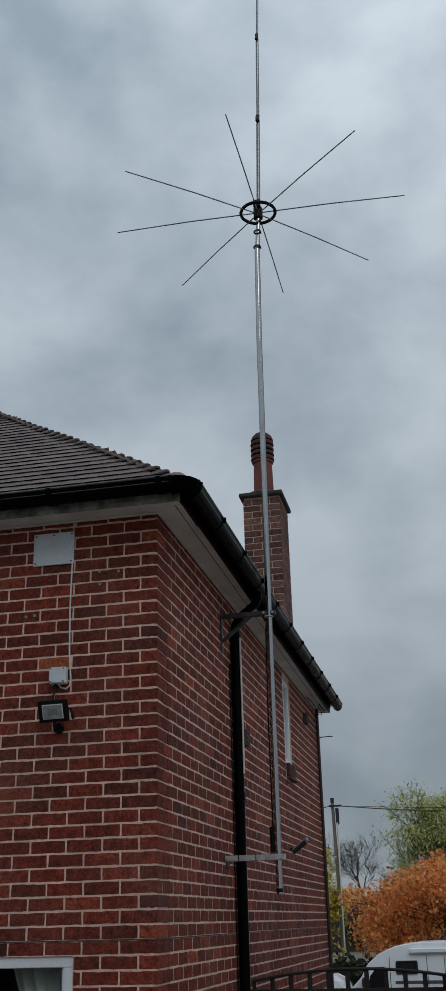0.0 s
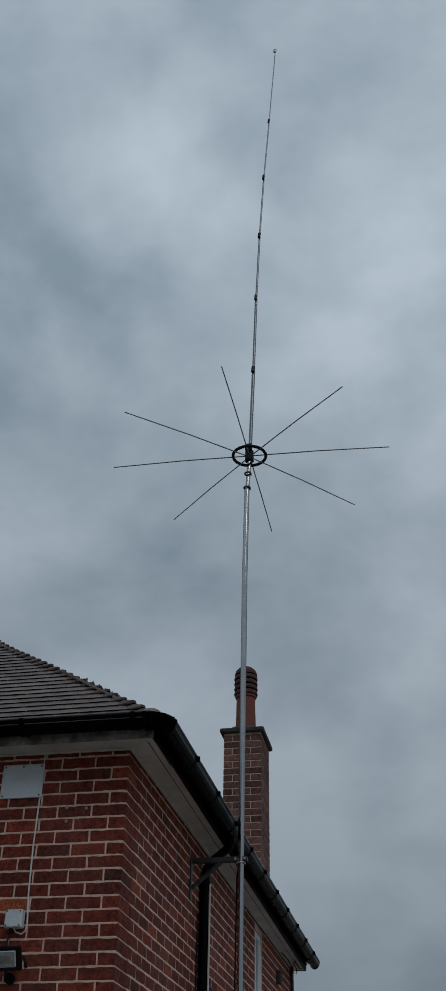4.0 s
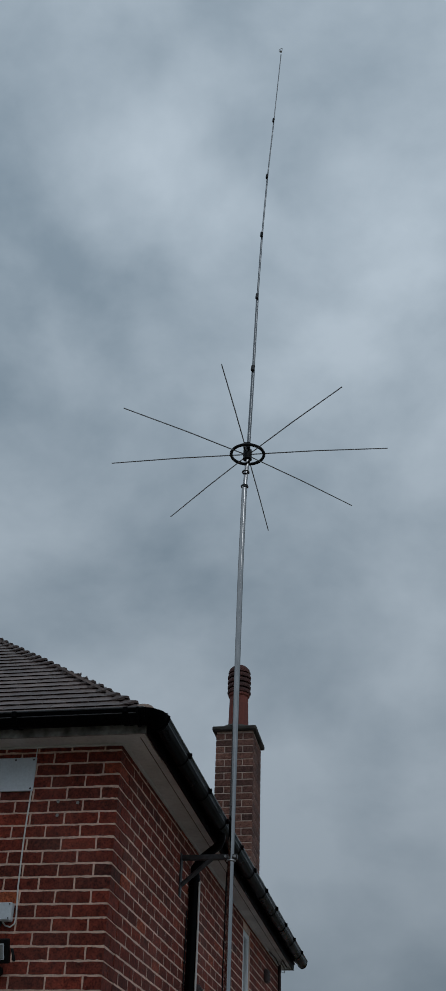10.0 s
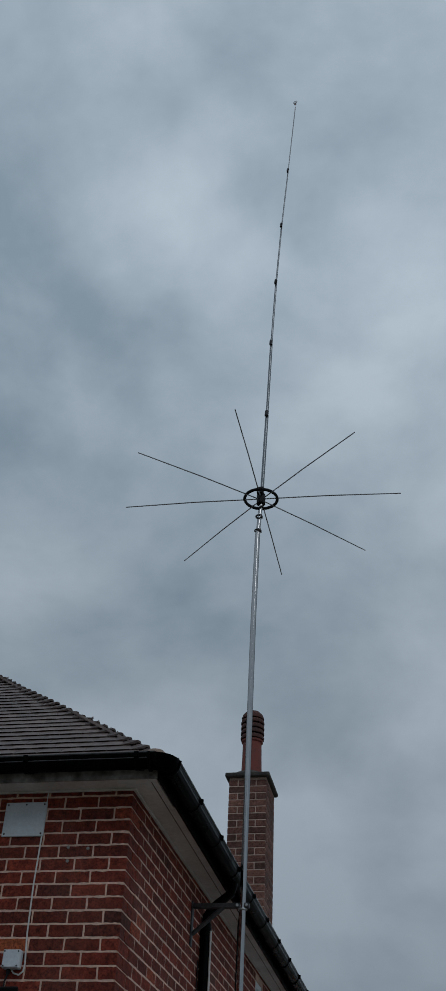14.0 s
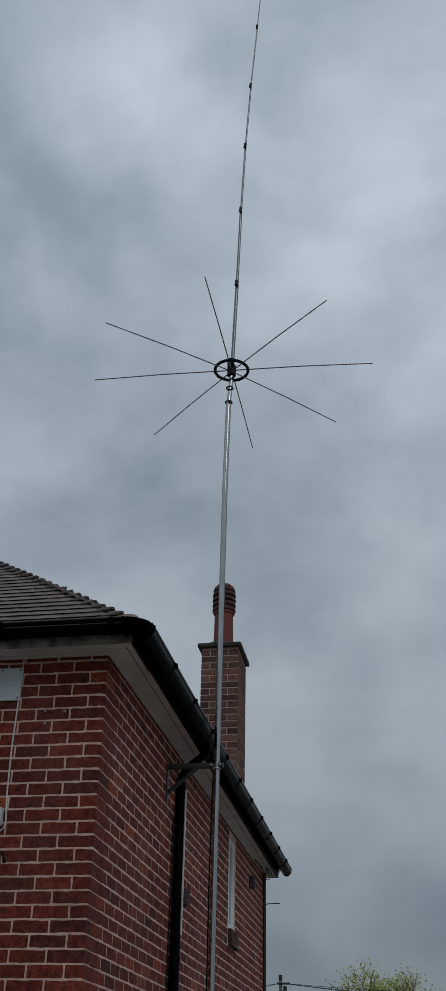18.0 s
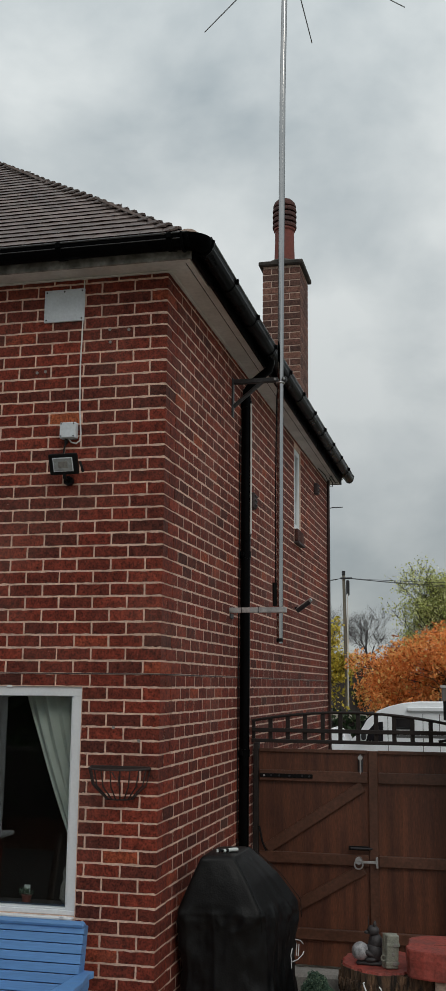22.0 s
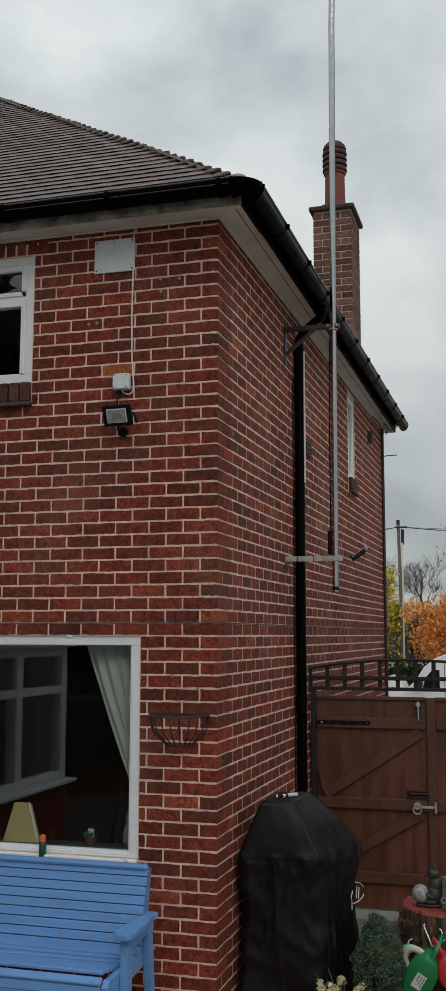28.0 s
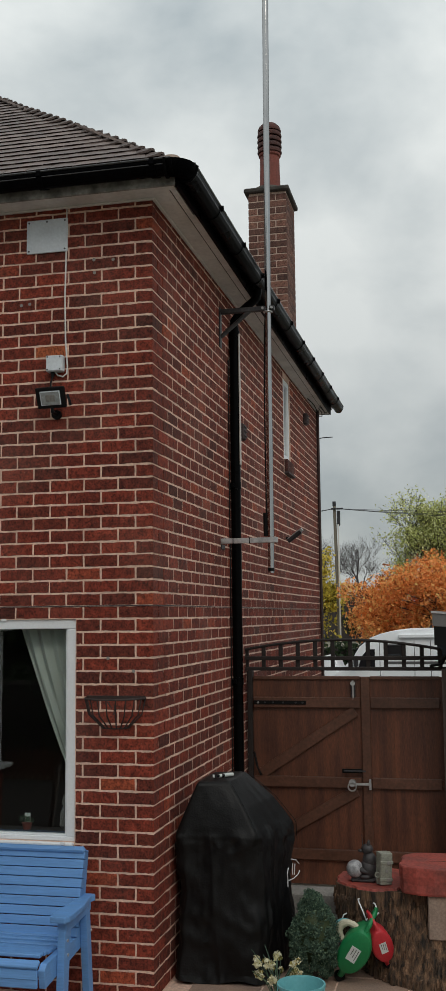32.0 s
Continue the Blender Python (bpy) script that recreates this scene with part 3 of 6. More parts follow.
# ---- windows ----
def casement(name, axis, x0, x1, z0, z1, face, depth, bars_x=(), bars_z=(), label="", sill=0.0, low=0.062):
    """A framed window in a wall; axis x: in the front wall, y: in the side wall. face: the frame's outer plane."""
    ob = tagged(thing(name, (x1 if axis == "x" else 0, face if axis == "x" else x0, z0), label, "window"), kind="structure")

    def b(a0, a1, c0, c1, d0, d1, bev=0.004):
        if axis == "x":
            return box(a0, a1, face + d0, face + d1, c0, c1, bev)
        return box(face - d1, face - d0, a0, a1, c0, c1, bev)
    w = 0.062
    part("window_frame", b(x0, x1, z1 - w, z1, 0, depth), WHITE_PVC, ob)
    part("window_frame", b(x0, x1, z0, z0 + low, 0, depth), WHITE_PVC, ob)
    part("window_frame", b(x0, x0 + w, z0 + low, z1 - w, 0.001, depth), WHITE_PVC, ob)
    part("window_frame", b(x1 - w, x1, z0 + low, z1 - w, 0.001, depth), WHITE_PVC, ob)
    # glazing bead, a shade proud of the pane
    part("glazing_bead", b(x0 + w, x1 - w, z0 + low, z0 + low + 0.010, 0.012, depth - 0.01, 0.003), WHITE_PVC, ob)
    part("glazing_bead", b(x1 - w - 0.012, x1 - w, z0 + low + 0.011, z1 - w, 0.012, depth - 0.01, 0.003), WHITE_PVC, ob)
    for x in bars_x:
        part("mullion", b(x - 0.035, x + 0.035, z0 + low, z1 - w, 0.003, depth - 0.004), WHITE_PVC, ob)
    for z in bars_z:
        part("transom", b(x0 + w, x1 - w, z - 0.035, z + 0.035, 0.002, depth - 0.003), WHITE_PVC, ob)
    pane = part("pane", b(x0 + w, x1 - w, z0 + low, z1 - w, 0.03, 0.036, 0), GLASS, ob, "clear window glass")
    pane.visible_shadow = False
    if sill:
        part("window_sill", b(x0, x1 + 0.0, z0 - 0.028, z0 - 0.001, -sill, depth, 0.006), WHITE_PVC, ob)
    return ob


window_1 = casement("window_1", "x", *WIN_LOW, 0.012, 0.07, bars_x=(-1.9,), low=0.030, label="large white plastic window with dark room behind")
part("window_sill", box(WIN_LOW[0], WIN_LOW[1] - 0.002, -0.035, 0.07, WIN_LOW[2] - 0.022, WIN_LOW[2] - 0.002, 0.006), WHITE_PVC, window_1)
part("drip_nub", box(-0.60, -0.57, -0.046, -0.036, 0.905, 0.925, 0.003), WHITE_PVC, window_1)
part("trickle_vent", box(-1.04, -1.0, 0.0, 0.011, 2.298, 2.318, 0.004), WHITE_PVC, window_1)
window_2 = casement("window_2", "x", *WIN_UP, 0.012, 0.07, bars_z=(4.63,), label="white plastic upper window with an opening top light")
for z0, z1 in ((4.70, 4.89), (4.104, 4.595)):
    part("sash", box(-1.442, -1.404, 0.004, 0.04, z0, z1, 0.006), WHITE_PVC, window_2)
for z0, z1 in ((4.665, 4.70), (4.85, 4.889)):
    part("sash", box(-2.8, -1.442, 0.005, 0.04, z0, z1, 0.006), WHITE_PVC, window_2)
window_3 = casement("window_3", "y", *WIN_SIDE, -0.012, 0.06, label="narrow white plastic window in the side wall")
part("sash", box(-0.03, -0.006, 4.992, 5.02, 4.112, 4.913, 0.004), WHITE_PVC, window_3)
window_3.location.x += SKEW * 4.93
window_3.rotation_euler.z = -SKEW

# ---- bricks ----
rng = random.Random(5)
BRICK_MESH = {}


def brick_shape(length, high, deep, seed):
    """Verts and faces of one brick, face towards -y, its back at deep: worn, slightly uneven arrises."""
    r = random.Random(seed)
    def j(a):
        return r.uniform(-a, a)
    v = []
    edge = ((0, 0), (0.16, 0), (0.34, 0), (0.5, 0), (0.67, 0), (0.86, 0), (1, 0), (1, 0.5), (1, 1), (0.83, 1), (0.66, 1), (0.48, 1), (0.33, 1), (0.15, 1), (0, 1), (0, 0.5))
    ne = len(edge)
    tilt = j(0.0009)
    worn = [(j(0.0014), j(0.0019) + tilt * (2 * sx - 1) - (0.003 * r.random() ** 4 if sz == 1 else -0.003 * r.random() ** 4)) for sx, sz in edge]
    for y, ins in ((deep, 0.0), (0.0018, 0.0), (0.0, 0.0022)):
        for (sx, sz), (wx, wz) in zip(edge, worn):
            ix = ins if sx == 0 else -ins if sx == 1 else 0.0
            iz = ins if sz == 0 else -ins if sz == 1 else 0.0
            v.append((sx * length + ix + wx, y + (j(0.0004) if y < deep else 0), sz * high + iz + wz))
    o = 2 * ne
    f = [(o + i, o + i + 1, o + 13 - i, o + 14 - i) for i in range(6)] + [(o + 6, o + 7, o + 8), (o, o + 14, o + 15)]
    for a, b in ((0, ne), (ne, 2 * ne)):
        f += [(a + i, a + (i + 1) % ne, b + (i + 1) % ne, b + i) for i in range(ne)]
    return v, f


def lay_bricks(wall, along, holes, near, deep=0.05):
    """Stretcher bond with half bats at the corner; bricks in the stretch that near() picks are pieces of their own."""
    verts, faces, single = [], [], 0
    end = LEN if along == "x" else DEEP
    for k in range(62):
        z0 = k * C + JOINT / 2
        high = C - JOINT
        odd = k % 2 == 1
        s = 0.0
        first = (P / 2 if odd else P) if along == "x" else (P if odd else P / 2)
        cuts = [0.0, first]
        while cuts[-1] + P < end:
            cuts.append(cuts[-1] + P)
        cuts.append(end)
        for a, b in zip(cuts, cuts[1:]):
            spans = [(a, b)]
            for h0, h1, hz0, hz1 in holes:
                lo, hi = (-h1, -h0) if along == "x" else (h0, h1)
                if z0 + high > hz0 + 0.004 and z0 < hz1 - 0.004:
                    spans = [q for p, r in spans for q in ((p, min(r, lo)), (max(p, hi), r)) if q[1] - q[0] > 0.03]
            for p, r in spans:
                if along == "x" and p > 4.2:
                    continue
                ln = r - p - JOINT
                at_corner = p == 0.0
                if at_corner:
                    ln = r - p - JOINT / 2
                back = deep
                if at_corner and along == "x":
                    back = (P if odd else P / 2) - JOINT / 2
                key = (round(ln, 3), rng.randrange(5), round(back, 3))
                off = JOINT / 2 if not at_corner else 0.0
                jut = rng.uniform(-0.0016, -0.0005) if along == "x" else rng.uniform(-0.0011, -0.0006)
                if along == "x":
                    place = Matrix.Translation((-(p + off) - ln, jut, z0))
                    if at_corner:
                        place = Matrix.Translation((-ln, jut, z0))
                else:
                    if at_corner:
                        continue
                    place = Matrix.Translation((-jut, p + off, z0)) @ Matrix.Rotation(radians(90), 4, "Z")
                if near(p, z0) and single < 300:
                    if key not in BRICK_MESH:
                        me = bpy.data.meshes.new("brick")
                        v, f = brick_shape(key[0], high, back, int(key[0] * 7919 + key[1] * 101 + back * 3571))
                        me.from_pydata(v, [], f)
                        me.materials.append(BRICK)
                        BRICK_MESH[key] = me
                    orange = along == "x" and (k, round(p, 2)) in ((49, 0.58), (49, 0.59))
                    ob = new("brick", BRICK_MESH[key].copy() if orange else BRICK_MESH[key])
                    if orange:
                        ob.data.materials[0] = FIRED_BRICK
                    ob.parent = wall
                    ob.matrix_basis = place
                    single += 1
                else:
                    v, f = brick_shape(key[0], high, back, rng.randrange(9999))
                    base = len(verts)
                    verts += [place @ Vector(q) for q in v]
                    faces += [tuple(i + base for i in q) for q in f]
    raw_part("brickwork", verts, faces, BRICK, wall, kind="stuff")


def brick_walls():
    lay_bricks(wall_front, "x", [(WIN_LOW[0], WIN_LOW[1], WIN_LOW[2] - 0.03, WIN_LOW[3]), (WIN_UP[0], WIN_UP[1], WIN_UP[2] - 0.16, 5.03)], lambda p, z: p < 0.93 and z < 4.95)
    lay_bricks(wall_side, "y", [(WIN_SIDE[0], WIN_SIDE[1], WIN_SIDE[2] - 0.16, 4.975)], lambda p, z: p < 1.2)


# damp tray line round the house, soldier course and brick sills at the upper windows
part("cavity_tray", box(-LEN, 0.0035, -0.0035, 0.004, 2.389, 2.396), LEAD, wall_front, "thin dark cavity tray edge")
part("cavity_tray", box(-0.004, 0.0034, 0.0045, DEEP, 2.389, 2.396), LEAD, wall_side, "thin dark cavity tray edge")
for i in range(20):
    x = WIN_UP[1] + 0.1 - i * 0.083
    part("soldier_brick", box(x - 0.072, x, -0.001, 0.05, 4.957, 5.08, 0.004), BRICK, wall_front)
for i in range(19):
    x = WIN_UP[1] + 0.0 - i * 0.083
    part("sill_brick", box(x - 0.072, x, -0.035, 0.05, 3.905, 4.038, 0.005), SILL_BRICK, wall_front)
part("sill_tile", box(-2.9, WIN_UP[1] + 0.01, -0.05, 0.03, 3.872, 3.90, 0.004), LEAD, wall_front, "dark tile drip under the sill")
for i in range(5):
    y = WIN_SIDE[0] + 0.02 + i * 0.083
    part("sill_brick", box(-0.05, 0.04, y, y + 0.072, 3.91, 4.045, 0.005), SILL_BRICK, wall_side)
part("sill_tile", box(-0.03, 0.055, 4.94, 5.38, 3.88, 3.905, 0.004), LEAD, wall_side, "dark tile drip under the sill")

# ---- eaves: soffit, fascia, gutter ----
OV = 0.195
BACK = DEEP + 0.04
bm = box(-LEN, OV, -OV, 0.35, 5.072, 5.084)
box(-0.35, OV + 0.02, 0.3501, BACK, 5.072, 5.084, bm=bm)
soffit = setting("soffit", bm, OLD_WHITE, "dirty white soffit boards under the eaves", "soffit")
part("soffit_joint", box(0.150, 0.155, -0.11, BACK - 0.02, 5.0695, 5.0719), LEAD, soffit)
part("soffit_trim", box(-LEN, 0.028, -0.026, -0.001, 5.061, 5.071, 0.003), OLD_WHITE, soffit)
part("soffit_trim", box(0.001, 0.026, 0.0, DEEP, 5.061, 5.071, 0.003), OLD_WHITE, soffit).rotation_euler.z = -SKEW
bm = box(-LEN, OV + 0.018, -OV - 0.018, -OV - 0.0005, 5.060, 5.162)
box(-0.3, OV + 0.02, BACK + 0.001, BACK + 0.018, 5.062, 5.20, bm=bm)
fascia = setting("fascia_front", bm, GRIMY, "grimy weathered fascia board behind the gutter", "fascia")
fascia_side = setting("fascia_side", box(OV + 0.0205, OV + 0.038, -OV + 0.0005, BACK, 5.058, 5.172), GUTTER, "black fascia board along the side eaves", "fascia")


DROP = 1.35                   # the gutter is deeper than it is wide


def gutter_run(name, a, b, inward):
    """A half-round gutter from a to b, with brackets; inward points to the fascia."""
    ob = thing(name, a, "black half-round plastic gutter along the eaves", "gutter", "gutters of the house")
    a, b, n = Vector(a), Vector(b), Vector(inward)
    r, d = 0.066, (b - a).normalized()
    bm = bmesh.new()
    prof = [(math.cos(t), math.sin(t)) for t in (math.pi + math.pi * k / 12 for k in range(13))]
    line = [(c * r, s * r * DROP) for c, s in prof] + [(c * (r - 0.004), s * (r - 0.004) * DROP) for c, s in prof[::-1]]
    rows = [[bm.verts.new(p + n * -u + Vector((0, 0, w))) for u, w in line] for p in (a, b)]
    for i in range(len(line)):
        j = (i + 1) % len(line)
        bm.faces.new((rows[0][i], rows[0][j], rows[1][j], rows[1][i]))
    bm.faces.new(rows[0][::-1])
    bm.faces.new(rows[1])
    part("trough", bm, GUTTER, ob)
    bm = bmesh.new()
    rim = [(c * (r + 0.003), s * (r + 0.003) * DROP) for c, s in prof]
    rows = [[bm.verts.new(b + d * e + n * -u + Vector((0, 0, w))) for u, w in rim] for e in (-0.02, 0.008)]
    for i in range(len(rim)):
        k = (i + 1) % len(rim)
        bm.faces.new((rows[0][i], rows[0][k], rows[1][k], rows[1][i]))
    bm.faces.new(rows[0][::-1])
    bm.faces.new(rows[1])
    bmesh.ops.recalc_face_normals(bm, faces=bm.faces)
    part("end_cap", bm, GUTTER, ob)
    part("front_lip", tube([a - n * r, b - n * r], 0.007, 8), GUTTER_LIP, ob)
    low = Vector((0, 0, -0.034)) - n * (r * 0.86)
    part("lower_bead", tube([a + low, b + low], 0.005, 8), GUTTER_LIP, ob)
    step, length = 0.76, (b - a).length
    k = 0.74
    while k < length:
        p = a + d * k
        bm = bmesh.new()
        pts = [(c * (r + 0.005), s * (r + 0.005) * DROP) for c, s in prof]
        rows = [[bm.verts.new(p + d * e + n * -u + Vector((0, 0, w))) for u, w in pts + [(c * (r + 0.001), s * (r + 0.001) * DROP) for c, s in prof[::-1]]] for e in (-0.018, 0.018)]
        m = len(rows[0])
        for i in range(m):
            j = (i + 1) % m
            bm.faces.new((rows[0][i], rows[0][j], rows[1][j], rows[1][i]))
        bm.faces.new(rows[0][::-1])
        bm.faces.new(rows[1])
        br = part("bracket", bm, GUTTER, ob)
        part("clip", box(-0.016, 0.016, -0.008, 0.008, -0.035, 0.005, 0.003, m=Matrix.Translation(p - n * (r + 0.003))), GUTTER, ob)
        part("bracket_plate", box(-0.022, 0.022, -0.022, 0.022, -0.07, 0.01, 0.003, m=Matrix.Translation(p + n * (r - 0.0 + 0.0))), GUTTER, ob)
        k += step
    return ob


GX = OV + 0.018 + 0.070
GZ, GE = 5.183, DEEP + 0.27
gutter_front = gutter_run("gutter", (-LEN, -GX, GZ), (GX - 0.06, -GX, GZ), (0, 1, 0))
gutter_side = gutter_run("gutter", (GX, -GX + 0.06, GZ), (GX + 0.03, GE, GZ + 0.028), (-1, 0, 0))
corner = thing("gutter_corner", (GX, -GX, GZ), "black plastic corner piece joining two gutters", "gutter corner")
bm = bmesh.new()
prof = [(math.pi + math.pi * k / 12) for k in range(13)]
rows = []
for ang in range(0, 91, 15):
    t = radians(ang)
    c = Vector((GX - 0.09, -GX + 0.09, GZ))
    d = Vector((math.sin(t), -math.cos(t), 0))
    rows.append([bm.verts.new(c + d * (0.09 - 0.071 * math.cos(p)) + Vector((0, 0, 0.071 * DROP * math.sin(p)))) for p in prof])
for a, b in zip(rows, rows[1:]):
    for i in range(12):
        bm.faces.new((a[i], a[i + 1], b[i + 1], b[i]))
bmesh.ops.solidify(bm, geom=bm.faces[:], thickness=0.004)
part("elbow", bm, GUTTER, corner, smooth=True)
for p, v in (((GX - 0.1, -GX, GZ), (1, 0, 0)), ((GX, -GX + 0.1, GZ), (0, 1, 0))):
    side = Vector(v).cross((0, 0, 1))
    part("union", tube([Vector(p) + side * 0.074 * math.cos(t) + Vector((0, 0, 0.074 * DROP * math.sin(t))) for t in (math.pi + math.pi * k / 12 for k in range(13))], 0.009, 8), GUTTER, corner)

# ---- roof ----
PITCH = math.atan(0.808)
EAVE = (0.285, 5.132)
run = (DEEP + 2 * EAVE[0]) / 2
ridge = EAVE[1] + run * 0.808
e = EAVE[0]
bm = bmesh.new()
eb = OV + 0.037
low = EAVE[1] + (e - eb) * 0.808 - 0.012
pts = {k: bm.verts.new(v) for k, v in {"a": (eb, -eb, low), "b": (eb, DEEP + eb, low), "c": (e - run, DEEP / 2, ridge - 0.012), "d": (-LEN, -eb, low), "f": (-LEN, DEEP / 2, ridge - 0.012), "g": (-LEN, DEEP + eb, low)}.items()}
for q in ("abc", "dacf", "bgfc", "gbad", "dfg"):
    bm.faces.new([pts[c] for c in q])
bmesh.ops.recalc_face_normals(bm, faces=bm.faces)
roof = setting("roof", bm, TILE, "hipped roof of dark brown weathered clay tiles", "roof")

GAUGE = 0.122


def tile_shape(w, seed, lo=None, hi=None):
    """One plain tile, its tail towards -y at z 0, slightly cambered; lo, hi: where a hip cuts it, by its height."""
    r = random.Random(seed)
    t, ln = 0.0165, GAUGE * 1.7
    v = []
    for y in (r.uniform(-0.0015, 0.0015), ln):
        a, b = 0.0015, w - 0.0015
        if lo:
            a = max(a, min(b, lo(y)))
        if hi:
            b = min(b, max(a, hi(y)))
        for z in (0.002, t + 0.003):
            for k, x in enumerate((a, (a + b) / 2, b)):
                v.append((x, y, z + (0.0015 if k == 1 else 0.0) + r.uniform(-0.001, 0.001)))
    f = [(3, 4, 10, 9), (4, 5, 11, 10), (0, 1, 4, 3), (1, 2, 5, 4), (0, 3, 9, 6), (2, 8, 11, 5)]
    return v, f


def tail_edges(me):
    """Gives each tile's lower edge the near-black that stands for shade there."""
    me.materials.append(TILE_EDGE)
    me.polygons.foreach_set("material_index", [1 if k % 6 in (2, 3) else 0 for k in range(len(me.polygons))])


def tiled_slope(origin, along, up, left, right, single_rows):
    """Courses of tiles on one slope; left(d), right(d): its edges at the height d up the slope."""
    verts, faces, n_single, shapes = [], [], 0, {}
    o, a, u = Vector(origin), Vector(along), Vector(up)
    nrm = a.cross(u).normalized()
    w = 0.168
    lean = Matrix((a, u, nrm)).transposed().to_4x4() @ Matrix.Rotation(radians(-4.3), 4, "X")
    for row in range(int(run / math.cos(PITCH) / GAUGE) + 1):
        d = row * GAUGE
        s = -0.02 - (w / 2 if row % 2 else 0)
        while s < right(0):
            if s + w > left(d) + 0.03 and s < right(d) - 0.03:
                m = Matrix.Translation(o + a * s + u * d + nrm * 0.012) @ lean
                whole = s > left(d + 0.25) and s + w < right(d + 0.25)
                seed = rng.randrange(6)
                v, f = tile_shape(w, seed, None if whole else lambda y: left(d + y) - s, None if whole else lambda y: right(d + y) - s)
                if whole and row < single_rows and n_single < 300:
                    if seed not in shapes:
                        me = bpy.data.meshes.new("tile")
                        me.from_pydata(v, [], f)
                        me.materials.append(TILE)
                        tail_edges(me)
                        shapes[seed] = me
                    ob = new("tile", shapes[seed])
                    ob.parent = roof
                    ob.matrix_basis = m
                    n_single += 1
                else:
                    base = len(verts)
                    verts += [m @ Vector(q) for q in v]
                    faces += [tuple(i + base for i in q) for q in f]
            s += w
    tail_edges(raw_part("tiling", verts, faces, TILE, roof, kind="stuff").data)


def roof_tiles():
    cp, sp = math.cos(PITCH), math.sin(PITCH)
    wide = DEEP + 2 * e
    tiled_slope((e - 7.0, -e, EAVE[1]), (1, 0, 0), (0, cp, sp), lambda d: -0.5, lambda d: 7.0 - d * cp, 8)
    tiled_slope((e, -e, EAVE[1]), (0, 1, 0), (-cp, 0, sp), lambda d: d * cp, lambda d: wide - d * cp, 7)
    # bonnet tiles over the hip, one to a course
    hip = Vector((-1, 1, 0.808))
    for k in range(int(run / cp / GAUGE)):
        p = Vector((e, -e, EAVE[1] + 0.018)) + hip * (k * GAUGE * cp)
        bm = bmesh.new()
        rows = []
        wob = rng.uniform(-0.004, 0.004)
        wide_l, wide_r = 0.20 + rng.uniform(-0.05, 0.06), 0.20 + rng.uniform(-0.05, 0.06)
        for t, lift in ((-0.016, 0.018 + wob), (GAUGE * cp * 1.3, -0.022)):
            for under in (0.0, -0.017):
                c = p + hip * t + Vector((0, 0, lift + under))
                saddle = ((-wide_l, 0, -0.004), (-0.12, 0, 0.004), (-0.05, 0, 0.018), (-0.014, 0, 0.030), (0, 0.014, 0.030), (0, 0.05, 0.018), (0, 0.12, 0.004), (0, wide_r, -0.004))
                rows.append([bm.verts.new(c + Vector(v)) for v in saddle])
        for i in range(7):
            for a, b in ((0, 2), (1, 0), (3, 1)):
                bm.faces.new((rows[a][i], rows[a][i + 1], rows[b][i + 1], rows[b][i]))
        bmesh.ops.recalc_face_normals(bm, faces=bm.faces)
        part("hip_tile", bm, HIP_TILE, roof)


part("mortar_bed", lathe([(0.09, -0.07), (0.085, -0.01), (0.055, 0.022), (0.01, 0.032)], (e - 0.10, -e + 0.10, EAVE[1] + 0.10), 14), BLOCK, roof, "mortared end of the hip", True)

# ---- chimney ----
chimney = thing("chimney", (-0.2, 5.7, 5.4), "weathered brick chimney stack with one terracotta pot", "chimney")
CX0, CX1, CY0, CY1, CZ = -0.422, 0.035, 5.4, 6.03, 7.335
part("stack_core", box(CX0 + 0.006, CX1 - 0.006, CY0 + 0.006, CY1 - 0.006, 5.2, CZ), CHIM_MORTAR, chimney)


def chimney_bricks():
    k = 0
    z = 5.25
    while z + C < CZ:
        zz = z + JOINT / 2
        h = C - JOINT
        off = 0.0 if k % 2 else 0.11
        for x0, x1, y0, y1 in ((CX0, CX1, CY0, CY0 + 0.05), (CX0, CX1, CY1 - 0.05, CY1)):
            cuts = [x0] + [c for c in (x0 + off + 0.22 * i for i in range(1 - (off > 0), 4)) if x0 + 0.06 < c < x1 - 0.06] + [x1]
            for a, b in zip(cuts, cuts[1:]):
                part("brick", box(a + (JOINT / 2 if a > x0 else 0), b - (JOINT / 2 if b < x1 else 0), y0, y1, zz, zz + h, 0.005), CHIM_BRICK, chimney)
        y0, y1 = CY0 + 0.0505, CY1 - 0.0505
        cuts = [y0] + [c for c in (CY0 + 0.22 * i + (0.11 if k % 2 else 0.0) for i in range(1, 4)) if y0 + 0.05 < c < y1 - 0.05] + [y1]
        for a, b in zip(cuts, cuts[1:]):
            part("brick", box(CX1 - 0.05, CX1, a + JOINT / 2, b - JOINT / 2, zz, zz + h, 0.005), CHIM_BRICK, chimney)
        z += C
        k += 1


part("cap", box(CX0 - 0.045, CX1 + 0.04, CY0 - 0.05, CY1 + 0.05, CZ, CZ + 0.055, 0.012), SOOTY_CAP, chimney, "mossy projecting cap course")
part("flaunching", lathe([(0.33, 0), (0.30, 0.03), (0.18, 0.075), (0.14, 0.085)], (-0.205, 5.7, CZ + 0.07), 24, 0.75, 0.98), CEMENT, chimney, "rounded cement bed of the pot", True)
pot = part("chimney_pot", lathe([(0.13, 0.10), (0.128, 0.14), (0.122, 0.35), (0.118, 0.56), (0.135, 0.575), (0.135, 0.60), (0.12, 0.61)], (-0.205, 5.7, CZ), 28), POT_RED, chimney, "red terracotta pot", True)
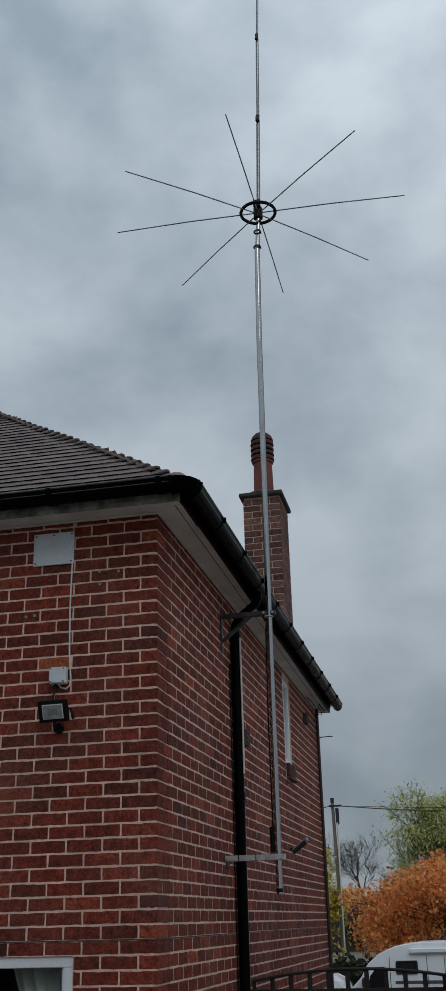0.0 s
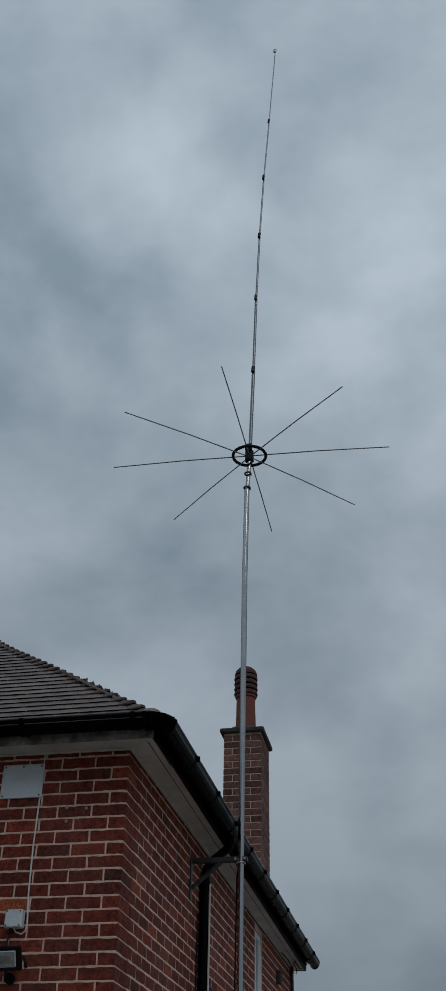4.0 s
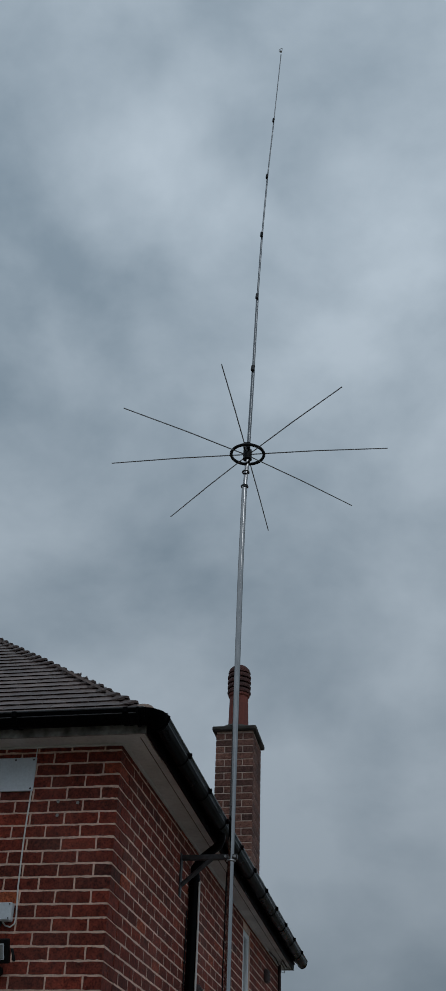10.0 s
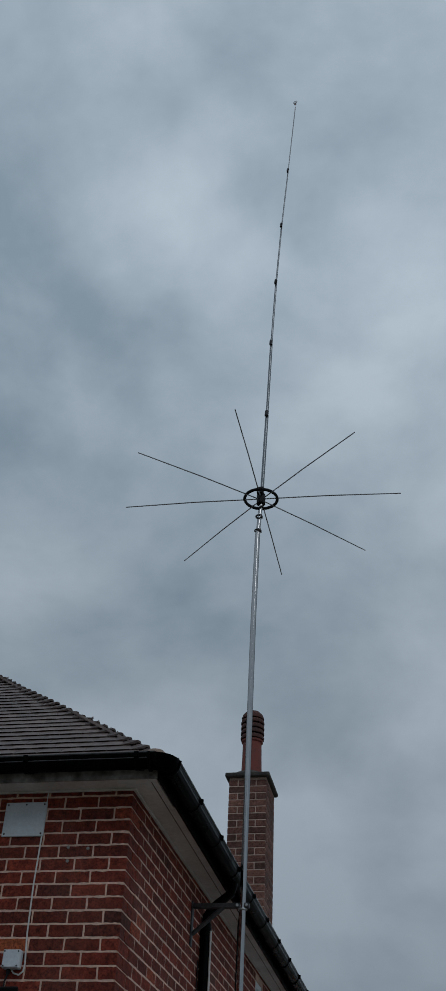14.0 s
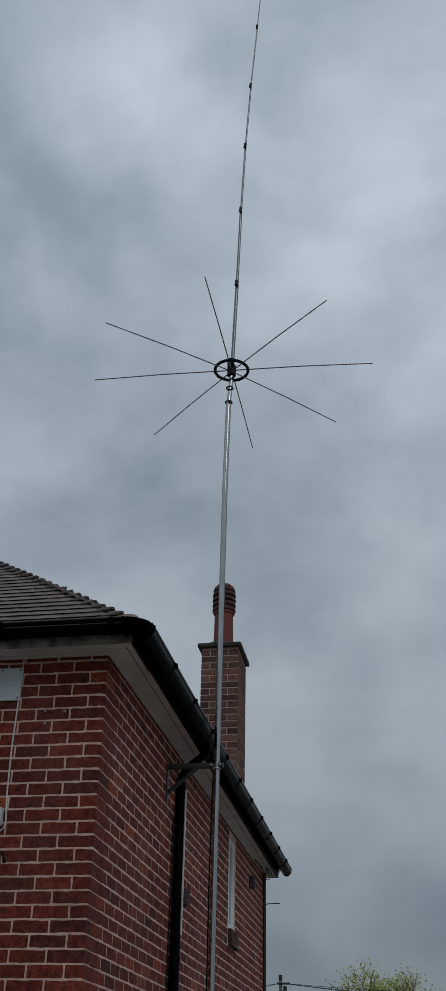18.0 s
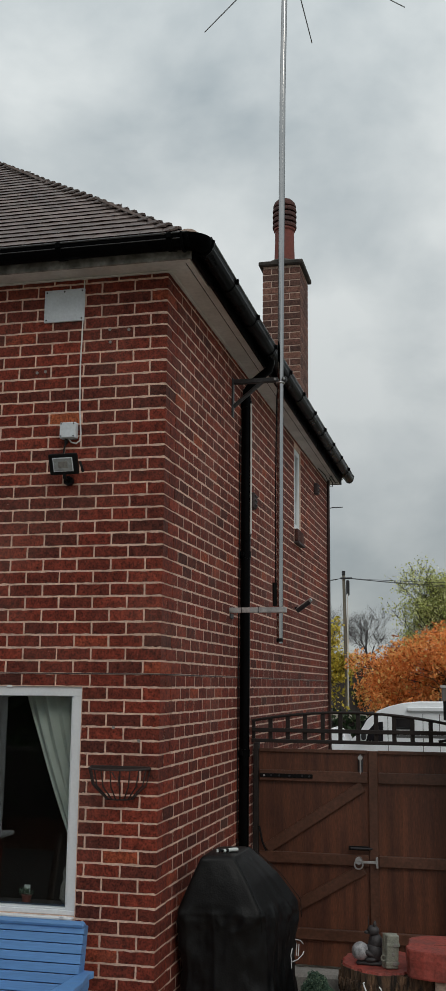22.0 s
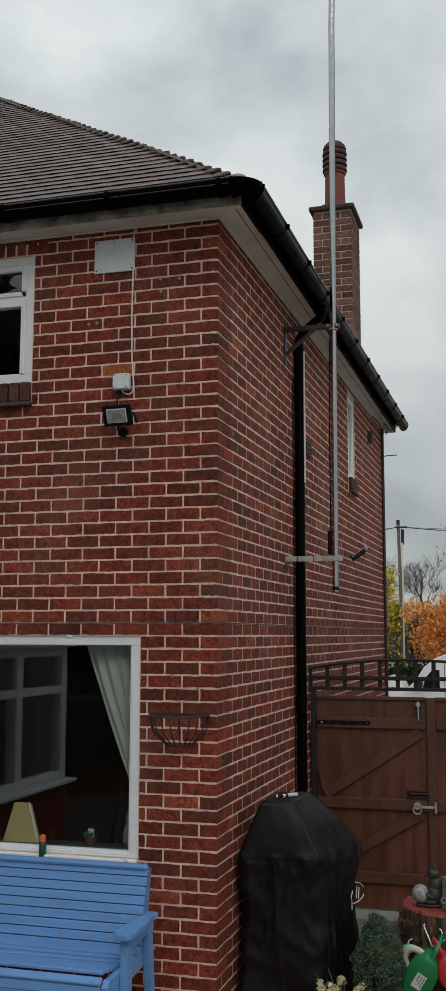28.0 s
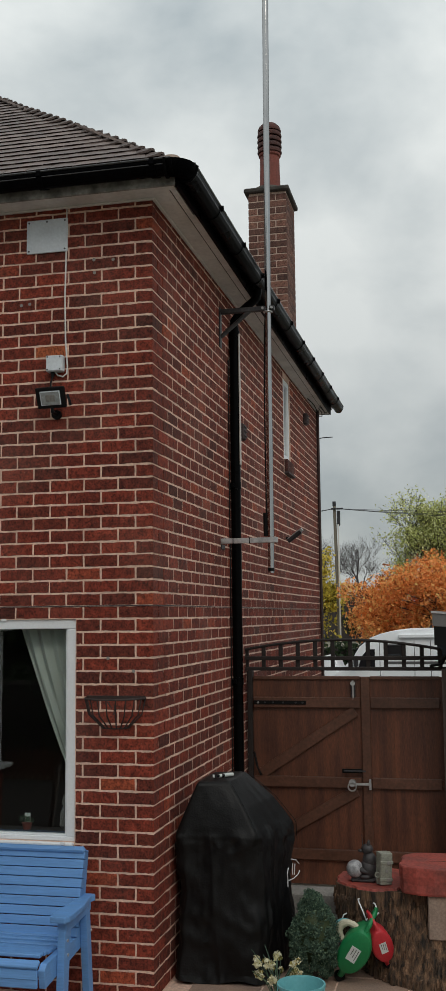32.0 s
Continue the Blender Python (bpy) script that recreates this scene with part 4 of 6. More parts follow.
for z in (0.63, 0.70, 0.77, 0.84):
    part("louvre", lathe([(0.10, z - 0.02), (0.147, z - 0.022), (0.151, z - 0.006), (0.142, z + 0.028), (0.10, z + 0.03)], (-0.205, 5.7, CZ), 28), POT_SOOT, pot, smooth=True)
part("hood_core", lathe([(0.10, 0.60), (0.115, 0.88)], (-0.205, 5.7, CZ), 20), BLACK, pot, "sooty dark core between the louvres")
part("dome", lathe([(0.142, 0.885), (0.144, 0.90), (0.128, 0.945), (0.09, 0.985), (0.03, 1.0)], (-0.205, 5.7, CZ), 28), POT_SOOT, pot, smooth=True)

# ---- aerial ----
MX, MY = 0.42, 1.9
mast = thing("aerial_mast", (MX, MY, 2.69), "tall shiny aluminium aerial mast clamped to wall brackets", "mast")
part("pole", tube([(MX, MY, 2.66), (0.425, MY, 4.83), (0.443, MY, 7.48), (0.461, MY, 8.46)], 0.0255, 20), ALU, mast, smooth=True)
part("end_plug", tube([(MX, MY, 2.672), (MX, MY, 2.70)], 0.027, 16), BLACK, mast)
for z, x in ((8.482, 0.462), (8.657, 0.470)):
    c = part("clamp", ring((x, MY, z), 0.031, 0.009, 24, 6), ALU_DARK, mast, "dull metal clamp ring")
    part("clamp_bolt", tube([(x + 0.03, MY - 0.05, z), (x + 0.03, MY + 0.03, z)], 0.006, 8), GALV, mast)

aerial = thing("vertical_aerial", (0.478, MY, 8.47), "vertical radio aerial with eight ground-plane rods and black hub", "aerial")
LINE = [(8.40, 0.459), (8.87, 0.484), (10.045, 0.522), (11.13, 0.553), (12.16, 0.595), (13.22, 0.652), (14.34, 0.728), (15.84, 0.825)]
RAD = [0.021, 0.019, 0.016, 0.0125, 0.0105, 0.0085, 0.0065]
for (z0, x0), (z1, x1), r in zip(LINE, LINE[1:], RAD):
    part("tube_section", tube([(x0, MY + min(0.03, (z0 - 8.4) * 0.06), z0), (x1, MY + min(0.03, (z1 - 8.4) * 0.06), z1)], r, 14), ALU_DARK if z0 > 8.8 else ALU, aerial, smooth=True)
for (z, x), r in zip(LINE[2:7], RAD[1:]):
    black = z > 11.5
    part("joint_sleeve", tube([(x - 0.002, MY, z - 0.032), (x + 0.003, MY, z + 0.032)], r + (0.005 if black else 0.002), 12), BLACK if black else DARK_STEEL, aerial, "black joint sleeve" if black else "")
    part("joint_screw", tube([(x, MY - 0.01, z), (x + 0.019, MY - 0.01, z)], 0.005, 8), DARK_STEEL, aerial)
part("tip_ball", lathe([(0.002, -0.02), (0.018, -0.01), (0.018, 0.012), (0.002, 0.022)], (0.827, MY, 15.87), 10), GALV, aerial)
part("tip_loop", ring((0.827, MY, 15.905), 0.028, 0.005, 14, 5, (0.3, 1, 0)), GALV, aerial)
HUB = Vector((0.480, 1.93, 8.902))
part("hub_ring", ring(HUB, 0.168, 0.016, 40, 8), BLACK, aerial, "black ring bracing the rods")
part("hub_block", lathe([(0.03, -0.07), (0.045, -0.065), (0.045, 0.05), (0.03, 0.06)], HUB, 16), BLACK, aerial, "black hub block")
part("feed_box", box(HUB.x - 0.035, HUB.x + 0.035, HUB.y - 0.075, HUB.y - 0.03, HUB.z + 0.03, HUB.z + 0.11, 0.008), BLACK, aerial)
for k, deg in enumerate((2.3, 46, 89.4, 136, 182.6, 221.5, 269.3, 317.3)):
    a = radians(deg)
    d = Vector((math.cos(a), math.sin(a), 0))
    dz = Vector((0, 0, -0.012 if k % 2 else 0.0))
    part("ground_plane_rod", tube([HUB + d * 0.03 + dz, HUB + d * 0.7 + dz, HUB + d * 1.42 + dz + Vector((0, 0, -0.02))], [0.0062, 0.0062, 0.0055], 8), ROD, aerial)

upper_bracket = thing("wall_bracket", (0.0, MY, 4.84), "dark steel stand-off bracket holding the mast under the eaves", "bracket", "mast brackets")
part("wall_plate", box(0.013, 0.026, MY - 0.03, MY + 0.03, 4.54, 4.88, 0.003), OLD_GALV, upper_bracket)
part("arm", box(0.026, 0.48, MY - 0.02, MY + 0.02, 4.825, 4.865, 0.004), OLD_GALV, upper_bracket)
part("strut", tube([(0.024, MY, 4.63), (0.27, MY, 4.835)], 0.018, 8), OLD_GALV, upper_bracket)
part("u_bolt", ring((0.425, MY, 4.815), 0.034, 0.006, 20, 6), GALV, upper_bracket)
for x in (0.385, 0.46):
    part("nut", tube([(x, MY - 0.035, 4.845), (x, MY + 0.035, 4.845)], 0.011, 6), GALV, upper_bracket)
lower_bracket = thing("wall_bracket", (0.0, MY, 2.92), "galvanised flat steel bar bracket holding the foot of the mast", "bracket", "mast brackets")
part("arm", box(0.013, 0.485, MY - 0.045, MY - 0.033, 2.902, 2.945, 0.003), GALV, lower_bracket)
part("wall_plate", box(0.013, 0.022, MY - 0.03, MY + 0.09, 2.86, 2.90, 0.003), DARK_STEEL, lower_bracket)
part("u_bolt", ring((0.42, MY, 2.92), 0.032, 0.006, 20, 6), GALV, lower_bracket)
for x in (0.03, 0.385, 0.45):
    part("nut", tube([(x, MY - 0.056, 2.923), (x, MY - 0.045, 2.923)], 0.011, 6), GALV, lower_bracket)
for x in (0.115, 0.25):
    part("cable_tie", box(x, x + 0.006, MY - 0.049, MY - 0.029, 2.899, 2.948, 0.001), BLACK, lower_bracket)

feeder = thing("coax_cable", (0.35, 1.95, 2.95), "black coaxial feed cable strapped beside the mast", "cable")
part("cable", tube([(0.41, 1.94, 4.95), (0.385, 1.95, 4.7), (0.376, 1.95, 4.0), (0.378, 1.95, 3.3), (0.38, 1.94, 2.97)], 0.006, 8), BLACK, feeder)
part("choke", tube([(0.375, 1.94, 2.96), (0.372, 1.94, 3.15)], 0.02, 10), BLACK, feeder)

# ---- pipes on the side wall ----
soil = thing("downpipe", (0.062, 2.25, 0.0), "black plastic downpipe with a swan neck from the gutter", "downpipe")
part("pipe", tube([(0.062, 2.25, 0.0), (0.062, 2.25, 4.80)], 0.042, 20), PIPE_BLACK, soil, smooth=True)
part("swan_neck", tube([(0.062, 2.25, 4.70), (0.062, 2.25, 4.86), (0.11, 2.25, 4.93), (0.27, 2.22, 5.04), (GX, 2.20, 5.08), (GX, 2.20, 5.15)], [0.036, 0.036, 0.036, 0.036, 0.036, 0.04], 16), PIPE_BLACK, soil, smooth=True)
for z in (4.74, 3.42, 1.78, 0.4):
    c = part("collar", tube([(0.062, 2.25, z - 0.03), (0.062, 2.25, z + 0.03)], 0.047, 20), PIPE_BLACK, soil)
    if z < 4:
        part("pipe_lug", box(0.001, 0.06, 2.18, 2.32, z - 0.018, z + 0.018, 0.004), PIPE_BLACK, soil)
far_pipe = thing("downpipe", (0.05, 7.05, 0.0), "slim brown downpipe near the far house corner", "downpipe")
part("pipe", tube([(0.03, 7.05, 0.0), (0.03, 7.05, 5.08)], 0.02, 12), PIPE_BROWN, far_pipe, smooth=True)
for z in (3.0, 1.5):
    part("collar", tube([(0.03, 7.05, z - 0.03), (0.03, 7.05, z + 0.03)], 0.026, 12), PIPE_BROWN, far_pipe)
side_cable = thing("black_cable", (0.008, 1.93, 2.0), "thin black cable clipped to the brick beside the downpipe", "cable")
part("cable", tube([(0.008, 2.17, 4.5), (0.008, 2.17, 2.9), (0.009, 2.165, 2.0), (0.008, 2.17, 0.2)], 0.005, 8), BLACK, side_cable)
for i in range(7):
    part("clip", box(0.0005, 0.014, 2.162, 2.178, 0.5 + i * 0.6, 0.512 + i * 0.6, 0.002), BLACK, side_cable)
# thin white tube set against the downpipe's right edge
pale_line = thing("white_cable", (0.02, 2.32, 3.5), "thin white line running down the edge of the downpipe", "cable")
part("cable", tube([(0.107, 2.230, 4.74), (0.109, 2.232, 4.3), (0.109, 2.232, 3.6)], 0.0085, 8), CABLE_WHITE, pale_line)
for i, (y, z) in enumerate(((2.62, 3.95), (6.42, 4.76))):
    v = thing("air_vent", (0.0, y, z), "small dark vent cowl on the brick wall", "vent", "wall vents")
    v.location.x += SKEW * y
    part("body", box(0.001, 0.055, y - 0.06, y + 0.06, z - 0.07, z + 0.07, 0.01), LEAD, v)
    for j in range(3):
        part("slat", box(0.055, 0.066, y - 0.05, y + 0.05, z - 0.045 + j * 0.04, z - 0.032 + j * 0.04, 0.002), LEAD, v)
cctv = thing("security_camera", (0.0, 4.85, 3.16), "small black security camera on a wall arm", "camera")
part("mount", lathe([(0.03, 0), (0.03, 0.02), (0.012, 0.03)], (0, 0, 0), 12), BLACK, cctv).matrix_basis = Matrix.Rotation(radians(90), 4, "Y")
part("arm", tube([(0.02, 4.85, 3.16), (0.09, 4.85, 3.15)], 0.012, 8), BLACK, cctv)
part("body", tube([(0.045, 4.85, 3.125), (0.19, 4.82, 3.225)], 0.026, 12), DARK_STEEL, cctv)
# pale metal stands for the bright highlight on top of the camera
part("hood", tube([(0.05, 4.848, 3.142), (0.205, 4.818, 3.248)], [0.020, 0.022], 12), GALV, cctv, "sun hood, coloured pale for its lit top")
loop = thing("black_cable", (0.09, 7.3, 5.06), "loose loop of thin black cable under the far eaves", "cable")
part("cable", tube([(0.075, 6.6, 5.062), (0.10, 7.0, 5.060), (0.105, 7.25, 5.03), (0.11, 7.42, 4.985), (0.14, 7.50, 4.99), (0.15, 7.40, 5.03), (0.13, 7.25, 5.058), (0.17, 7.1, 5.062), (0.19, 7.4, 5.03), (0.195, 7.6, 5.06)], 0.006, 6), BLACK, loop)
stub = thing("aerial_stub", (0.0, 7.4, 4.7), "thin metal wire stub at the far corner", "wire")
part("wire", tube([(0.001, 7.40, 4.72), (0.06, 7.40, 4.73), (0.20, 7.41, 4.735)], 0.006, 6), DARK_STEEL, stub)

for ob, y in ((far_pipe, 7.4), (side_cable, 2.17), (cctv, 4.85), (stub, 7.6)):
    ob.location.x += SKEW * y
far_pipe.location.y += 0.42
stub.location.y += 0.27

# ---- things on the front wall ----
plate = thing("blanking_plate", (-0.736, 0, 4.76), "white square cover plate screwed to the brick", "cover plate")
part("panel", box(-0.883, -0.59, -0.014, -0.001, 4.765, 4.997, 0.003), PLATE_WHITE, plate)
for x in (-0.865, -0.737, -0.608):
    for z in (4.782, 4.98):
        if x != -0.737 or z > 4.9:
            part("screw", tube([(x, -0.017, z), (x, -0.013, z)], 0.006, 8), BLACK, plate)
flex = thing("white_cable", (-0.6, 0, 4.0), "thin white cable looping from the plate to the junction box", "cable")
part("cable", tube([(-0.597, -0.007, 5.06), (-0.597, -0.007, 4.998)], 0.004, 8), CABLE_WHITE, flex)
part("cable", tube([(-0.600, -0.007, 4.764), (-0.606, -0.008, 4.45), (-0.600, -0.008, 4.15), (-0.585, -0.009, 3.97), (-0.59, -0.010, 3.925), (-0.615, -0.012, 3.905), (-0.65, -0.013, 3.915), (-0.665, -0.02, 3.935)], 0.0055, 8), CABLE_WHITE, flex)
jbox = thing("junction_box", (-0.67, 0, 3.93), "pale grey plastic junction box on the wall", "junction box")
part("body", box(-0.72, -0.606, -0.05, -0.001, 3.935, 4.045, 0.006), PLATE_WHITE, jbox)
part("lid", box(-0.717, -0.609, -0.06, -0.0505, 3.938, 4.042, 0.004), PLATE_WHITE, jbox)
for x in (-0.707, -0.619):
    for z in (3.948, 4.032):
        part("screw", tube([(x, -0.063, z), (x, -0.059, z)], 0.005, 8), DARK_STEEL, jbox)
part("gland", tube([(-0.68, -0.028, 3.905), (-0.68, -0.028, 3.936)], 0.012, 10), BLACK, jbox)
flood = thing("floodlight", (-0.655, 0, 3.66), "black LED floodlight on a wall bracket, switched off", "floodlight")
fm = Matrix.Translation((-0.655, -0.115, 3.745)) @ Matrix.Rotation(radians(24), 4, "X") @ Matrix.Rotation(radians(4), 4, "Z") @ Matrix.Scale(0.9, 4)
part("housing", box(-0.108, 0.108, -0.018, 0.022, -0.078, 0.078, 0.012, fm, seg=2), BLACK, flood)
part("bezel", box(-0.075, 0.075, -0.022, -0.0185, -0.052, 0.052, 0.002, fm), PLATE_WHITE, flood)
part("lens", box(-0.068, 0.068, -0.025, -0.0225, -0.046, 0.046, 0.001, fm), LAMP_GLASS, flood, "frosted lamp glass")
part("led_panel", box(-0.035, 0.035, -0.027, -0.0252, -0.024, 0.024, 0.001, fm), STONE, flood)
for k in range(7):
    part("cooling_fin", box(-0.09 + k * 0.029, -0.084 + k * 0.029, 0.022, 0.04, -0.06, 0.06, 0.0, fm), BLACK, flood)
part("bracket_arm", tube([(-0.655, -0.1, 3.70), (-0.655, -0.09, 3.655), (-0.655, -0.02, 3.65)], 0.012, 8), BLACK, flood)
part("wall_base", tube([(-0.655, -0.03, 3.65), (-0.655, -0.001, 3.65)], 0.032, 14), BLACK, flood)
part("tail_lead", tube([(-0.68, -0.028, 3.905), (-0.685, -0.05, 3.86), (-0.67, -0.085, 3.80)], 0.006, 8), BLACK, flood)
part("adjuster", tube([(-0.545, -0.11, 3.76), (-0.53, -0.11, 3.72), (-0.525, -0.10, 3.69)], 0.009, 8), BLACK, flood)
for x, z in ((-0.40, 4.60), (-0.27, 4.68), (-0.405, 4.69), (-0.86, 4.42), (-0.92, 4.415), (-0.30, 2.06), (-0.13, 1.98)):
    plug = thing("wall_plug", (x, 0, z), "old grey plug set in the brick", "wall plug", "plugs in the wall")
    part("plug", tube([(x, -0.006, z), (x, 0.002, z)], 0.011, 8), STONE, plug)
basket = thing("wall_basket", (-0.235, 0, 1.6), "empty rusty black wrought-iron half-round wall basket", "wall basket")
BX, BZ, BR = -0.245, 1.815, 0.195
part("rim", tube([(BX - BR, -0.006, BZ)] + [(BX - BR * math.cos(t), -0.006 - BR * math.sin(t), BZ) for t in (math.pi * k / 16 for k in range(1, 16))] + [(BX + BR, -0.006, BZ)], 0.008, 8, flat=0.6), RUST, basket)
part("back_bar", box(BX - BR, BX + BR, -0.010, -0.002, BZ - 0.012, BZ + 0.012, 0.002), RUST, basket)
for k in range(11):
    t = math.pi * k / 10
    top = Vector((BX - BR * math.cos(t), -0.006 - BR * math.sin(t), BZ))
    low = Vector((BX - 0.085 * math.cos(t), -0.006 - 0.075 * math.sin(t), BZ - 0.185))
    mid = Vector((BX - BR * 0.88 * math.cos(t), -0.006 - BR * 0.88 * math.sin(t), BZ - 0.10))
    part("bar", tube([top, top.lerp(mid, 0.55) + Vector((0, 0, 0.0)), mid, mid.lerp(low, 0.6), low], 0.0045, 6), RUST, basket)
part("base_ring", tube([(BX - 0.088 * math.cos(t), -0.006 - 0.078 * math.sin(t), BZ - 0.185) for t in (math.pi * k / 8 for k in range(9))], 0.006, 6), RUST, basket)
part("scroll", tube([(BX + 0.01, -BR - 0.006, BZ - 0.01), (BX + 0.04, -BR - 0.012, BZ - 0.05), (BX + 0.06, -BR - 0.01, BZ - 0.03), (BX + 0.05, -BR, BZ - 0.09)], 0.004, 6), RUST, basket)

def leaf_cloud(centers, count, size, rand, droop=0.0, flat=0.5):
    """Small bent leaves scattered round the centers (place, radius)."""
    verts, faces = [], []
    total = sum(r ** 2 for _, r in centers)
    for c, r in centers:
        for _ in range(max(1, int(count * r ** 2 / total))):
            d = Vector((rand.gauss(0, 1), rand.gauss(0, 1), rand.gauss(0, 1))).normalized()
            p = Vector(c) + d * r * rand.random() ** 0.4
            u = Vector((rand.gauss(0, 1), rand.gauss(0, 1), rand.gauss(0, 1) - droop)).normalized()
            v = u.orthogonal().normalized()
            v = Matrix.Rotation(rand.uniform(0, 6.28), 3, u) @ v
            s = size * rand.uniform(0.6, 1.3)
            b = len(verts)
            verts += [p - u * s, p + v * s * flat, p + u * s, p - v * s * flat + u.cross(v) * s * 0.25]
            faces += [(b, b + 1, b + 2), (b, b + 2, b + 3)]
    return verts, faces


# ---- behind the lower window ----
curtain = thing("curtain", (-0.7, 0.17, 1.0), "pale sage curtain drawn back to one side of the window", "curtain")
bm = bmesh.new()
rows = []
for i in range(41):
    z = 2.36 - i * 0.036
    f = min(1.0, (2.36 - z) / 1.08)
    left = -0.985 + 0.40 * f ** 1.15 + (0.0 if z > 1.28 else -0.02 * (1.28 - z))
    right = -0.42
    rows.append([bm.verts.new((left + (right - left) * j / 36, 0.135 + 0.022 * math.sin(j * 1.05 + 0.5 * math.sin(i * 0.21)) * (1 - 0.5 * f) + 0.01 * math.sin(j * 0.4 + i * 0.15), z)) for j in range(37)])
for a, b in zip(rows, rows[1:]):
    for j in range(36):
        bm.faces.new((a[j], a[j + 1], b[j + 1], b[j]))
bmesh.ops.solidify(bm, geom=bm.faces[:], thickness=0.003)
part("cloth", bm, CURTAIN, curtain, smooth=True)
part("curtain_rail", box(-2.9, -0.35, 0.115, 0.155, 2.36, 2.385, 0.004), WHITE_PVC, curtain)
inner_sill = setting("window_sill_inside", box(-2.9, -0.53, 0.09, 0.30, 0.915, 0.945, 0.005), ROOM, "inside window board, coloured shade-dark", "window sill")
board = thing("folding_board", (-1.5, 0.2, 0.965), "yellow folding board standing on the inside sill", "board")
part("front_leaf", prism([(-1.62, 0.966), (-1.37, 0.966), (-1.44, 1.22), (-1.54, 1.22)], "y", 0.16, 0.168), YELLOW_BOARD, board)
part("edge", tube([(-1.362, 0.164, 0.97), (-1.435, 0.164, 1.222)], 0.006, 6), WHITE_PVC, board)
part("back_leaf", prism([(-1.60, 0.966), (-1.38, 0.966), (-1.45, 1.20), (-1.53, 1.20)], "y", 0.23, 0.238), YELLOW_BOARD, board)
herb = thing("potted_plant", (-0.97, 0.2, 0.965), "small potted plant with a card on the inside sill", "plant")
part("pot", lathe([(0.03, 0), (0.042, 0.06), (0.045, 0.065)], (-0.97, 0.2, 0.966), 14), POT_RED, herb)
part("card", box(-1.0, -0.95, 0.215, 0.218, 1.02, 1.12), LABEL, herb, "pale green and white card")
part("card_print", box(-0.985, -0.965, 0.2125, 0.2148, 1.04, 1.08), CAN_GREEN, herb)
hr = random.Random(77)
lv, lf = leaf_cloud([((-0.97 + hr.uniform(-0.05, 0.05), 0.2, 1.03 + hr.uniform(0, 0.05)), 0.03) for _ in range(10)], 260, 0.009, hr)
raw_part("leaf_tuft", lv, lf, LEAF_BOX, herb, kind="stuff")
ornament = thing("cat_ornament", (-0.66, 0.2, 0.965), "grey cat-shaped ornament on the inside sill", "ornament")
part("figure", lathe([(0.02, 0), (0.045, 0.03), (0.04, 0.11), (0.022, 0.15), (0.03, 0.18), (0.02, 0.22)], (-0.66, 0.22, 0.966), 12), STONE, ornament, smooth=True)
for ob in (board, herb, ornament):
    ob.location.z -= 0.02
board.location.x += 0.075
herb.location.x += 0.045
herb.scale = (0.8, 0.8, 0.66)
bottle = thing("bottle", (-1.166, -0.02, 0.897), "small green bottle with an orange cap on the outer sill", "bottle")
part("body", lathe([(0.022, 0), (0.024, 0.01), (0.024, 0.075), (0.016, 0.09), (0.014, 0.095)], (-1.166, -0.018, 0.8975), 16), GREEN_BOTTLE, bottle, smooth=True)
part("cap", lathe([(0.019, 0), (0.019, 0.038), (0.012, 0.044)], (-1.166, -0.018, 0.992), 14), ORANGE, bottle, "orange cap")

# ---- glazed wing beside the terrace, mirrored in the window ----
wing = thing("conservatory", (-4.5, -2.2, 0.0), "white framed conservatory on a low brick wall", "conservatory")
part("dwarf_wall", box(-3.35, -3.1, -4.35, -0.02, -0.03, 0.72), BRICK, wing)
part("dwarf_wall", box(-6.2, -3.36, -4.35, -4.1, -0.03, 0.72), BRICK, wing)
part("sill", box(-3.4, -3.0, -4.42, -0.02, 0.721, 0.76, 0.006), WHITE_PVC, wing)
for y in (-4.3, -3.25, -2.2, -1.15, -0.1):
    part("post", box(-3.24, -3.12, y - 0.07, y + 0.07, 0.761, 2.18, 0.008), WHITE_PVC, wing)
for y0 in (-4.23, -3.18, -2.13, -1.08):
    for z0, z1 in ((0.765, 0.85), (1.68, 1.76), (2.08, 2.18)):
        part("rail", box(-3.23, -3.13, y0 + 0.001, y0 + 0.909, z0, z1, 0.008), WHITE_PVC, wing)
    part("pane", box(-3.19, -3.18, y0, y0 + 0.91, 0.85, 2.08), GLASS, wing)
part("eaves_beam", box(-3.3, -3.02, -4.42, -0.02, 2.181, 2.32, 0.01), WHITE_PVC, wing)
part("roof", prism([(-3.05, 2.32), (-6.2, 3.1), (-6.2, 3.16), (-3.0, 2.40)], "y", -4.42, -0.02), FASCIA_GREY, wing)
# shade-dark plaster here makes the inside of the wing look unlit
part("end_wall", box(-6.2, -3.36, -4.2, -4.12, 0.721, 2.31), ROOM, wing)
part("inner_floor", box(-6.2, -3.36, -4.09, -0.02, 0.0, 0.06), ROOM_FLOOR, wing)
part("back_wall", box(-6.3, -6.21, -4.35, -0.02, 0.0, 3.1), BRICK, wing)

wing.location.x += 0.05
# added out of view so the ground mirrored in the window stays dark
flower_bed = setting("flower_bed", box(-9.0, -1.9, -7.9, -2.65, -0.03, 0.012), GROUND_DARK, "unseen dark ground sheet added to darken the window's reflection", "flower bed")
low_fence = thing("fence", (-5.0, -8.0, 0.0), "low weathered board fence across the garden", "fence")
for k in range(34):
    x = -7.0 + k * 0.115
    part("picket", box(x, x + 0.092, -8.02, -8.0, 0.0, 0.43 + 0.02 * math.sin(k * 2.1), 0.004), RAIL_WOOD, low_fence)
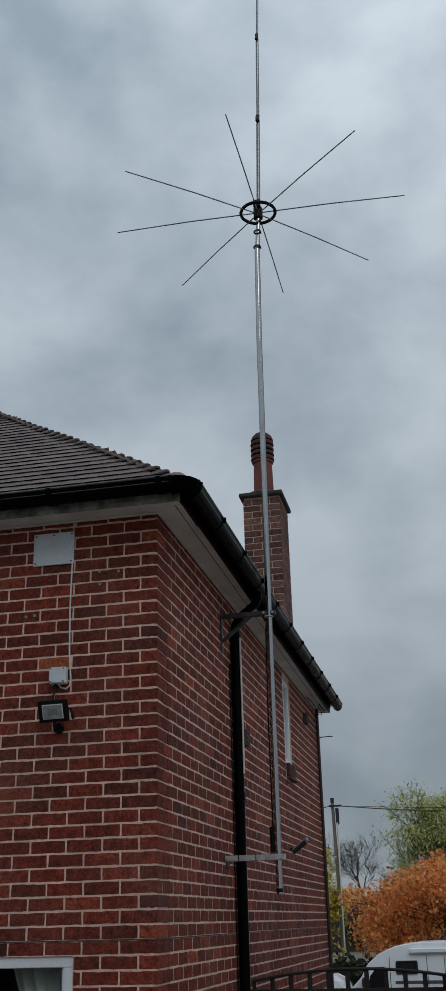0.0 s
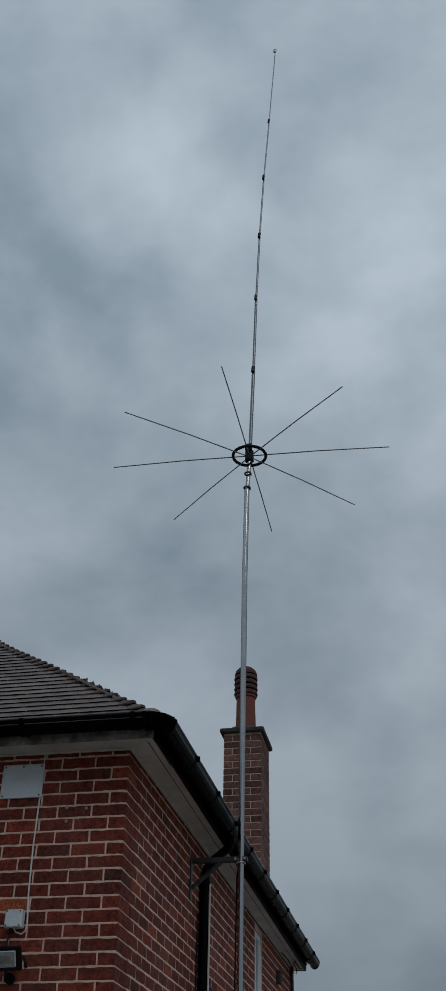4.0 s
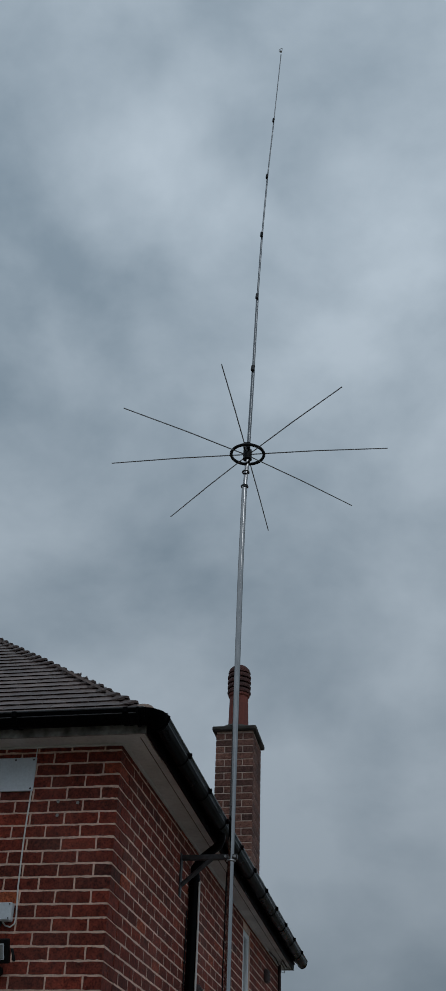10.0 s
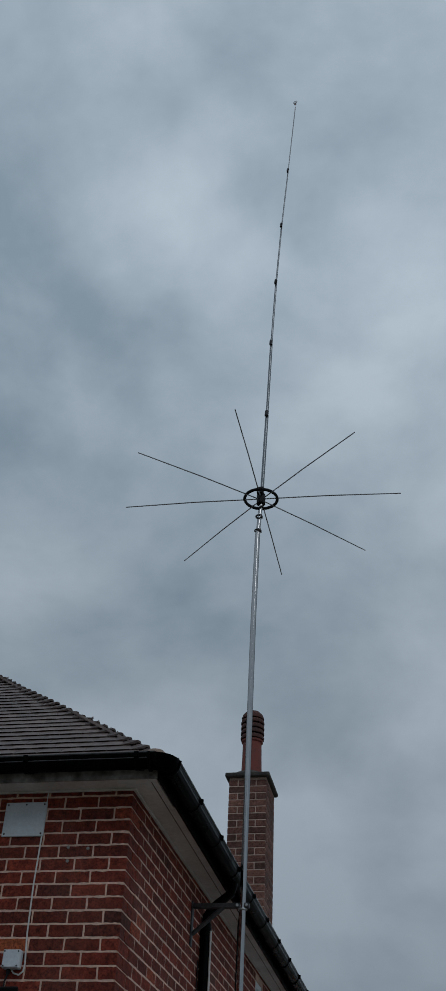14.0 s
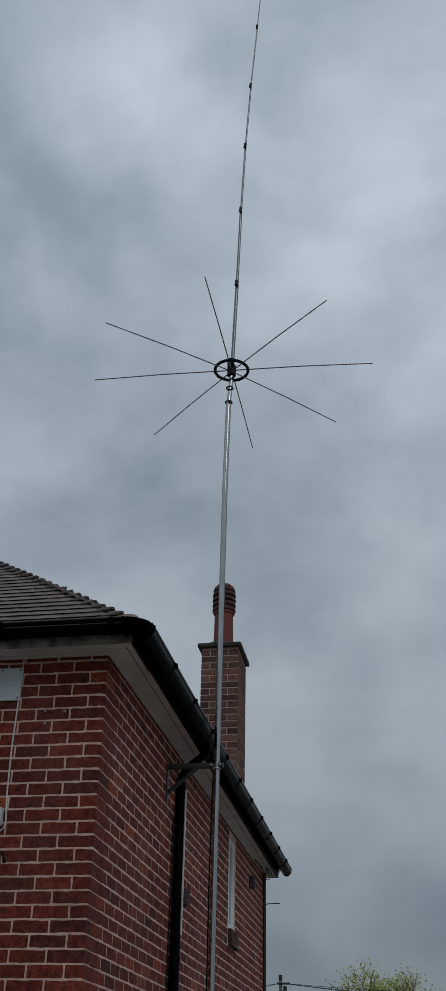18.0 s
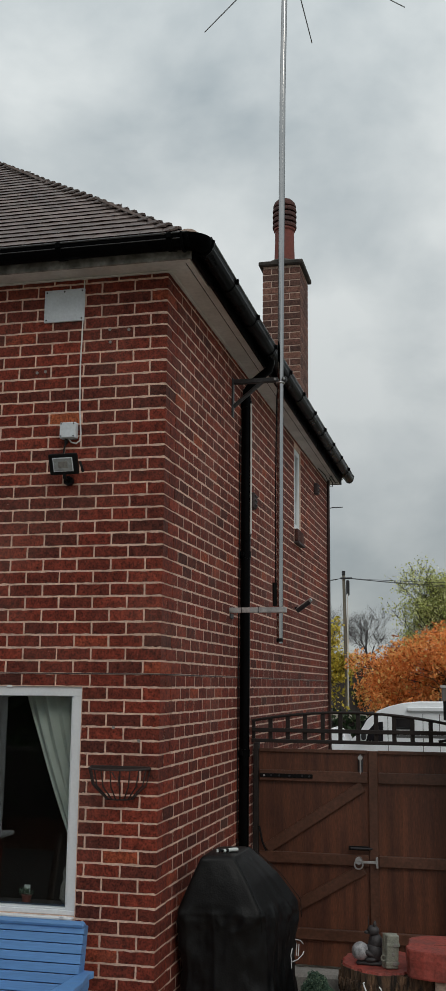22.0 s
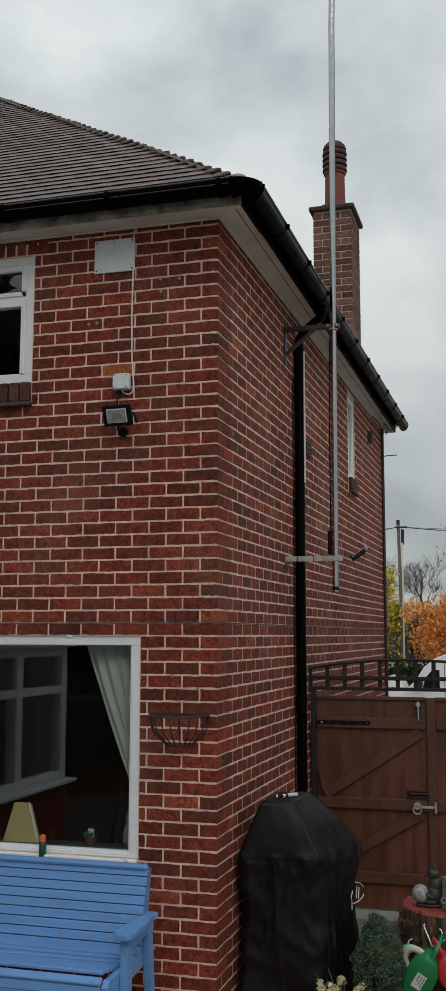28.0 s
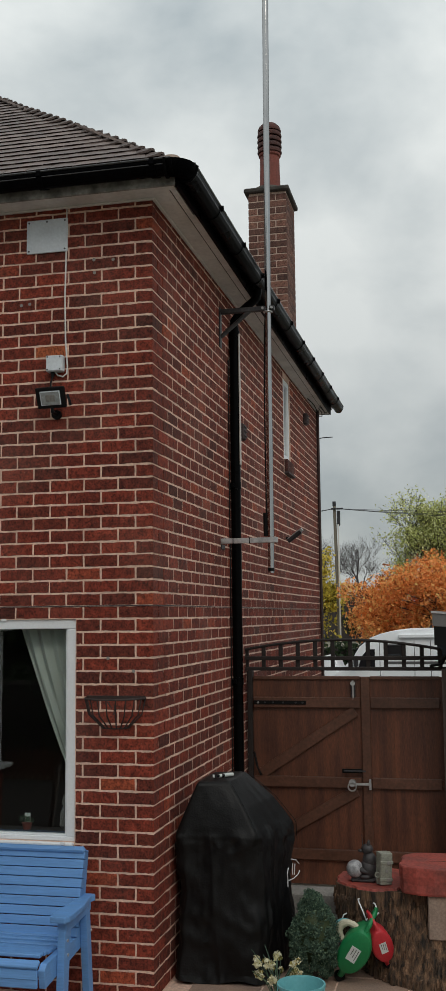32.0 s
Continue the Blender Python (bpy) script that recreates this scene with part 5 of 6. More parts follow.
part("rail", box(-7.0, -3.08, -8.06, -8.021, 0.12, 0.18, 0.004), RAIL_WOOD, low_fence)
stake = thing("timber_stake", (-2.36, -4.0, 0.0), "weathered timber stake leaning in the garden", "stake")
part("stake", tube([(-2.37, -4.0, -0.03), (-2.26, -4.0, 0.80)], 0.035, 4), POST_GREY, stake)

# ---- bench ----
bench = thing("garden_bench", (-1.1, -0.45, 0.0), "blue painted slatted wooden garden bench against the wall", "bench")
BL, BRT = -1.92, -0.43
for i in range(9):
    f = i / 8
    z = 0.465 + 0.052 * i
    y = -0.30 + 0.14 * f
    m = Matrix.Translation((0, y, z)) @ Matrix.Rotation(radians(-18.6), 4, "X")
    part("back_slat", box(BL - 0.042, BRT + 0.042, -0.014, 0.045, -0.0252, 0.0252, 0.004, m, seg=2), BLUE, bench)
part("back_slat", box(BL - 0.042, BRT + 0.042, -0.03, 0.02, -0.02, 0.018, 0.01, Matrix.Translation((0, -0.155, 0.905)) @ Matrix.Rotation(radians(-30), 4, "X")), BLUE, bench)
for i in range(7):
    f = i / 6
    y = -0.33 - 0.4 * f
    z = 0.425 + 0.018 * math.cos(f * math.pi) ** 2 + 0.02 * f
    part("seat_slat", box(BL, BRT - 0.0, -0.0255, 0.0255, -0.011, 0.011, 0.005, Matrix.Translation((0, y, z)) @ Matrix.Rotation(radians(-4 + 3 * f), 4, "X")), BLUE, bench)
for k, (dz, rx) in enumerate(((0.425, -35), (0.375, -80), (0.33, -88))):
    part("seat_slat", box(BL, BRT, -0.026, 0.026, -0.011, 0.011, 0.005, Matrix.Translation((0, -0.775 - 0.012 * (k > 0), dz)) @ Matrix.Rotation(radians(-rx), 4, "X")), BLUE, bench)
for x in (BL - 0.022, BRT + 0.022):
    part("side_panel", prism([(-0.21, 0.36), (-0.10, 0.895), (-0.135, 0.90), (-0.275, 0.44), (-0.75, 0.43), (-0.79, 0.40), (-0.77, 0.30)], "x", x - 0.02, x + 0.02, 0.005), BLUE, bench)
    s = 1 if x > -1 else -1
    xa = x + s * 0.043
    part("front_leg", prism([(-0.64, 0.0), (-0.57, 0.0), (-0.50, 0.612), (-0.60, 0.612)], "x", xa - 0.022, xa + 0.022, 0.005), BLUE, bench)
    part("rear_leg", prism([(-0.19, 0.0), (-0.12, 0.0), (-0.20, 0.614), (-0.27, 0.614)], "x", xa - 0.022, xa + 0.022, 0.005), BLUE, bench)
    part("arm_rail", prism([(-0.60, 0.54), (-0.19, 0.57), (-0.19, 0.615), (-0.60, 0.613)], "x", xa - 0.026, xa + 0.026, 0.004), BLUE, bench)
    part("armrest", prism([(xa - 0.05, -0.66), (xa + 0.045, -0.67), (xa + 0.062, -0.63), (xa + 0.058, -0.40), (xa + 0.03, -0.21), (xa + 0.045, -0.17), (xa + 0.035, -0.14), (xa - 0.03, -0.14), (xa - 0.04, -0.3), (xa - 0.06, -0.60)], "z", 0.616, 0.652, 0.008), BLUE, bench)
    for y, z in ((-0.57, 0.5), (-0.56, 0.42), (-0.18, 0.45)):
        part("bolt", tube([(xa + s * 0.022, y, z), (xa + s * 0.028, y, z)], 0.009, 8), GALV, bench)

# ---- covered barbecue ----
bbq = thing("covered_barbecue", (0.46, 0.66, 0.0), "barbecue under a fitted black fabric cover", "barbecue")
bm = bmesh.new()
# plan of the cover at each height: front left, front right, back right, back left
LEVELS = [
    (0.015, (0.045, 0.335), (0.605, 0.350), (0.765, 0.95), (0.045, 0.95)),
    (0.06, (0.050, 0.345), (0.597, 0.360), (0.755, 0.94), (0.050, 0.94)),
    (0.40, (0.048, 0.350), (0.588, 0.366), (0.745, 0.93), (0.050, 0.93)),
    (0.80, (0.040, 0.350), (0.582, 0.366), (0.740, 0.93), (0.045, 0.93)),
    (0.905, (0.036, 0.345), (0.580, 0.362), (0.735, 0.93), (0.042, 0.93)),
    (0.93, (0.038, 0.352), (0.574, 0.368), (0.722, 0.93), (0.044, 0.92)),
    (1.08, (0.102, 0.378), (0.492, 0.405), (0.592, 0.935), (0.105, 0.90)),
    (1.225, (0.165, 0.400), (0.392, 0.455), (0.415, 0.93), (0.170, 0.87)),
    (1.240, (0.176, 0.418), (0.383, 0.468), (0.395, 0.915), (0.182, 0.86)),
    (1.246, (0.20, 0.45), (0.36, 0.49), (0.37, 0.89), (0.205, 0.84)),
    (1.250, (0.27, 0.63), (0.30, 0.63), (0.30, 0.67), (0.27, 0.67)),
]
SEG = 288
creases = [(5.62, -0.10, 0.020), (5.80, 0.25, 0.026), (6.02, -0.1, 0.024), (0.10, 0.2, 0.022), (0.35, -0.15, 0.020), (4.05, 0.1, 0.008), (4.62, -0.2, 0.006)]
rows = []
dense = []
for low_level, high_level in zip(LEVELS, LEVELS[1:]):
    steps = 3 if high_level[0] - low_level[0] < 0.05 else 12
    for k in range(steps):
        t = k / steps
        dense.append((low_level[0] + (high_level[0] - low_level[0]) * t, [Vector(p).lerp(Vector(o), t) for p, o in zip(low_level[1:], high_level[1:])]))
dense.append((LEVELS[-1][0], [Vector(p) for p in LEVELS[-1][1:]]))
for z, (fl, fr, br, bl) in dense:
    line = []
    half = (fr - fl).length / 2
    lid = min(1.0, max(0.0, (z - 0.88) / 0.08))
    sharp = 9.0 + 9.0 * lid
    for k in range(SEG):
        t = 2 * math.pi * k / SEG
        c, s = math.cos(t), math.sin(t)
        q = (abs(c) ** sharp + abs(s) ** sharp) ** (-1 / sharp)
        # broad sags, slanting crumples and a fine unevenness; the hood is taut
        u, v = (1 + q * c) / 2, (1 + q * s) / 2
        at = fl.lerp(fr, u).lerp(bl.lerp(br, u), v)
        w = 0.024 * noise.noise((at.x * 4, at.y * 4, z * 2.6)) + 0.020 * (0.3 - abs(noise.noise((at.x * 5 + z * 3, at.y * 5 - z * 2, z * 4.5)))) + 0.014 * (0.3 - abs(noise.noise((at.x * 9 - z * 5, at.y * 9 + z * 3, z * 8 + 7)))) + 0.005 * noise.noise((at.x * 22, at.y * 22, z * 22))
        w *= 1 - 0.88 * lid
        for t0, slant, am in creases:
            gap = (t - t0 - slant * (z - 0.6) + math.pi) % (2 * math.pi) - math.pi
            w += am * (1 - lid) * (0.5 + 0.9 * noise.noise((t0 * 5, z * 4, 1.0))) * math.exp(-abs(gap / 0.05) ** 1.4)
        w *= min(1.0, half / 0.15)
        u, v = (1 + q * c * (1 + w / half)) / 2, (1 + q * s * (1 + w / half)) / 2
        place = fl.lerp(fr, u).lerp(bl.lerp(br, u), v)
        line.append(bm.verts.new((max(0.022, place.x), place.y, z + (0.012 * math.sin(5 * t + 1) if z < 0.05 else 0) + 0.010 * noise.noise((c * 3, s * 3, 5.0)) * (z < 1.2))))
    rows.append(line)
for a, b in zip(rows, rows[1:]):
    for k in range(SEG):
        bm.faces.new((a[k], a[(k + 1) % SEG], b[(k + 1) % SEG], b[k]))
bm.faces.new(rows[-1])
cover = part("cover", bm, COVER, bbq, "wrinkled black fabric cover", smooth=True)
for corner_line in ((2, 0.004, -0.004), (3, 0.004, 0.004)):
    i, ox, oy = corner_line
    part("seam", tube([(lv[i][0] + ox, lv[i][1] + oy, lv[0]) for lv in LEVELS[3:8]], 0.0028, 6), COVER, bbq)
tool = thing("scraper", (0.31, 0.58, 1.25), "small tool with a pale green handle on the barbecue cover", "tool")
part("handle", tube([(0.315, 0.583, 1.262), (0.34, 0.61, 1.264), (0.365, 0.637, 1.262)], 0.0125, 10), LABEL, tool, "pale green handle")
part("collar", tube([(0.300, 0.567, 1.262), (0.316, 0.584, 1.262)], 0.0105, 10), BLACK, tool, "black collar")
part("band", tube([(0.288, 0.554, 1.262), (0.300, 0.567, 1.262)], 0.0115, 10), LABEL, tool)
part("blade", tube([(0.262, 0.528, 1.258), (0.272, 0.538, 1.268), (0.288, 0.554, 1.262)], 0.009, 8), BLACK, tool, "black head")
part("tip", tube([(0.258, 0.522, 1.256), (0.256, 0.524, 1.274)], 0.007, 8), LABEL, tool)
# printed white mark on the cover: a few plain strokes
mm = Matrix.Translation((0.732, 0.832, 0.60)) @ Matrix.Rotation(radians(-15.2), 4, "Z") @ Matrix.Rotation(radians(-20), 4, "X")
for stroke in (((-0.06, 0.072), (0.02, 0.078), (0.075, 0.064)), ((-0.03, 0.05), (-0.012, -0.02)), ((0.008, 0.052), (0.018, -0.02)),
               ((0.10, 0.022), (0.088, 0.0), (0.02, -0.04), (-0.055, -0.064)), ((-0.09, 0.012), (-0.098, -0.03), (-0.075, -0.06), (-0.062, -0.105))):
    part("printed_mark", tube([mm @ Vector((0, u, v)) for u, v in stroke], 0.0036, 6), LOGO_WHITE, cover, "white printed stroke")

# ---- gate and trellis ----
GY = 2.75
gate_left = thing("gate_leaf", (0.09, GY, 0.05), "dark brown ledged and braced timber gate leaf, closed", "gate", "pair of gates")
gate_right = thing("gate_leaf", (1.72, GY, 0.05), "dark brown boarded timber gate leaf, closed", "gate", "pair of gates")


def boards(ob, x0, x1, n):
    w = (x1 - x0) / n
    for k in range(n):
        part("board", box(x0 + k * w, x0 + (k + 1) * w, GY, GY + 0.02, 0.05, 1.79, 0.0015), GATE_WOOD, ob)


boards(gate_left, 0.086, 1.035, 7)
boards(gate_right, 1.036, 1.714, 5)
for ob, x0, x1 in ((gate_left, 0.095, 1.025), (gate_right, 1.11, 1.695)):
    for z in (1.57, 0.90, 0.30):
        part("ledge", box(x0, x1, GY - 0.035, GY - 0.0005, z - 0.045, z + 0.045, 0.006), RAIL_WOOD, ob)
    part("top_rail", box(x0, x1, GY - 0.02, GY - 0.0005, 1.765, 1.795, 0.004), RAIL_WOOD, ob)


def brace(ob, xa, za, xb, zb):
    a, b = Vector((xa, GY - 0.018, za)), Vector((xb, GY - 0.018, zb))
    d = b - a
    m = Matrix.Translation((a + b) / 2) @ Matrix.Rotation(-math.atan2(d.z, d.x), 4, "Y")
    part("brace", box(-d.length / 2, d.length / 2, -0.016, 0.0175, -0.045, 0.045, 0.004, m), RAIL_WOOD, ob)


brace(gate_left, 0.16, 0.965, 0.98, 1.50)
brace(gate_left, 0.16, 0.365, 0.98, 0.835)
part("meeting_stile", box(1.032, 1.108, GY - 0.03, GY - 0.0005, 0.05, 1.79, 0.004), RAIL_WOOD, gate_right)
part("strap_hinge", box(0.10, 0.56, GY - 0.044, GY - 0.0355, 1.553, 1.587, 0.003), BLACK, gate_left, "black strap hinge")
for x in (0.14, 0.2, 0.27, 0.36, 0.47, 0.53):
    part("hinge_screw", tube([(x, GY - 0.048, 1.57), (x, GY - 0.043, 1.57)], 0.009, 8), GALV if x < 0.2 else DARK_STEEL, gate_left)
part("latch_plate", box(0.93, 1.10, GY - 0.058, GY - 0.0505, 0.885, 0.905, 0.002), GALV, gate_left, "galvanised ring latch")
part("latch_post", box(1.085, 1.105, GY - 0.062, GY - 0.0305, 0.85, 0.935, 0.003), GALV, gate_right)
part("ring_handle", ring((0.945, GY - 0.075, 0.875), 0.034, 0.007, 20, 6, (0, 1, 0)), GALV, gate_left)
part("latch_boss", tube([(0.945, GY - 0.07, 0.905), (0.945, GY - 0.03, 0.905)], 0.03, 14), GALV, gate_left)
part("slide_bolt", box(0.86, 1.03, GY - 0.052, GY - 0.036, 0.985, 1.02, 0.003), BLACK, gate_left, "black slide bolt")
part("bolt_bar", tube([(0.88, GY - 0.06, 1.003), (1.06, GY - 0.06, 1.003)], 0.008, 8), DARK_STEEL, gate_left)
part("top_bolt", box(0.945, 0.985, GY - 0.022, GY - 0.0005, 1.60, 1.75, 0.003), DARK_STEEL, gate_left)
part("bolt_knob", tube([(0.965, GY - 0.045, 1.735), (0.965, GY - 0.02, 1.735)], 0.02, 10), GALV, gate_left, "bright bolt knob")
part("bolt_rod", tube([(0.965, GY - 0.028, 1.60), (0.965, GY - 0.028, 1.76)], 0.008, 8), GALV, gate_left)
for x, nm in ((0.045, "gate_post"), (1.755, "gate_post")):
    post = thing(nm, (x, GY, 0), "dark timber gate post beside the wall" if x < 1 else "dark timber gate post against the garage", "post", "gate posts")
    part("post", box(x - (0.005 if x < 1 else 0.04), x + 0.04, GY - 0.03, GY + 0.06, -0.03, 1.84 if x < 1 else 1.86, 0.006), TRELLIS if x < 1 else POST_GREY, post)
part("hook_bar", tube([(0.10, GY - 0.05, 1.15), (0.13, GY - 0.06, 1.02), (0.16, GY - 0.05, 0.95)], 0.009, 8), BLACK, gate_left)

trellis = thing("trellis", (0.9, GY, 1.83), "dark arched trellis panel above the gates", "trellis")


def arch(x):
    return 2.02 + 0.085 * (1 - ((x - 0.86) / 0.86) ** 2)


part("top_rail", tube([(x, GY + 0.01, arch(x)) for x in (0.01 + 1.70 * k / 24 for k in range(25))], 0.012, 8), TRELLIS, trellis)
part("bottom_rail", box(0.01, 1.80, GY - 0.012, GY + 0.03, 1.842, 1.872, 0.004), TRELLIS, trellis)
part("middle_rail", box(0.01, 1.74, GY - 0.006, GY + 0.012, 1.93, 1.965, 0.004), TRELLIS, trellis)
for k in range(12):
    x = 0.03 + k * 0.1525
    part("upright", box(x - 0.018, x + 0.018, GY + 0.0125, GY + 0.03, 1.845, arch(x), 0.003), TRELLIS, trellis)
part("wire_loop", tube([(1.62, GY - 0.02, 1.88), (1.72, GY - 0.03, 1.90), (1.77, GY - 0.03, 1.98), (1.775, GY - 0.02, 2.08)], 0.012, 8), BLACK, trellis)

# ---- garage beside the gate ----
garage = thing("garage", (3.5, 3.5, 0.0), "flat-roofed garage with grey roughcast walls", "garage")
FALL = 0.075
def fall(x0, x1, z):
    return [(x0, z - FALL * (x0 - 1.67)), (x1, z - FALL * (x1 - 1.67))]


def roof_strip(x0, x1, y0, y1, z0, z1):
    """A long box that follows the fall of the roof."""
    return prism(fall(x0, x1, z0) + fall(x0, x1, z1)[::-1], "y", y0, y1)


for y0, y1 in ((2.42, 2.60), (7.32, 7.5)):
    part("wall", prism([(1.80, -0.03), (5.0, -0.03)] + fall(1.80, 5.0, 2.11)[::-1], "y", y0, y1), RENDER, garage)
part("wall", box(1.80, 1.98, 2.601, 7.319, -0.03, 2.085), RENDER, garage)
part("wall", box(4.82, 5.0, 2.601, 7.319, -0.03, 1.85), RENDER, garage)
part("corner_bead", box(1.775, 1.80, 2.42, 2.46, 0.0, 2.09, 0.003), FASCIA_GREY, garage)
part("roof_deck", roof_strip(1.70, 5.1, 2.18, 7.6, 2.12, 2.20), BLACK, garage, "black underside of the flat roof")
part("fascia", roof_strip(1.67, 5.12, 2.15, 2.178, 2.225, 2.325), FASCIA_GREY, garage, "grey fascia board")
part("fascia", box(1.67, 1.698, 2.18, 7.6, 2.225, 2.323, 0.004), FASCIA_GREY, garage)
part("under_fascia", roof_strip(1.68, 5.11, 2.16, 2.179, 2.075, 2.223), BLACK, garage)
part("roof_felt", roof_strip(1.66, 5.13, 2.14, 7.62, 2.326, 2.345), FELT, garage, "pale mineral felt roof")

# ---- stump, slab and the things on them ----
stump = thing("tree_stump", (1.36, 1.0, 0.0), "broad tree stump with rough bark and red-stained top", "tree stump")


def stump_part(ob, cx, cy, rx, ry, z0, z1, seed, name_top="stained_top"):
    bm = bmesh.new()
    rows = []
    for i in range(17):
        i = i / 2
        z = z0 + (z1 - z0) * i / 8
        line = []
        for k in range(144):
            t = 2 * math.pi * k / 144
            r = 1 + 0.07 * noise.noise((math.cos(t) * 1.6 + seed, math.sin(t) * 1.6, 0.3)) + 0.05 * noise.noise((math.cos(t) * 9, math.sin(t) * 9 + seed, z * 2.5)) + (0.34 * math.cos(t) - 0.14) * (1 - i / 8) ** 2.2 + 0.42 * max(0.0, math.cos(t)) * (1 - i / 8) ** 2.6 + 0.10 * abs(noise.noise((math.cos(t) * 7, math.sin(t) * 7 + seed, z * 2.0))) + 0.05 * noise.noise((math.cos(t) * 22, math.sin(t) * 22, z * 7 + seed))
            line.append(bm.verts.new((cx + rx * r * math.cos(t), cy + ry * r * math.sin(t), z)))
        rows.append(line)
    for a, b in zip(rows, rows[1:]):
        for k in range(144):
            bm.faces.new((a[k], a[(k + 1) % 144], b[(k + 1) % 144], b[k]))
    bm.faces.new(rows[-1])
    top = [v.co.copy() for v in rows[-1]]
    part("bark", bm, BARK, ob, smooth=False)
    bm = bmesh.new()
    c = Vector((cx, cy, z1))
    lo = [bm.verts.new(c + (p - c) * 0.975 + Vector((0, 0, 0.001))) for p in top]
    hi = [bm.verts.new(c + (p - c) * 0.955 + Vector((0, 0, 0.014 + 0.004 * noise.noise(p * 9)))) for p in top]
    for k in range(144):
        bm.faces.new((lo[k], lo[(k + 1) % 144], hi[(k + 1) % 144], hi[k]))
    bm.faces.new(hi)
    part(name_top, bm, RED_STAIN, ob, "red-stained sawn top")


def bark_plates(ob, cx, cy, rx, ry, n, seed):
    r = random.Random(seed)
    verts, faces = [], []
    for _ in range(n):
        t, z = r.uniform(math.pi, 2 * math.pi), r.uniform(0.02, 0.46)
        q = 1.0 + (0.34 * math.cos(t) - 0.14) * (1 - z / 0.55) ** 2.2 + 0.42 * max(0.0, math.cos(t)) * (1 - z / 0.55) ** 2.6 + r.uniform(0.0, 0.06)
        c = Vector((cx + rx * q * math.cos(t), cy + ry * q * math.sin(t), z))
        out = Vector((math.cos(t), math.sin(t), r.uniform(-0.2, 0.2))).normalized()
        side = Vector((-math.sin(t), math.cos(t), 0))
        up = out.cross(side)
        w, h, dp = r.uniform(0.004, 0.012), r.uniform(0.015, 0.05), r.uniform(0.004, 0.014)
        b = len(verts)
        for k in range(6):
            g = 2 * math.pi * k / 6
            verts.append(c + side * w * math.cos(g) * r.uniform(0.7, 1.2) + up * h * math.sin(g) * r.uniform(0.7, 1.2) - out * 0.02)
        for k in range(6):
            g = 2 * math.pi * k / 6
            verts.append(c + side * w * 0.75 * math.cos(g) + up * h * 0.8 * math.sin(g) + out * dp * r.uniform(0.6, 1.3))
        faces += [(b + k, b + (k + 1) % 6, b + 6 + (k + 1) % 6, b + 6 + k) for k in range(6)] + [tuple(b + 6 + k for k in range(6))]
    raw_part("bark_plate", verts, faces, BARK, ob, "lifted plates of bark", kind="stuff")


bark_plates(stump, 1.285, 1.0, 0.28, 0.30, 1500, 6)
stump_part(stump, 1.285, 1.0, 0.28, 0.30, -0.02, 0.53, 1.0)


def trunk_side(t, z):
    """The surface of the broad leaning half of the trunk: bulging at the foot, drawn back under the slab."""
    back = min(1.0, max(0.0, (z - 0.05) / 0.40))
    reach = 0.40 - 0.21 * back ** 0.8
    k = 1 + 0.08 * noise.noise((math.cos(t) * 2.5, math.sin(t) * 2.5, z * 2)) + 0.07 * abs(noise.noise((math.cos(t) * 8, math.sin(t) * 8, z * 2.5))) + 0.04 * noise.noise((math.cos(t) * 20, math.sin(t) * 20, z * 8))
    return Vector((1.68 + 0.47 * k * math.cos(t), 0.88 + reach * k * math.sin(t), z))


bm = bmesh.new()
rows = [[bm.verts.new(trunk_side(2 * math.pi * k / 160, -0.02 + 0.545 * i / 16)) for k in range(160)] for i in range(17)]
for a, b in zip(rows, rows[1:]):
    for k in range(160):
        bm.faces.new((a[k], a[(k + 1) % 160], b[(k + 1) % 160], b[k]))
bm.faces.new(rows[-1])
part("trunk_side", bm, BARK, stump, "gnarled bark of the broad side")
r = random.Random(14)
verts, faces = [], []
for _ in range(1100):
    t, z = r.uniform(math.pi * 1.02, 1.98 * math.pi), r.uniform(0.0, 0.47)
    c = trunk_side(t, z)
    d = Vector((math.cos(t), math.sin(t), 0.2)).normalized()
    side = Vector((-math.sin(t), math.cos(t), 0))
    up = d.cross(side)
    w, h, dp = r.uniform(0.005, 0.014), r.uniform(0.02, 0.06), r.uniform(0.004, 0.016)
    b = len(verts)
    ring_of = [2 * math.pi * k / 6 for k in range(6)]
    verts += [c + side * w * math.cos(q) * r.uniform(0.7, 1.2) + up * h * math.sin(q) * r.uniform(0.7, 1.2) - d * 0.03 for q in ring_of]
    verts += [c + side * w * 0.75 * math.cos(q) + up * h * 0.8 * math.sin(q) + d * dp * r.uniform(0.4, 1.3) for q in ring_of]
    faces += [(b + k, b + (k + 1) % 6, b + 6 + (k + 1) % 6, b + 6 + k) for k in range(6)] + [tuple(b + 6 + k for k in range(6))]
raw_part("side_bark", verts, faces, BARK, stump, "lifted plates of bark", kind="stuff")
stump_b = thing("tree_stump", (2.15, 1.1, 0.0), "second tree stump carrying the red slab", "tree stump")
stump_part(stump_b, 2.2, 1.1, 0.30, 0.28, -0.02, 0.53, 4.0)
slab = thing("timber_slab", (1.95, 1.05, 0.545), "thick red-stained slice of timber laid across the stumps", "timber slab")
outline = []
for k in range(64):
    t = 2 * math.pi * k / 64
    c, s = math.cos(t), math.sin(t)
    q = (abs(c) ** 5 + abs(s) ** 5) ** (-1 / 5)
    r = 1 + 0.045 * noise.noise((c * 3, s * 3, 2.2)) + 0.05 * noise.noise((c * 8, s * 8, 5.1))
    outline.append((1.93 + 0.47 * q * r * c, 0.80 + 0.24 * q * r * s))
bm = bmesh.new()
rows = []
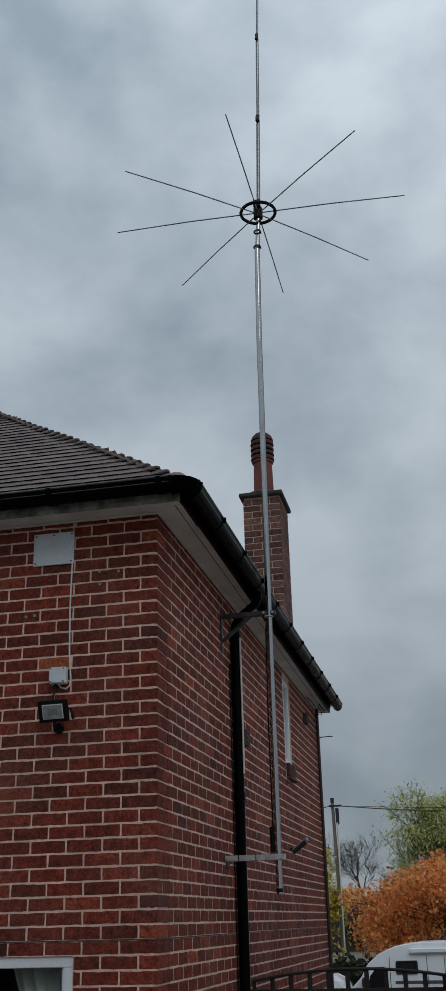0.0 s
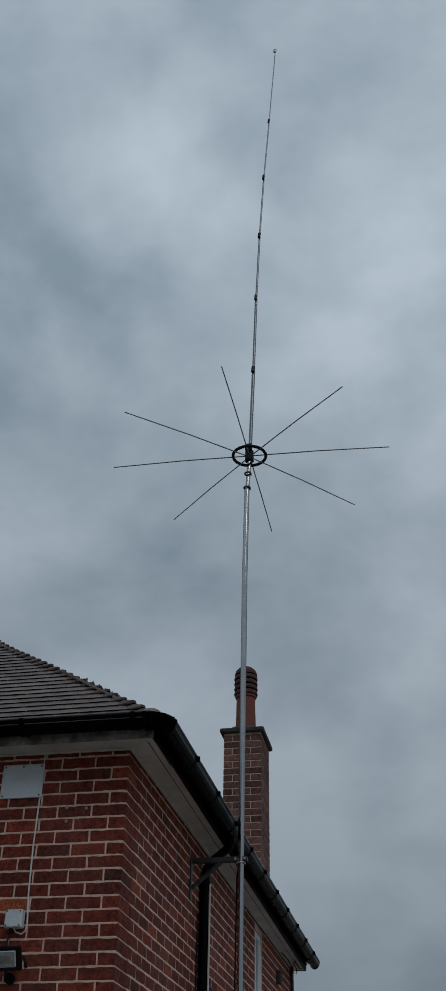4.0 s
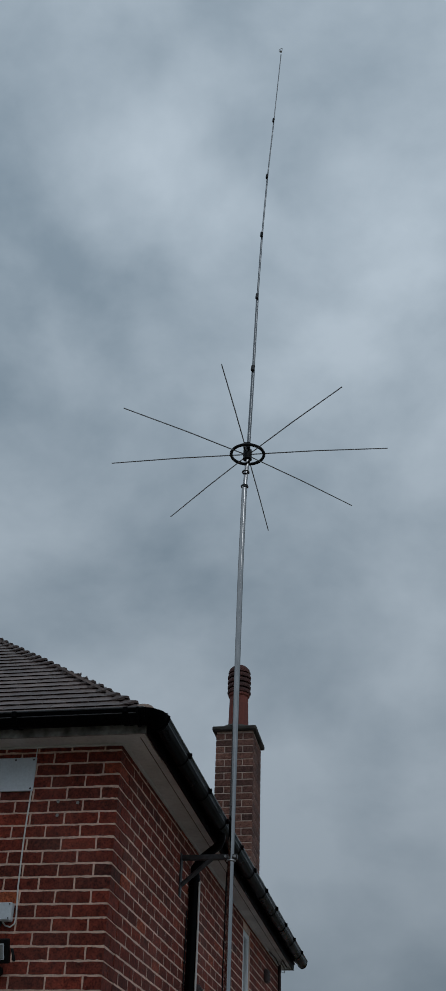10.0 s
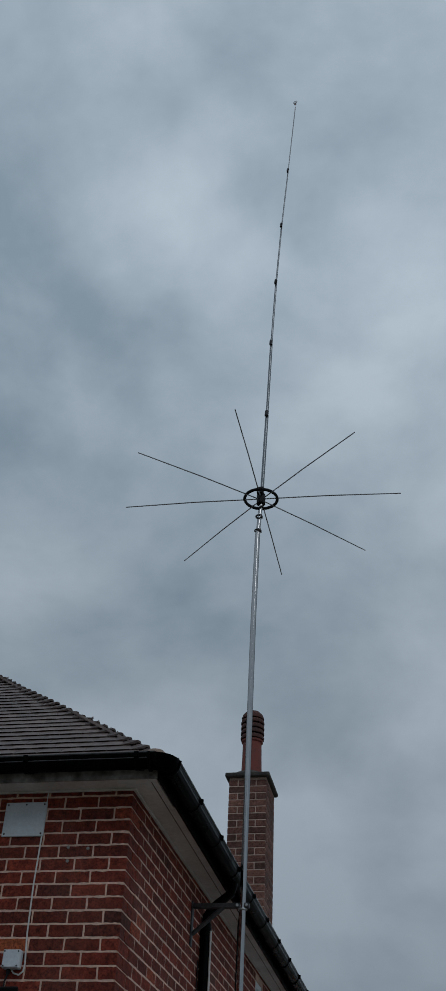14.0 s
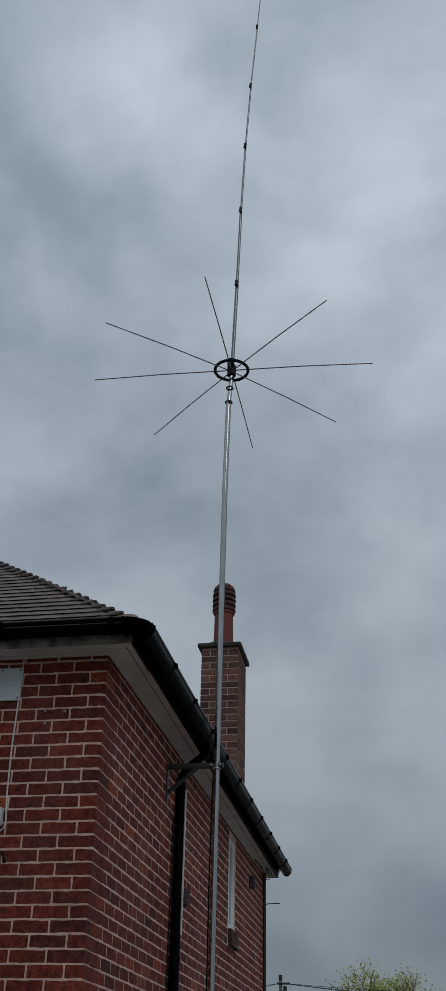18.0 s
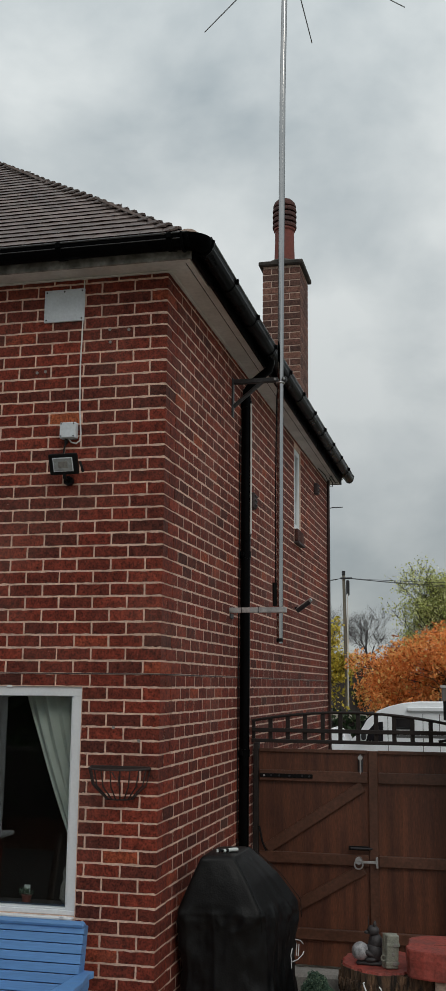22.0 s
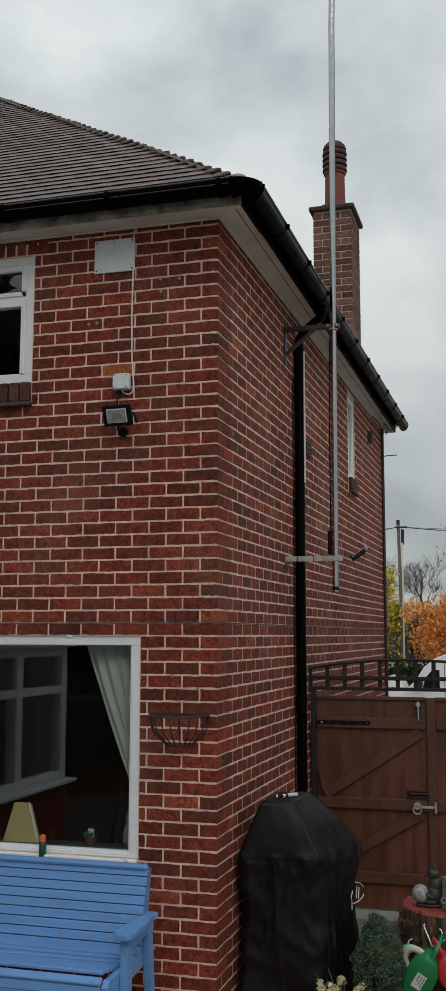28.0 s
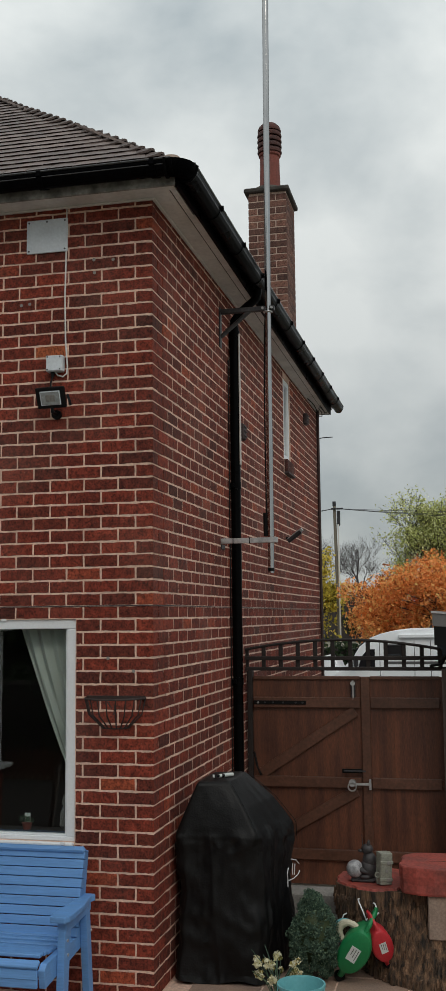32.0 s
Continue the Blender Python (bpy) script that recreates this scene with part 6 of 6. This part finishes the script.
for z, ins in ((0.547, 0.985), (0.56, 1.0), (0.61, 0.992), (0.66, 1.004), (0.708, 1.0), (0.715, 0.99)):
    rows.append([bm.verts.new((1.93 + (x - 1.93) * ins + 0.006 * noise.noise((x * 12, y * 12, z * 20)), 0.80 + (y - 0.80) * ins + 0.006 * noise.noise((y * 12, x * 12, z * 20)), z)) for x, y in outline])
for a, b in zip(rows, rows[1:]):
    for k in range(64):
        bm.faces.new((a[k], a[(k + 1) % 64], b[(k + 1) % 64], b[k]))
bm.faces.new(rows[-1])
bm.faces.new(rows[0][::-1])
part("slice", bm, RED_STAIN, slab, "red-stained timber slice")
part("crack", tube([(1.62, 0.76, 0.7155), (1.76, 0.79, 0.7155), (1.95, 0.78, 0.7155), (2.15, 0.82, 0.7155)], [0.001, 0.0025, 0.002, 0.001], 5), BARK, slab)
block = thing("concrete_block", (1.78, 0.69, 0.275), "buff concrete block propping up the red slab", "block")
part("block", box(1.628, 1.93, 0.585, 0.80, 0.275, 0.546, 0.008), BLOCK, block)

figure = thing("cat_statue", (1.20, 0.92, 0.545), "dark resin cat statue holding a pale globe", "statue")


def blob(bm, c, r, sx=1.0, sy=1.0, sz=1.0, rot=None):
    m = Matrix.Translation(c) @ (rot or Matrix()) @ Matrix.Diagonal((sx, sy, sz, 1))
    bmesh.ops.create_icosphere(bm, subdivisions=2, radius=r, matrix=m)


FX, FY, FZ = 1.20, 0.90, 0.545
bm = box(FX - 0.085, FX + 0.08, FY - 0.05, FY + 0.05, FZ, FZ + 0.022, 0.008)
blob(bm, (FX + 0.028, FY, FZ + 0.075), 0.068, 0.85, 0.8, 1.1)
blob(bm, (FX + 0.038, FY, FZ + 0.135), 0.054, 0.9, 0.8, 1.15)
blob(bm, (FX + 0.025, FY - 0.005, FZ + 0.208), 0.040, 1.05, 0.9, 0.9)
blob(bm, (FX - 0.015, FY - 0.01, FZ + 0.197), 0.018, 1.2, 0.8, 0.7)
for dy in (-0.02, 0.018):
    blob(bm, (FX + 0.035, FY + dy, FZ + 0.243), 0.013, 0.8, 0.6, 1.8)
blob(bm, (FX - 0.015, FY - 0.045, FZ + 0.08), 0.021, 2.7, 0.9, 0.9, Matrix.Rotation(radians(25), 4, "Y"))
blob(bm, (FX + 0.01, FY - 0.04, FZ + 0.035), 0.022, 1.8, 0.9, 0.8)
tube([(FX - 0.005, FY + 0.02, FZ + 0.20), (FX - 0.01, FY + 0.02, FZ + 0.30)], [0.005, 0.002], 6, bm=bm)
part("figure", bm, RESIN, figure, smooth=True)
globe = thing("globe_ornament", (FX - 0.045, FY, FZ + 0.02), "pale speckled globe leaning on the cat statue", "ornament")
bm = bmesh.new()
bmesh.ops.create_uvsphere(bm, u_segments=24, v_segments=16, radius=0.058, matrix=Matrix.Translation((FX - 0.058, FY - 0.018, FZ + 0.080)))
part("ball", bm, GLOBE, globe, smooth=True)
case = thing("suitcase_ornament", (1.33, 0.88, 0.545), "grey-green resin trunk-shaped ornament standing upright", "ornament")
cm = Matrix.Translation((1.335, 0.83, 0.547)) @ Matrix.Rotation(radians(28), 4, "Z") @ Matrix.Rotation(radians(3), 4, "Y")
part("trunk", box(-0.042, 0.042, -0.042, 0.042, 0.0, 0.205, 0.006, cm), CASE_MAT, case)
part("lid_edge", box(-0.045, 0.045, 0.0, 0.012, -0.0, 0.208, 0.003, cm), CASE_MAT, case)
for z in (0.035, 0.145):
    part("strap", box(-0.046, 0.046, -0.046, -0.038, z - 0.01, z + 0.01, 0.003, cm), CASE_MAT, case)
    part("buckle", box(0.0, 0.03, -0.052, -0.0465, z - 0.012, z + 0.012, 0.003, cm), STONE, case)
part("clasp", box(-0.01, 0.01, -0.049, -0.0425, 0.08, 0.10, 0.003, cm), STONE, case)
part("handle", ring(cm @ Vector((-0.05, -0.01, 0.06)), 0.016, 0.005, 14, 6, (0.2, 1, 0)), CASE_MAT, case)

for bend in (((1.10, 0.72, 0.33), (1.086, 0.63, 0.333), (1.08, 0.62, 0.365), (1.09, 0.615, 0.395), (1.112, 0.61, 0.409)),
             ((1.25, 0.70, 0.37), (1.235, 0.61, 0.372), (1.215, 0.62, 0.42), (1.189, 0.64, 0.47), (1.181, 0.645, 0.491), (1.19, 0.63, 0.497)),
             ((1.31, 0.70, 0.40), (1.303, 0.63, 0.403), (1.305, 0.63, 0.43), (1.292, 0.64, 0.465), (1.281, 0.64, 0.474))):
    hk = thing("wire_hook", bend[0], "bent white wire hook driven into the stump", "hook", "hooks on the stump")
    part("wire", tube(bend, 0.0045, 8), WHITE_PVC, hk)


def watering_can(at, material, turn, label, small):
    """A plastic can hung by its handle, its base towards the lawn."""
    ob = thing("watering_can", at, label, "watering can", "watering cans on the stump")
    m = Matrix.Translation(at) @ turn @ Matrix.Scale(small, 4)
    def put(bm):
        bmesh.ops.transform(bm, matrix=m, verts=bm.verts)
        return bm
    part("body", put(lathe([(0.004, 0.0), (0.085, 0.002), (0.10, 0.012), (0.105, 0.03), (0.10, 0.14), (0.082, 0.20), (0.05, 0.215), (0.004, 0.217)], (0, 0, 0), 28, 1.35, 0.82)), material, ob, smooth=True)
    part("handle", put(tube([(-0.10, 0, 0.17), (-0.16, 0, 0.22), (-0.20, 0, 0.20), (-0.215, 0, 0.12), (-0.18, 0, 0.05), (-0.12, 0, 0.035)], 0.014, 10)), material, ob, smooth=True)
    part("spout", put(tube([(0.115, 0, 0.045), (0.16, 0, 0.055), (0.205, 0, 0.065)], [0.03, 0.019, 0.016], 12)), material, ob, smooth=True)
    part("rose", put(lathe([(0.016, 0), (0.032, 0.03), (0.033, 0.036), (0.01, 0.04)], (0.208, 0, 0.045), 14)), BLACK, ob, "dark sprinkler rose", True)
    st = part("sticker", put(box(-0.045, 0.045, -0.028, 0.028, -0.003, 0.0005)), LABEL, ob, "pale rectangular sticker")
    for k in range(3):
        part("print_bar", put(box(-0.036, 0.03 - 0.012 * k, -0.02 + k * 0.015, -0.016 + k * 0.015, -0.0042, -0.0032)), INK, st)
    return ob


def facing(x_dir, z_dir):
    z = Vector(z_dir).normalized()
    x = (Vector(x_dir) - z * Vector(x_dir).dot(z)).normalized()
    return Matrix((x, z.cross(x), z)).transposed().to_4x4()


watering_can((1.164, 0.45, 0.204), CAN_GREEN, facing((-0.506, -0.05, -0.862), (0.1, 0.95, 0.2)), "green plastic watering can hanging base outwards on the stump", 1.12)
watering_can((1.352, 0.49, 0.242), CAN_RED, facing((0.33, 0.1, -0.94), (-0.42, 0.85, 0.28)), "red plastic watering can hanging on the stump", 0.82)
coil = thing("hose_coil", (1.12, 0.6, 0.3), "small cream coil of hose hanging from a hook", "hose")
for k in range(3):
    part("loop", ring((1.108 + 0.014 * k, 0.585 - 0.016 * k, 0.300), 0.068, 0.020, 28, 8, (0.25, 1, 0.15)), TEAL if k == 0 else HOSE, coil)
bucket = thing("bucket", (0.96, -0.36, 0.0), "turquoise plastic bucket standing on the paving", "bucket")
bm = lathe([(0.088, 0.0), (0.124, 0.265), (0.135, 0.27), (0.135, 0.285), (0.125, 0.285), (0.120, 0.265), (0.083, 0.02)], (0.96, -0.36, 0.0), 36)
part("pail", bm, TEAL, bucket, smooth=True)
part("handle", tube([(0.83, -0.36, 0.27), (0.835, -0.44, 0.235), (0.96, -0.50, 0.22), (1.085, -0.44, 0.235), (1.09, -0.36, 0.27)], 0.005, 8), TEAL, bucket)
trough = thing("stone_edging", (0.75, 1.4, 0.0), "low grey stone edging block in front of the gate", "edging")
part("stone", box(0.52, 1.0, 1.3, 1.5, -0.02, 0.35, 0.02), STONE, trough)


# ---- plants ----
def branches(base, fork, crown, spread, levels, rand, r0, twig):
    """A trunk that forks into ever finer limbs; crown: half width, height. Returns the mesh and the tips with their level."""
    limbs, tips = [], []
    def grow(p, d, ln, r, lev):
        pts, radii = [p], [r]
        for k in range(3):
            d = (d + Vector((rand.uniform(-.2, .2), rand.uniform(-.2, .2), rand.uniform(-.02, .12)))).normalized()
            p = p + d * ln / 3
            pts.append(p)
            radii.append(max(twig, r * (1 - 0.1 * (k + 1))))
        limbs.append((pts, radii, lev))
        tips.append((p, lev))
        if lev < levels:
            for _ in range(3 if lev else 6):
                nd = (d + Vector((rand.uniform(-1, 1), rand.uniform(-1, 1), rand.uniform(-0.25, 0.45))) * spread).normalized()
                grow(pts[rand.choice((1, 2, 2, 3))], nd, ln * rand.uniform(0.66, 0.9), max(twig, radii[-1] * 0.66), lev + 1)
    grow(Vector((0, 0, 0)), Vector((0, 0, 1)), 1.0, r0, 0)
    wide = sorted(max(abs(p.x), abs(p.y)) for p, _ in tips)[int(len(tips) * 0.93)]
    tall = sorted(p.z for p, _ in tips)[int(len(tips) * 0.985)]
    size = Matrix.Diagonal((crown[0] / wide, crown[0] / wide, crown[1] / tall, 1))
    place = Matrix.Translation(Vector(base) + Vector((0, 0, fork))) @ size
    bm = bmesh.new()
    tube([Vector(base) + Vector((0, 0, -0.05)), Vector(base) + Vector((0.02, 0, fork * 0.5)), place.translation], [r0 * 1.6, r0 * 1.2, r0], 8, bm=bm, cap=False)
    for pts, radii, lev in limbs:
        tube([place @ p for p in pts], radii, 6 if lev < 2 else 3, bm=bm, cap=False)
    return bm, [(place @ p, lev) for p, lev in tips]


def tree(base, fork, crown, spread, levels, seed, r0, twig, leaf, count, size, label, clump=0.5, extra=(), from_level=2):
    rand = random.Random(seed)
    ob = thing("tree", base, label, "tree")
    bm, tips = branches(base, fork, crown, spread, levels, rand, r0, twig)
    part("trunk", bm, TWIG if leaf else FAR_TWIG, ob, "dark trunk and bare limbs")
    if leaf:
        centers = [(p, clump * rand.uniform(0.6, 1.2)) for p, lev in tips if lev >= from_level] + list(extra)
        v, f = leaf_cloud(centers, count, size, rand)
        raw_part("crown", v, f, leaf, ob, kind="stuff")
    return ob


rand = random.Random(21)
# autumn tree: a wide low dome of orange leaves
dome = []
for _ in range(230):
    a, b = rand.uniform(-1, 1), rand.uniform(0, 1)
    x = 1.62 + 2.75 * a
    hgt = 4.2 - 1.25 * abs(a) ** 2.0
    dome.append(((x, 25.5 + rand.uniform(-1.6, 1.6), 1.75 + (hgt - 1.75) * b ** 0.75 - 0.25), rand.uniform(0.28, 0.5)))
tree((1.9, 25.6, 0), 1.3, (2.3, 2.0), 0.8, 4, 4, 0.13, 0.01, LEAF_ORANGE, 36000, 0.06, "autumn tree with a dense bright orange crown", 0.35, extra=dome, from_level=4)
tree((1.30, 33, 0), 1.7, (1.6, 4.85), 0.8, 6, 12, 0.12, 0.007, LEAF_GREEN, 17000, 0.05, "tall thinning tree with pale green leaves and showing branches", 0.3, from_level=5)
tree((5.6, 36, 0), 1.6, (1.7, 3.2), 0.9, 6, 13, 0.12, 0.007, LEAF_GREEN, 12000, 0.05, "tall thinning tree with pale green leaves and showing branches", 0.3, from_level=5)
for x, y, crown, seed in ((-5.7, 75, (2.05, 5.1), 7), (-8.9, 76, (2.0, 5.4), 17), (-3.0, 78, (1.5, 4.0), 27)):
    tree((x, y, 0), 3.0, crown, 1.35, 6, seed, 0.11, 0.0045, None, 0, 0, "bare leafless tree far behind the road")
left_bush = [((-3.1 + rand.gauss(0, 0.5), 28 + rand.uniform(-1, 1), 1.2 + 3.0 * rand.random()), rand.uniform(0.3, 0.5)) for _ in range(60)]
tree((-3.1, 28, 0), 1.2, (0.9, 2.8), 0.6, 4, 5, 0.09, 0.008, LEAF_YELLOW, 6500, 0.075, "yellow-green leafy tree beside the house corner", 0.4, extra=left_bush, from_level=3)


def hedge(name, x0, x1, y, z1, n, count, leaf, size, label, seed, deep=0.6):
    r = random.Random(seed)
    ob = thing(name, ((x0 + x1) / 2, y, 0), label, "hedge")
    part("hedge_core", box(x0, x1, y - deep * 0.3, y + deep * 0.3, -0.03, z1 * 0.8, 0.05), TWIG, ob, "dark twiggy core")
    c = [((r.uniform(x0, x1), y + r.uniform(-deep, deep) * 0.5, r.uniform(0.1, z1 - 0.2)), r.uniform(0.3, 0.6) * min(1, z1 / 2.5)) for _ in range(n)]
    v, f = leaf_cloud(c, count, size, r)
    raw_part("foliage", v, f, leaf, ob, kind="stuff")


hedge("hedge", -9, 16, 23.5, 1.75, 160, 9000, LEAF_DARK, 0.09, "dark clipped hedge on the far side of the road", 3)
hedge("tree_belt", -40, 45, 90, 4.4, 260, 16000, LEAF_DARK, 0.2, "distant belt of dark trees", 8, 3.0)
# garden behind the viewpoint, mirrored in the windows
hedge("hedge", -21, -3.5, -19, 14.5, 330, 22000, LEAF_DARK, 0.24, "tall dark evergreen screen at the end of the garden", 31, 2.2)
# added leafy row, out of view, hides light ground from the lower window's reflection
hedge("hedge", -12, -2.6, -8.9, 1.7, 80, 6000, LEAF_DARK, 0.06, "unseen dark leafy row added to mask mirrored ground behind the fence", 41, 0.8)
hedge("hedge", -13.5, -12.5, -8, 3.0, 30, 1500, LEAF_DARK, 0.12, "dark clipped garden boundary hedge", 32)

shrub = thing("shrub", (0.87, 0.62, 0.0), "small dense grey-green shrub by the covered barbecue", "shrub")
r3 = random.Random(2)
part("stems", tube([(0.905, 0.52, -0.02), (0.905, 0.52, 0.25)], [0.03, 0.012], 8), TWIG, shrub)
cs = []
bm = bmesh.new()
blob(bm, (0.905, 0.52, 0.30), 0.125, 1.0, 1.0, 1.6)
part("twiggy_core", bm, LEAF_DARK, shrub, smooth=True)
for _ in range(260):
    t, h = r3.uniform(0, 6.28), r3.random()
    rad = 0.145 * math.sin(math.pi * (0.22 + 0.74 * h)) * r3.uniform(0.75, 1.0)
    cs.append(((0.905 + rad * math.cos(t), 0.52 + rad * math.sin(t), 0.06 + 0.48 * h), r3.uniform(0.02, 0.045)))
v, f = leaf_cloud(cs, 42000, 0.008, r3)
raw_part("foliage", v, f, LEAF_BOX, shrub, kind="stuff")
flowers = thing("flower_clump", (0.72, 0.12, 0.0), "straggling plant with small pale yellow flowers", "flowers")
bm = bmesh.new()
cs = []
for _ in range(34):
    t, ln = r3.uniform(0, 6.28), r3.uniform(0.12, 0.27)
    tip = Vector((0.745 + ln * 0.6 * math.cos(t), 0.10 + ln * 0.6 * math.sin(t), 0.07 + ln * r3.uniform(0.35, 0.95)))
    tube([(0.745, 0.10, -0.02), ((0.745 + tip.x) / 2, (0.10 + tip.y) / 2, tip.z * 0.7), tip], [0.004, 0.003, 0.002], 5, bm=bm)
    cs.append((tip, r3.uniform(0.012, 0.03)))
part("stems", bm, LEAF_BOX, flowers)
v, f = leaf_cloud(cs[::2], 520, 0.016, r3, flat=0.8)
raw_part("bloom", v, f, LEAF_PALE, flowers, "pale yellow and white blooms", kind="stuff")
stone = thing("pale_stone", (0.68, -0.28, 0.0), "pale rounded stone on the paving", "stone")
bm = bmesh.new()
blob(bm, (0.70, -0.25, 0.07), 0.09, 1.0, 0.8, 0.8)
for v in bm.verts:
    v.co += v.co.normalized() * 0.012 * noise.noise(v.co * 14)
part("stone", bm, STONE, stone, smooth=True)

# ---- van, pole and wires beyond the gate ----
van = thing("van", (2.3, 17.8, 0.0), "white camper van parked side-on beyond the gate", "van")
VY = 17.0
side = [(-0.84, 0.35), (-0.88, 0.75), (-0.78, 1.02), (-0.61, 1.16), (-0.40, 1.36), (-0.24, 1.62), (0.0, 1.81), (0.22, 1.90), (0.47, 1.96), (0.84, 2.0), (4.2, 2.02), (4.35, 1.9), (4.38, 0.4), (3.9, 0.32)]
part("body", prism(side, "y", VY, VY + 1.85, 0.03), VAN_WHITE, van, smooth=True)
part("roof_rail", box(0.62, 4.1, VY - 0.08, VY - 0.005, 1.80, 1.90, 0.02), VAN_WHITE, van, "white awning box along the roof edge")
part("door_window", prism([(-0.27, 1.16), (-0.20, 1.40), (-0.06, 1.56), (0.10, 1.57), (0.10, 1.16)], "y", VY - 0.012, VY - 0.001), VAN_GLASS, van, "dark door window")
part("windscreen", prism([(-0.40, 1.37), (-0.25, 1.61), (-0.10, 1.73), (-0.13, 1.735), (-0.27, 1.63), (-0.43, 1.37)], "y", VY + 0.12, VY + 1.72), VAN_GLASS, van)
wn1 = part("side_window", box(0.33, 0.77, VY - 0.014, VY - 0.001, 1.42, 1.67, 0.02), VAN_TRIM, van, "dark framed side window")
part("window_pane", box(0.365, 0.735, VY - 0.018, VY - 0.0145, 1.45, 1.64, 0.01), VAN_GLASS, wn1)
part("side_window", box(1.45, 2.2, VY - 0.014, VY - 0.001, 1.40, 1.67, 0.02), VAN_GLASS, van)
part("stripe", box(0.30, 4.2, VY - 0.006, VY - 0.0005, 1.24, 1.30), INK, van, "grey side stripe")
for x in (0.20, 0.95, 1.3):
    part("door_seam", box(x, x + 0.012, VY - 0.004, VY - 0.0004, 0.5, 1.75), VAN_TRIM, van)
part("mirror", box(-0.36, -0.26, VY - 0.2, VY - 0.03, 1.18, 1.38, 0.03), VAN_TRIM, van)
part("bumper", box(-0.93, -0.7, VY + 0.02, VY + 1.83, 0.36, 0.6, 0.05), VAN_TRIM, van)
for x in (0.1, 3.4):
    wh = part("wheel", tube([(x, VY - 0.02, 0.33), (x, VY + 0.2, 0.33)], 0.33, 24), BLACK, van)
    part("hub_cap", tube([(x, VY - 0.03, 0.33), (x, VY - 0.021, 0.33)], 0.2, 20), GALV, wh)
van.location.x -= 0.12
car = thing("car", (-1.6, 17.6, 0.0), "white parked car partly hidden behind the trellis", "car")
part("body", prism([(-2.3, 0.3), (-2.35, 0.75), (-1.95, 0.95), (-1.6, 1.28), (-1.2, 1.40), (-0.95, 1.28), (-0.82, 0.98), (-0.80, 0.35)], "y", 17.2, 18.8, 0.04), VAN_WHITE, car, smooth=True)
part("side_window", prism([(-1.85, 0.98), (-1.57, 1.24), (-1.42, 1.28), (-1.36, 1.2), (-1.36, 0.98)], "y", 17.188, 17.199), VAN_GLASS, car)
for x in (-2.0, -1.1):
    part("wheel", tube([(x, 17.18, 0.3), (x, 17.4, 0.3)], 0.3, 20), BLACK, car)

pole = thing("telegraph_pole", (-2.05, 28, 0), "weathered wooden telegraph pole carrying wires", "telegraph pole")
PT = Vector((-2.14, 28, 6.03))
part("pole", tube([(-2.02, 28, -0.03), PT], [0.07, 0.05], 14), POLE_WOOD, pole, smooth=True)
part("pole_cap", tube([PT + Vector((0, 0, -0.12)), PT + Vector((0, 0, 0.03))], 0.058, 12), DARK_STEEL, pole)
part("splice_box", box(PT.x + 0.09, PT.x + 0.19, 27.9, 28.05, 5.25, 5.75, 0.02), DARK_STEEL, pole)
part("bracket", box(PT.x - 0.1, PT.x + 0.3, 27.88, 27.92, 5.78, 5.84, 0.01), DARK_STEEL, pole)
part("conduit", tube([(PT.x + 0.12, 27.9, 0), (PT.x + 0.13, 27.9, 5.3)], 0.025, 8), CABLE_WHITE, pole)
wires = thing("overhead_wires", (PT.x, 28, 5.8), "thin dark overhead wires running from the pole", "wires")
for end, sag in (((18, 24, 5.9), 0.5), ((18, 27, 5.7), 0.6), ((16, 18, 4.6), 0.4), ((-14, 30, 5.2), 0.4), ((-14, 26, 5.0), 0.3)):
    a, b = PT + Vector((0, 0, -0.2)), Vector(end)
    part("wire", tube([a.lerp(b, t) + Vector((0, 0, -sag * 4 * t * (1 - t))) for t in (k / 14 for k in range(15))], 0.008, 5), DARK_STEEL, wires)
pole2 = thing("telegraph_pole", (18, 25, 0), "weathered wooden telegraph pole carrying wires", "telegraph pole")
part("pole", tube([(18, 24.5, -0.03), (18, 24.5, 6.1)], [0.13, 0.085], 14), POLE_WOOD, pole2, smooth=True)

# ---- paving ----
patio = setting("pavement", box(-4.0, 3.0, -2.6, 2.7, -0.029, -0.004), MORTAR, "patio of buff paving slabs beside the house", "pavement")


def paving():
    shapes = []
    for k in range(4):
        me = bpy.data.meshes.new("slab")
        b = box(0.004, 0.446, 0.004, 0.446, -0.02, 0.0 + k * 0.0005, 0.006)
        b.to_mesh(me)
        b.free()
        me.materials.append(SLAB)
        shapes.append(me)
    for i in range(15):
        for j in range(11):
            x, y = -3.9 + i * 0.45, -2.5 + j * 0.45
            if x < 0.0 and y > -0.4 or x + 0.45 > 1.7 and y + 0.45 > 2.3:
                if not (x >= -3.9 and y <= -0.45 + 0.0):
                    continue
            ob = new("slab", rng.choice(shapes))
            ob.parent = patio
            ob.matrix_basis = Matrix.Translation((x, y, 0))


brick_walls()
roof_tiles()
chimney_bricks()
paving()
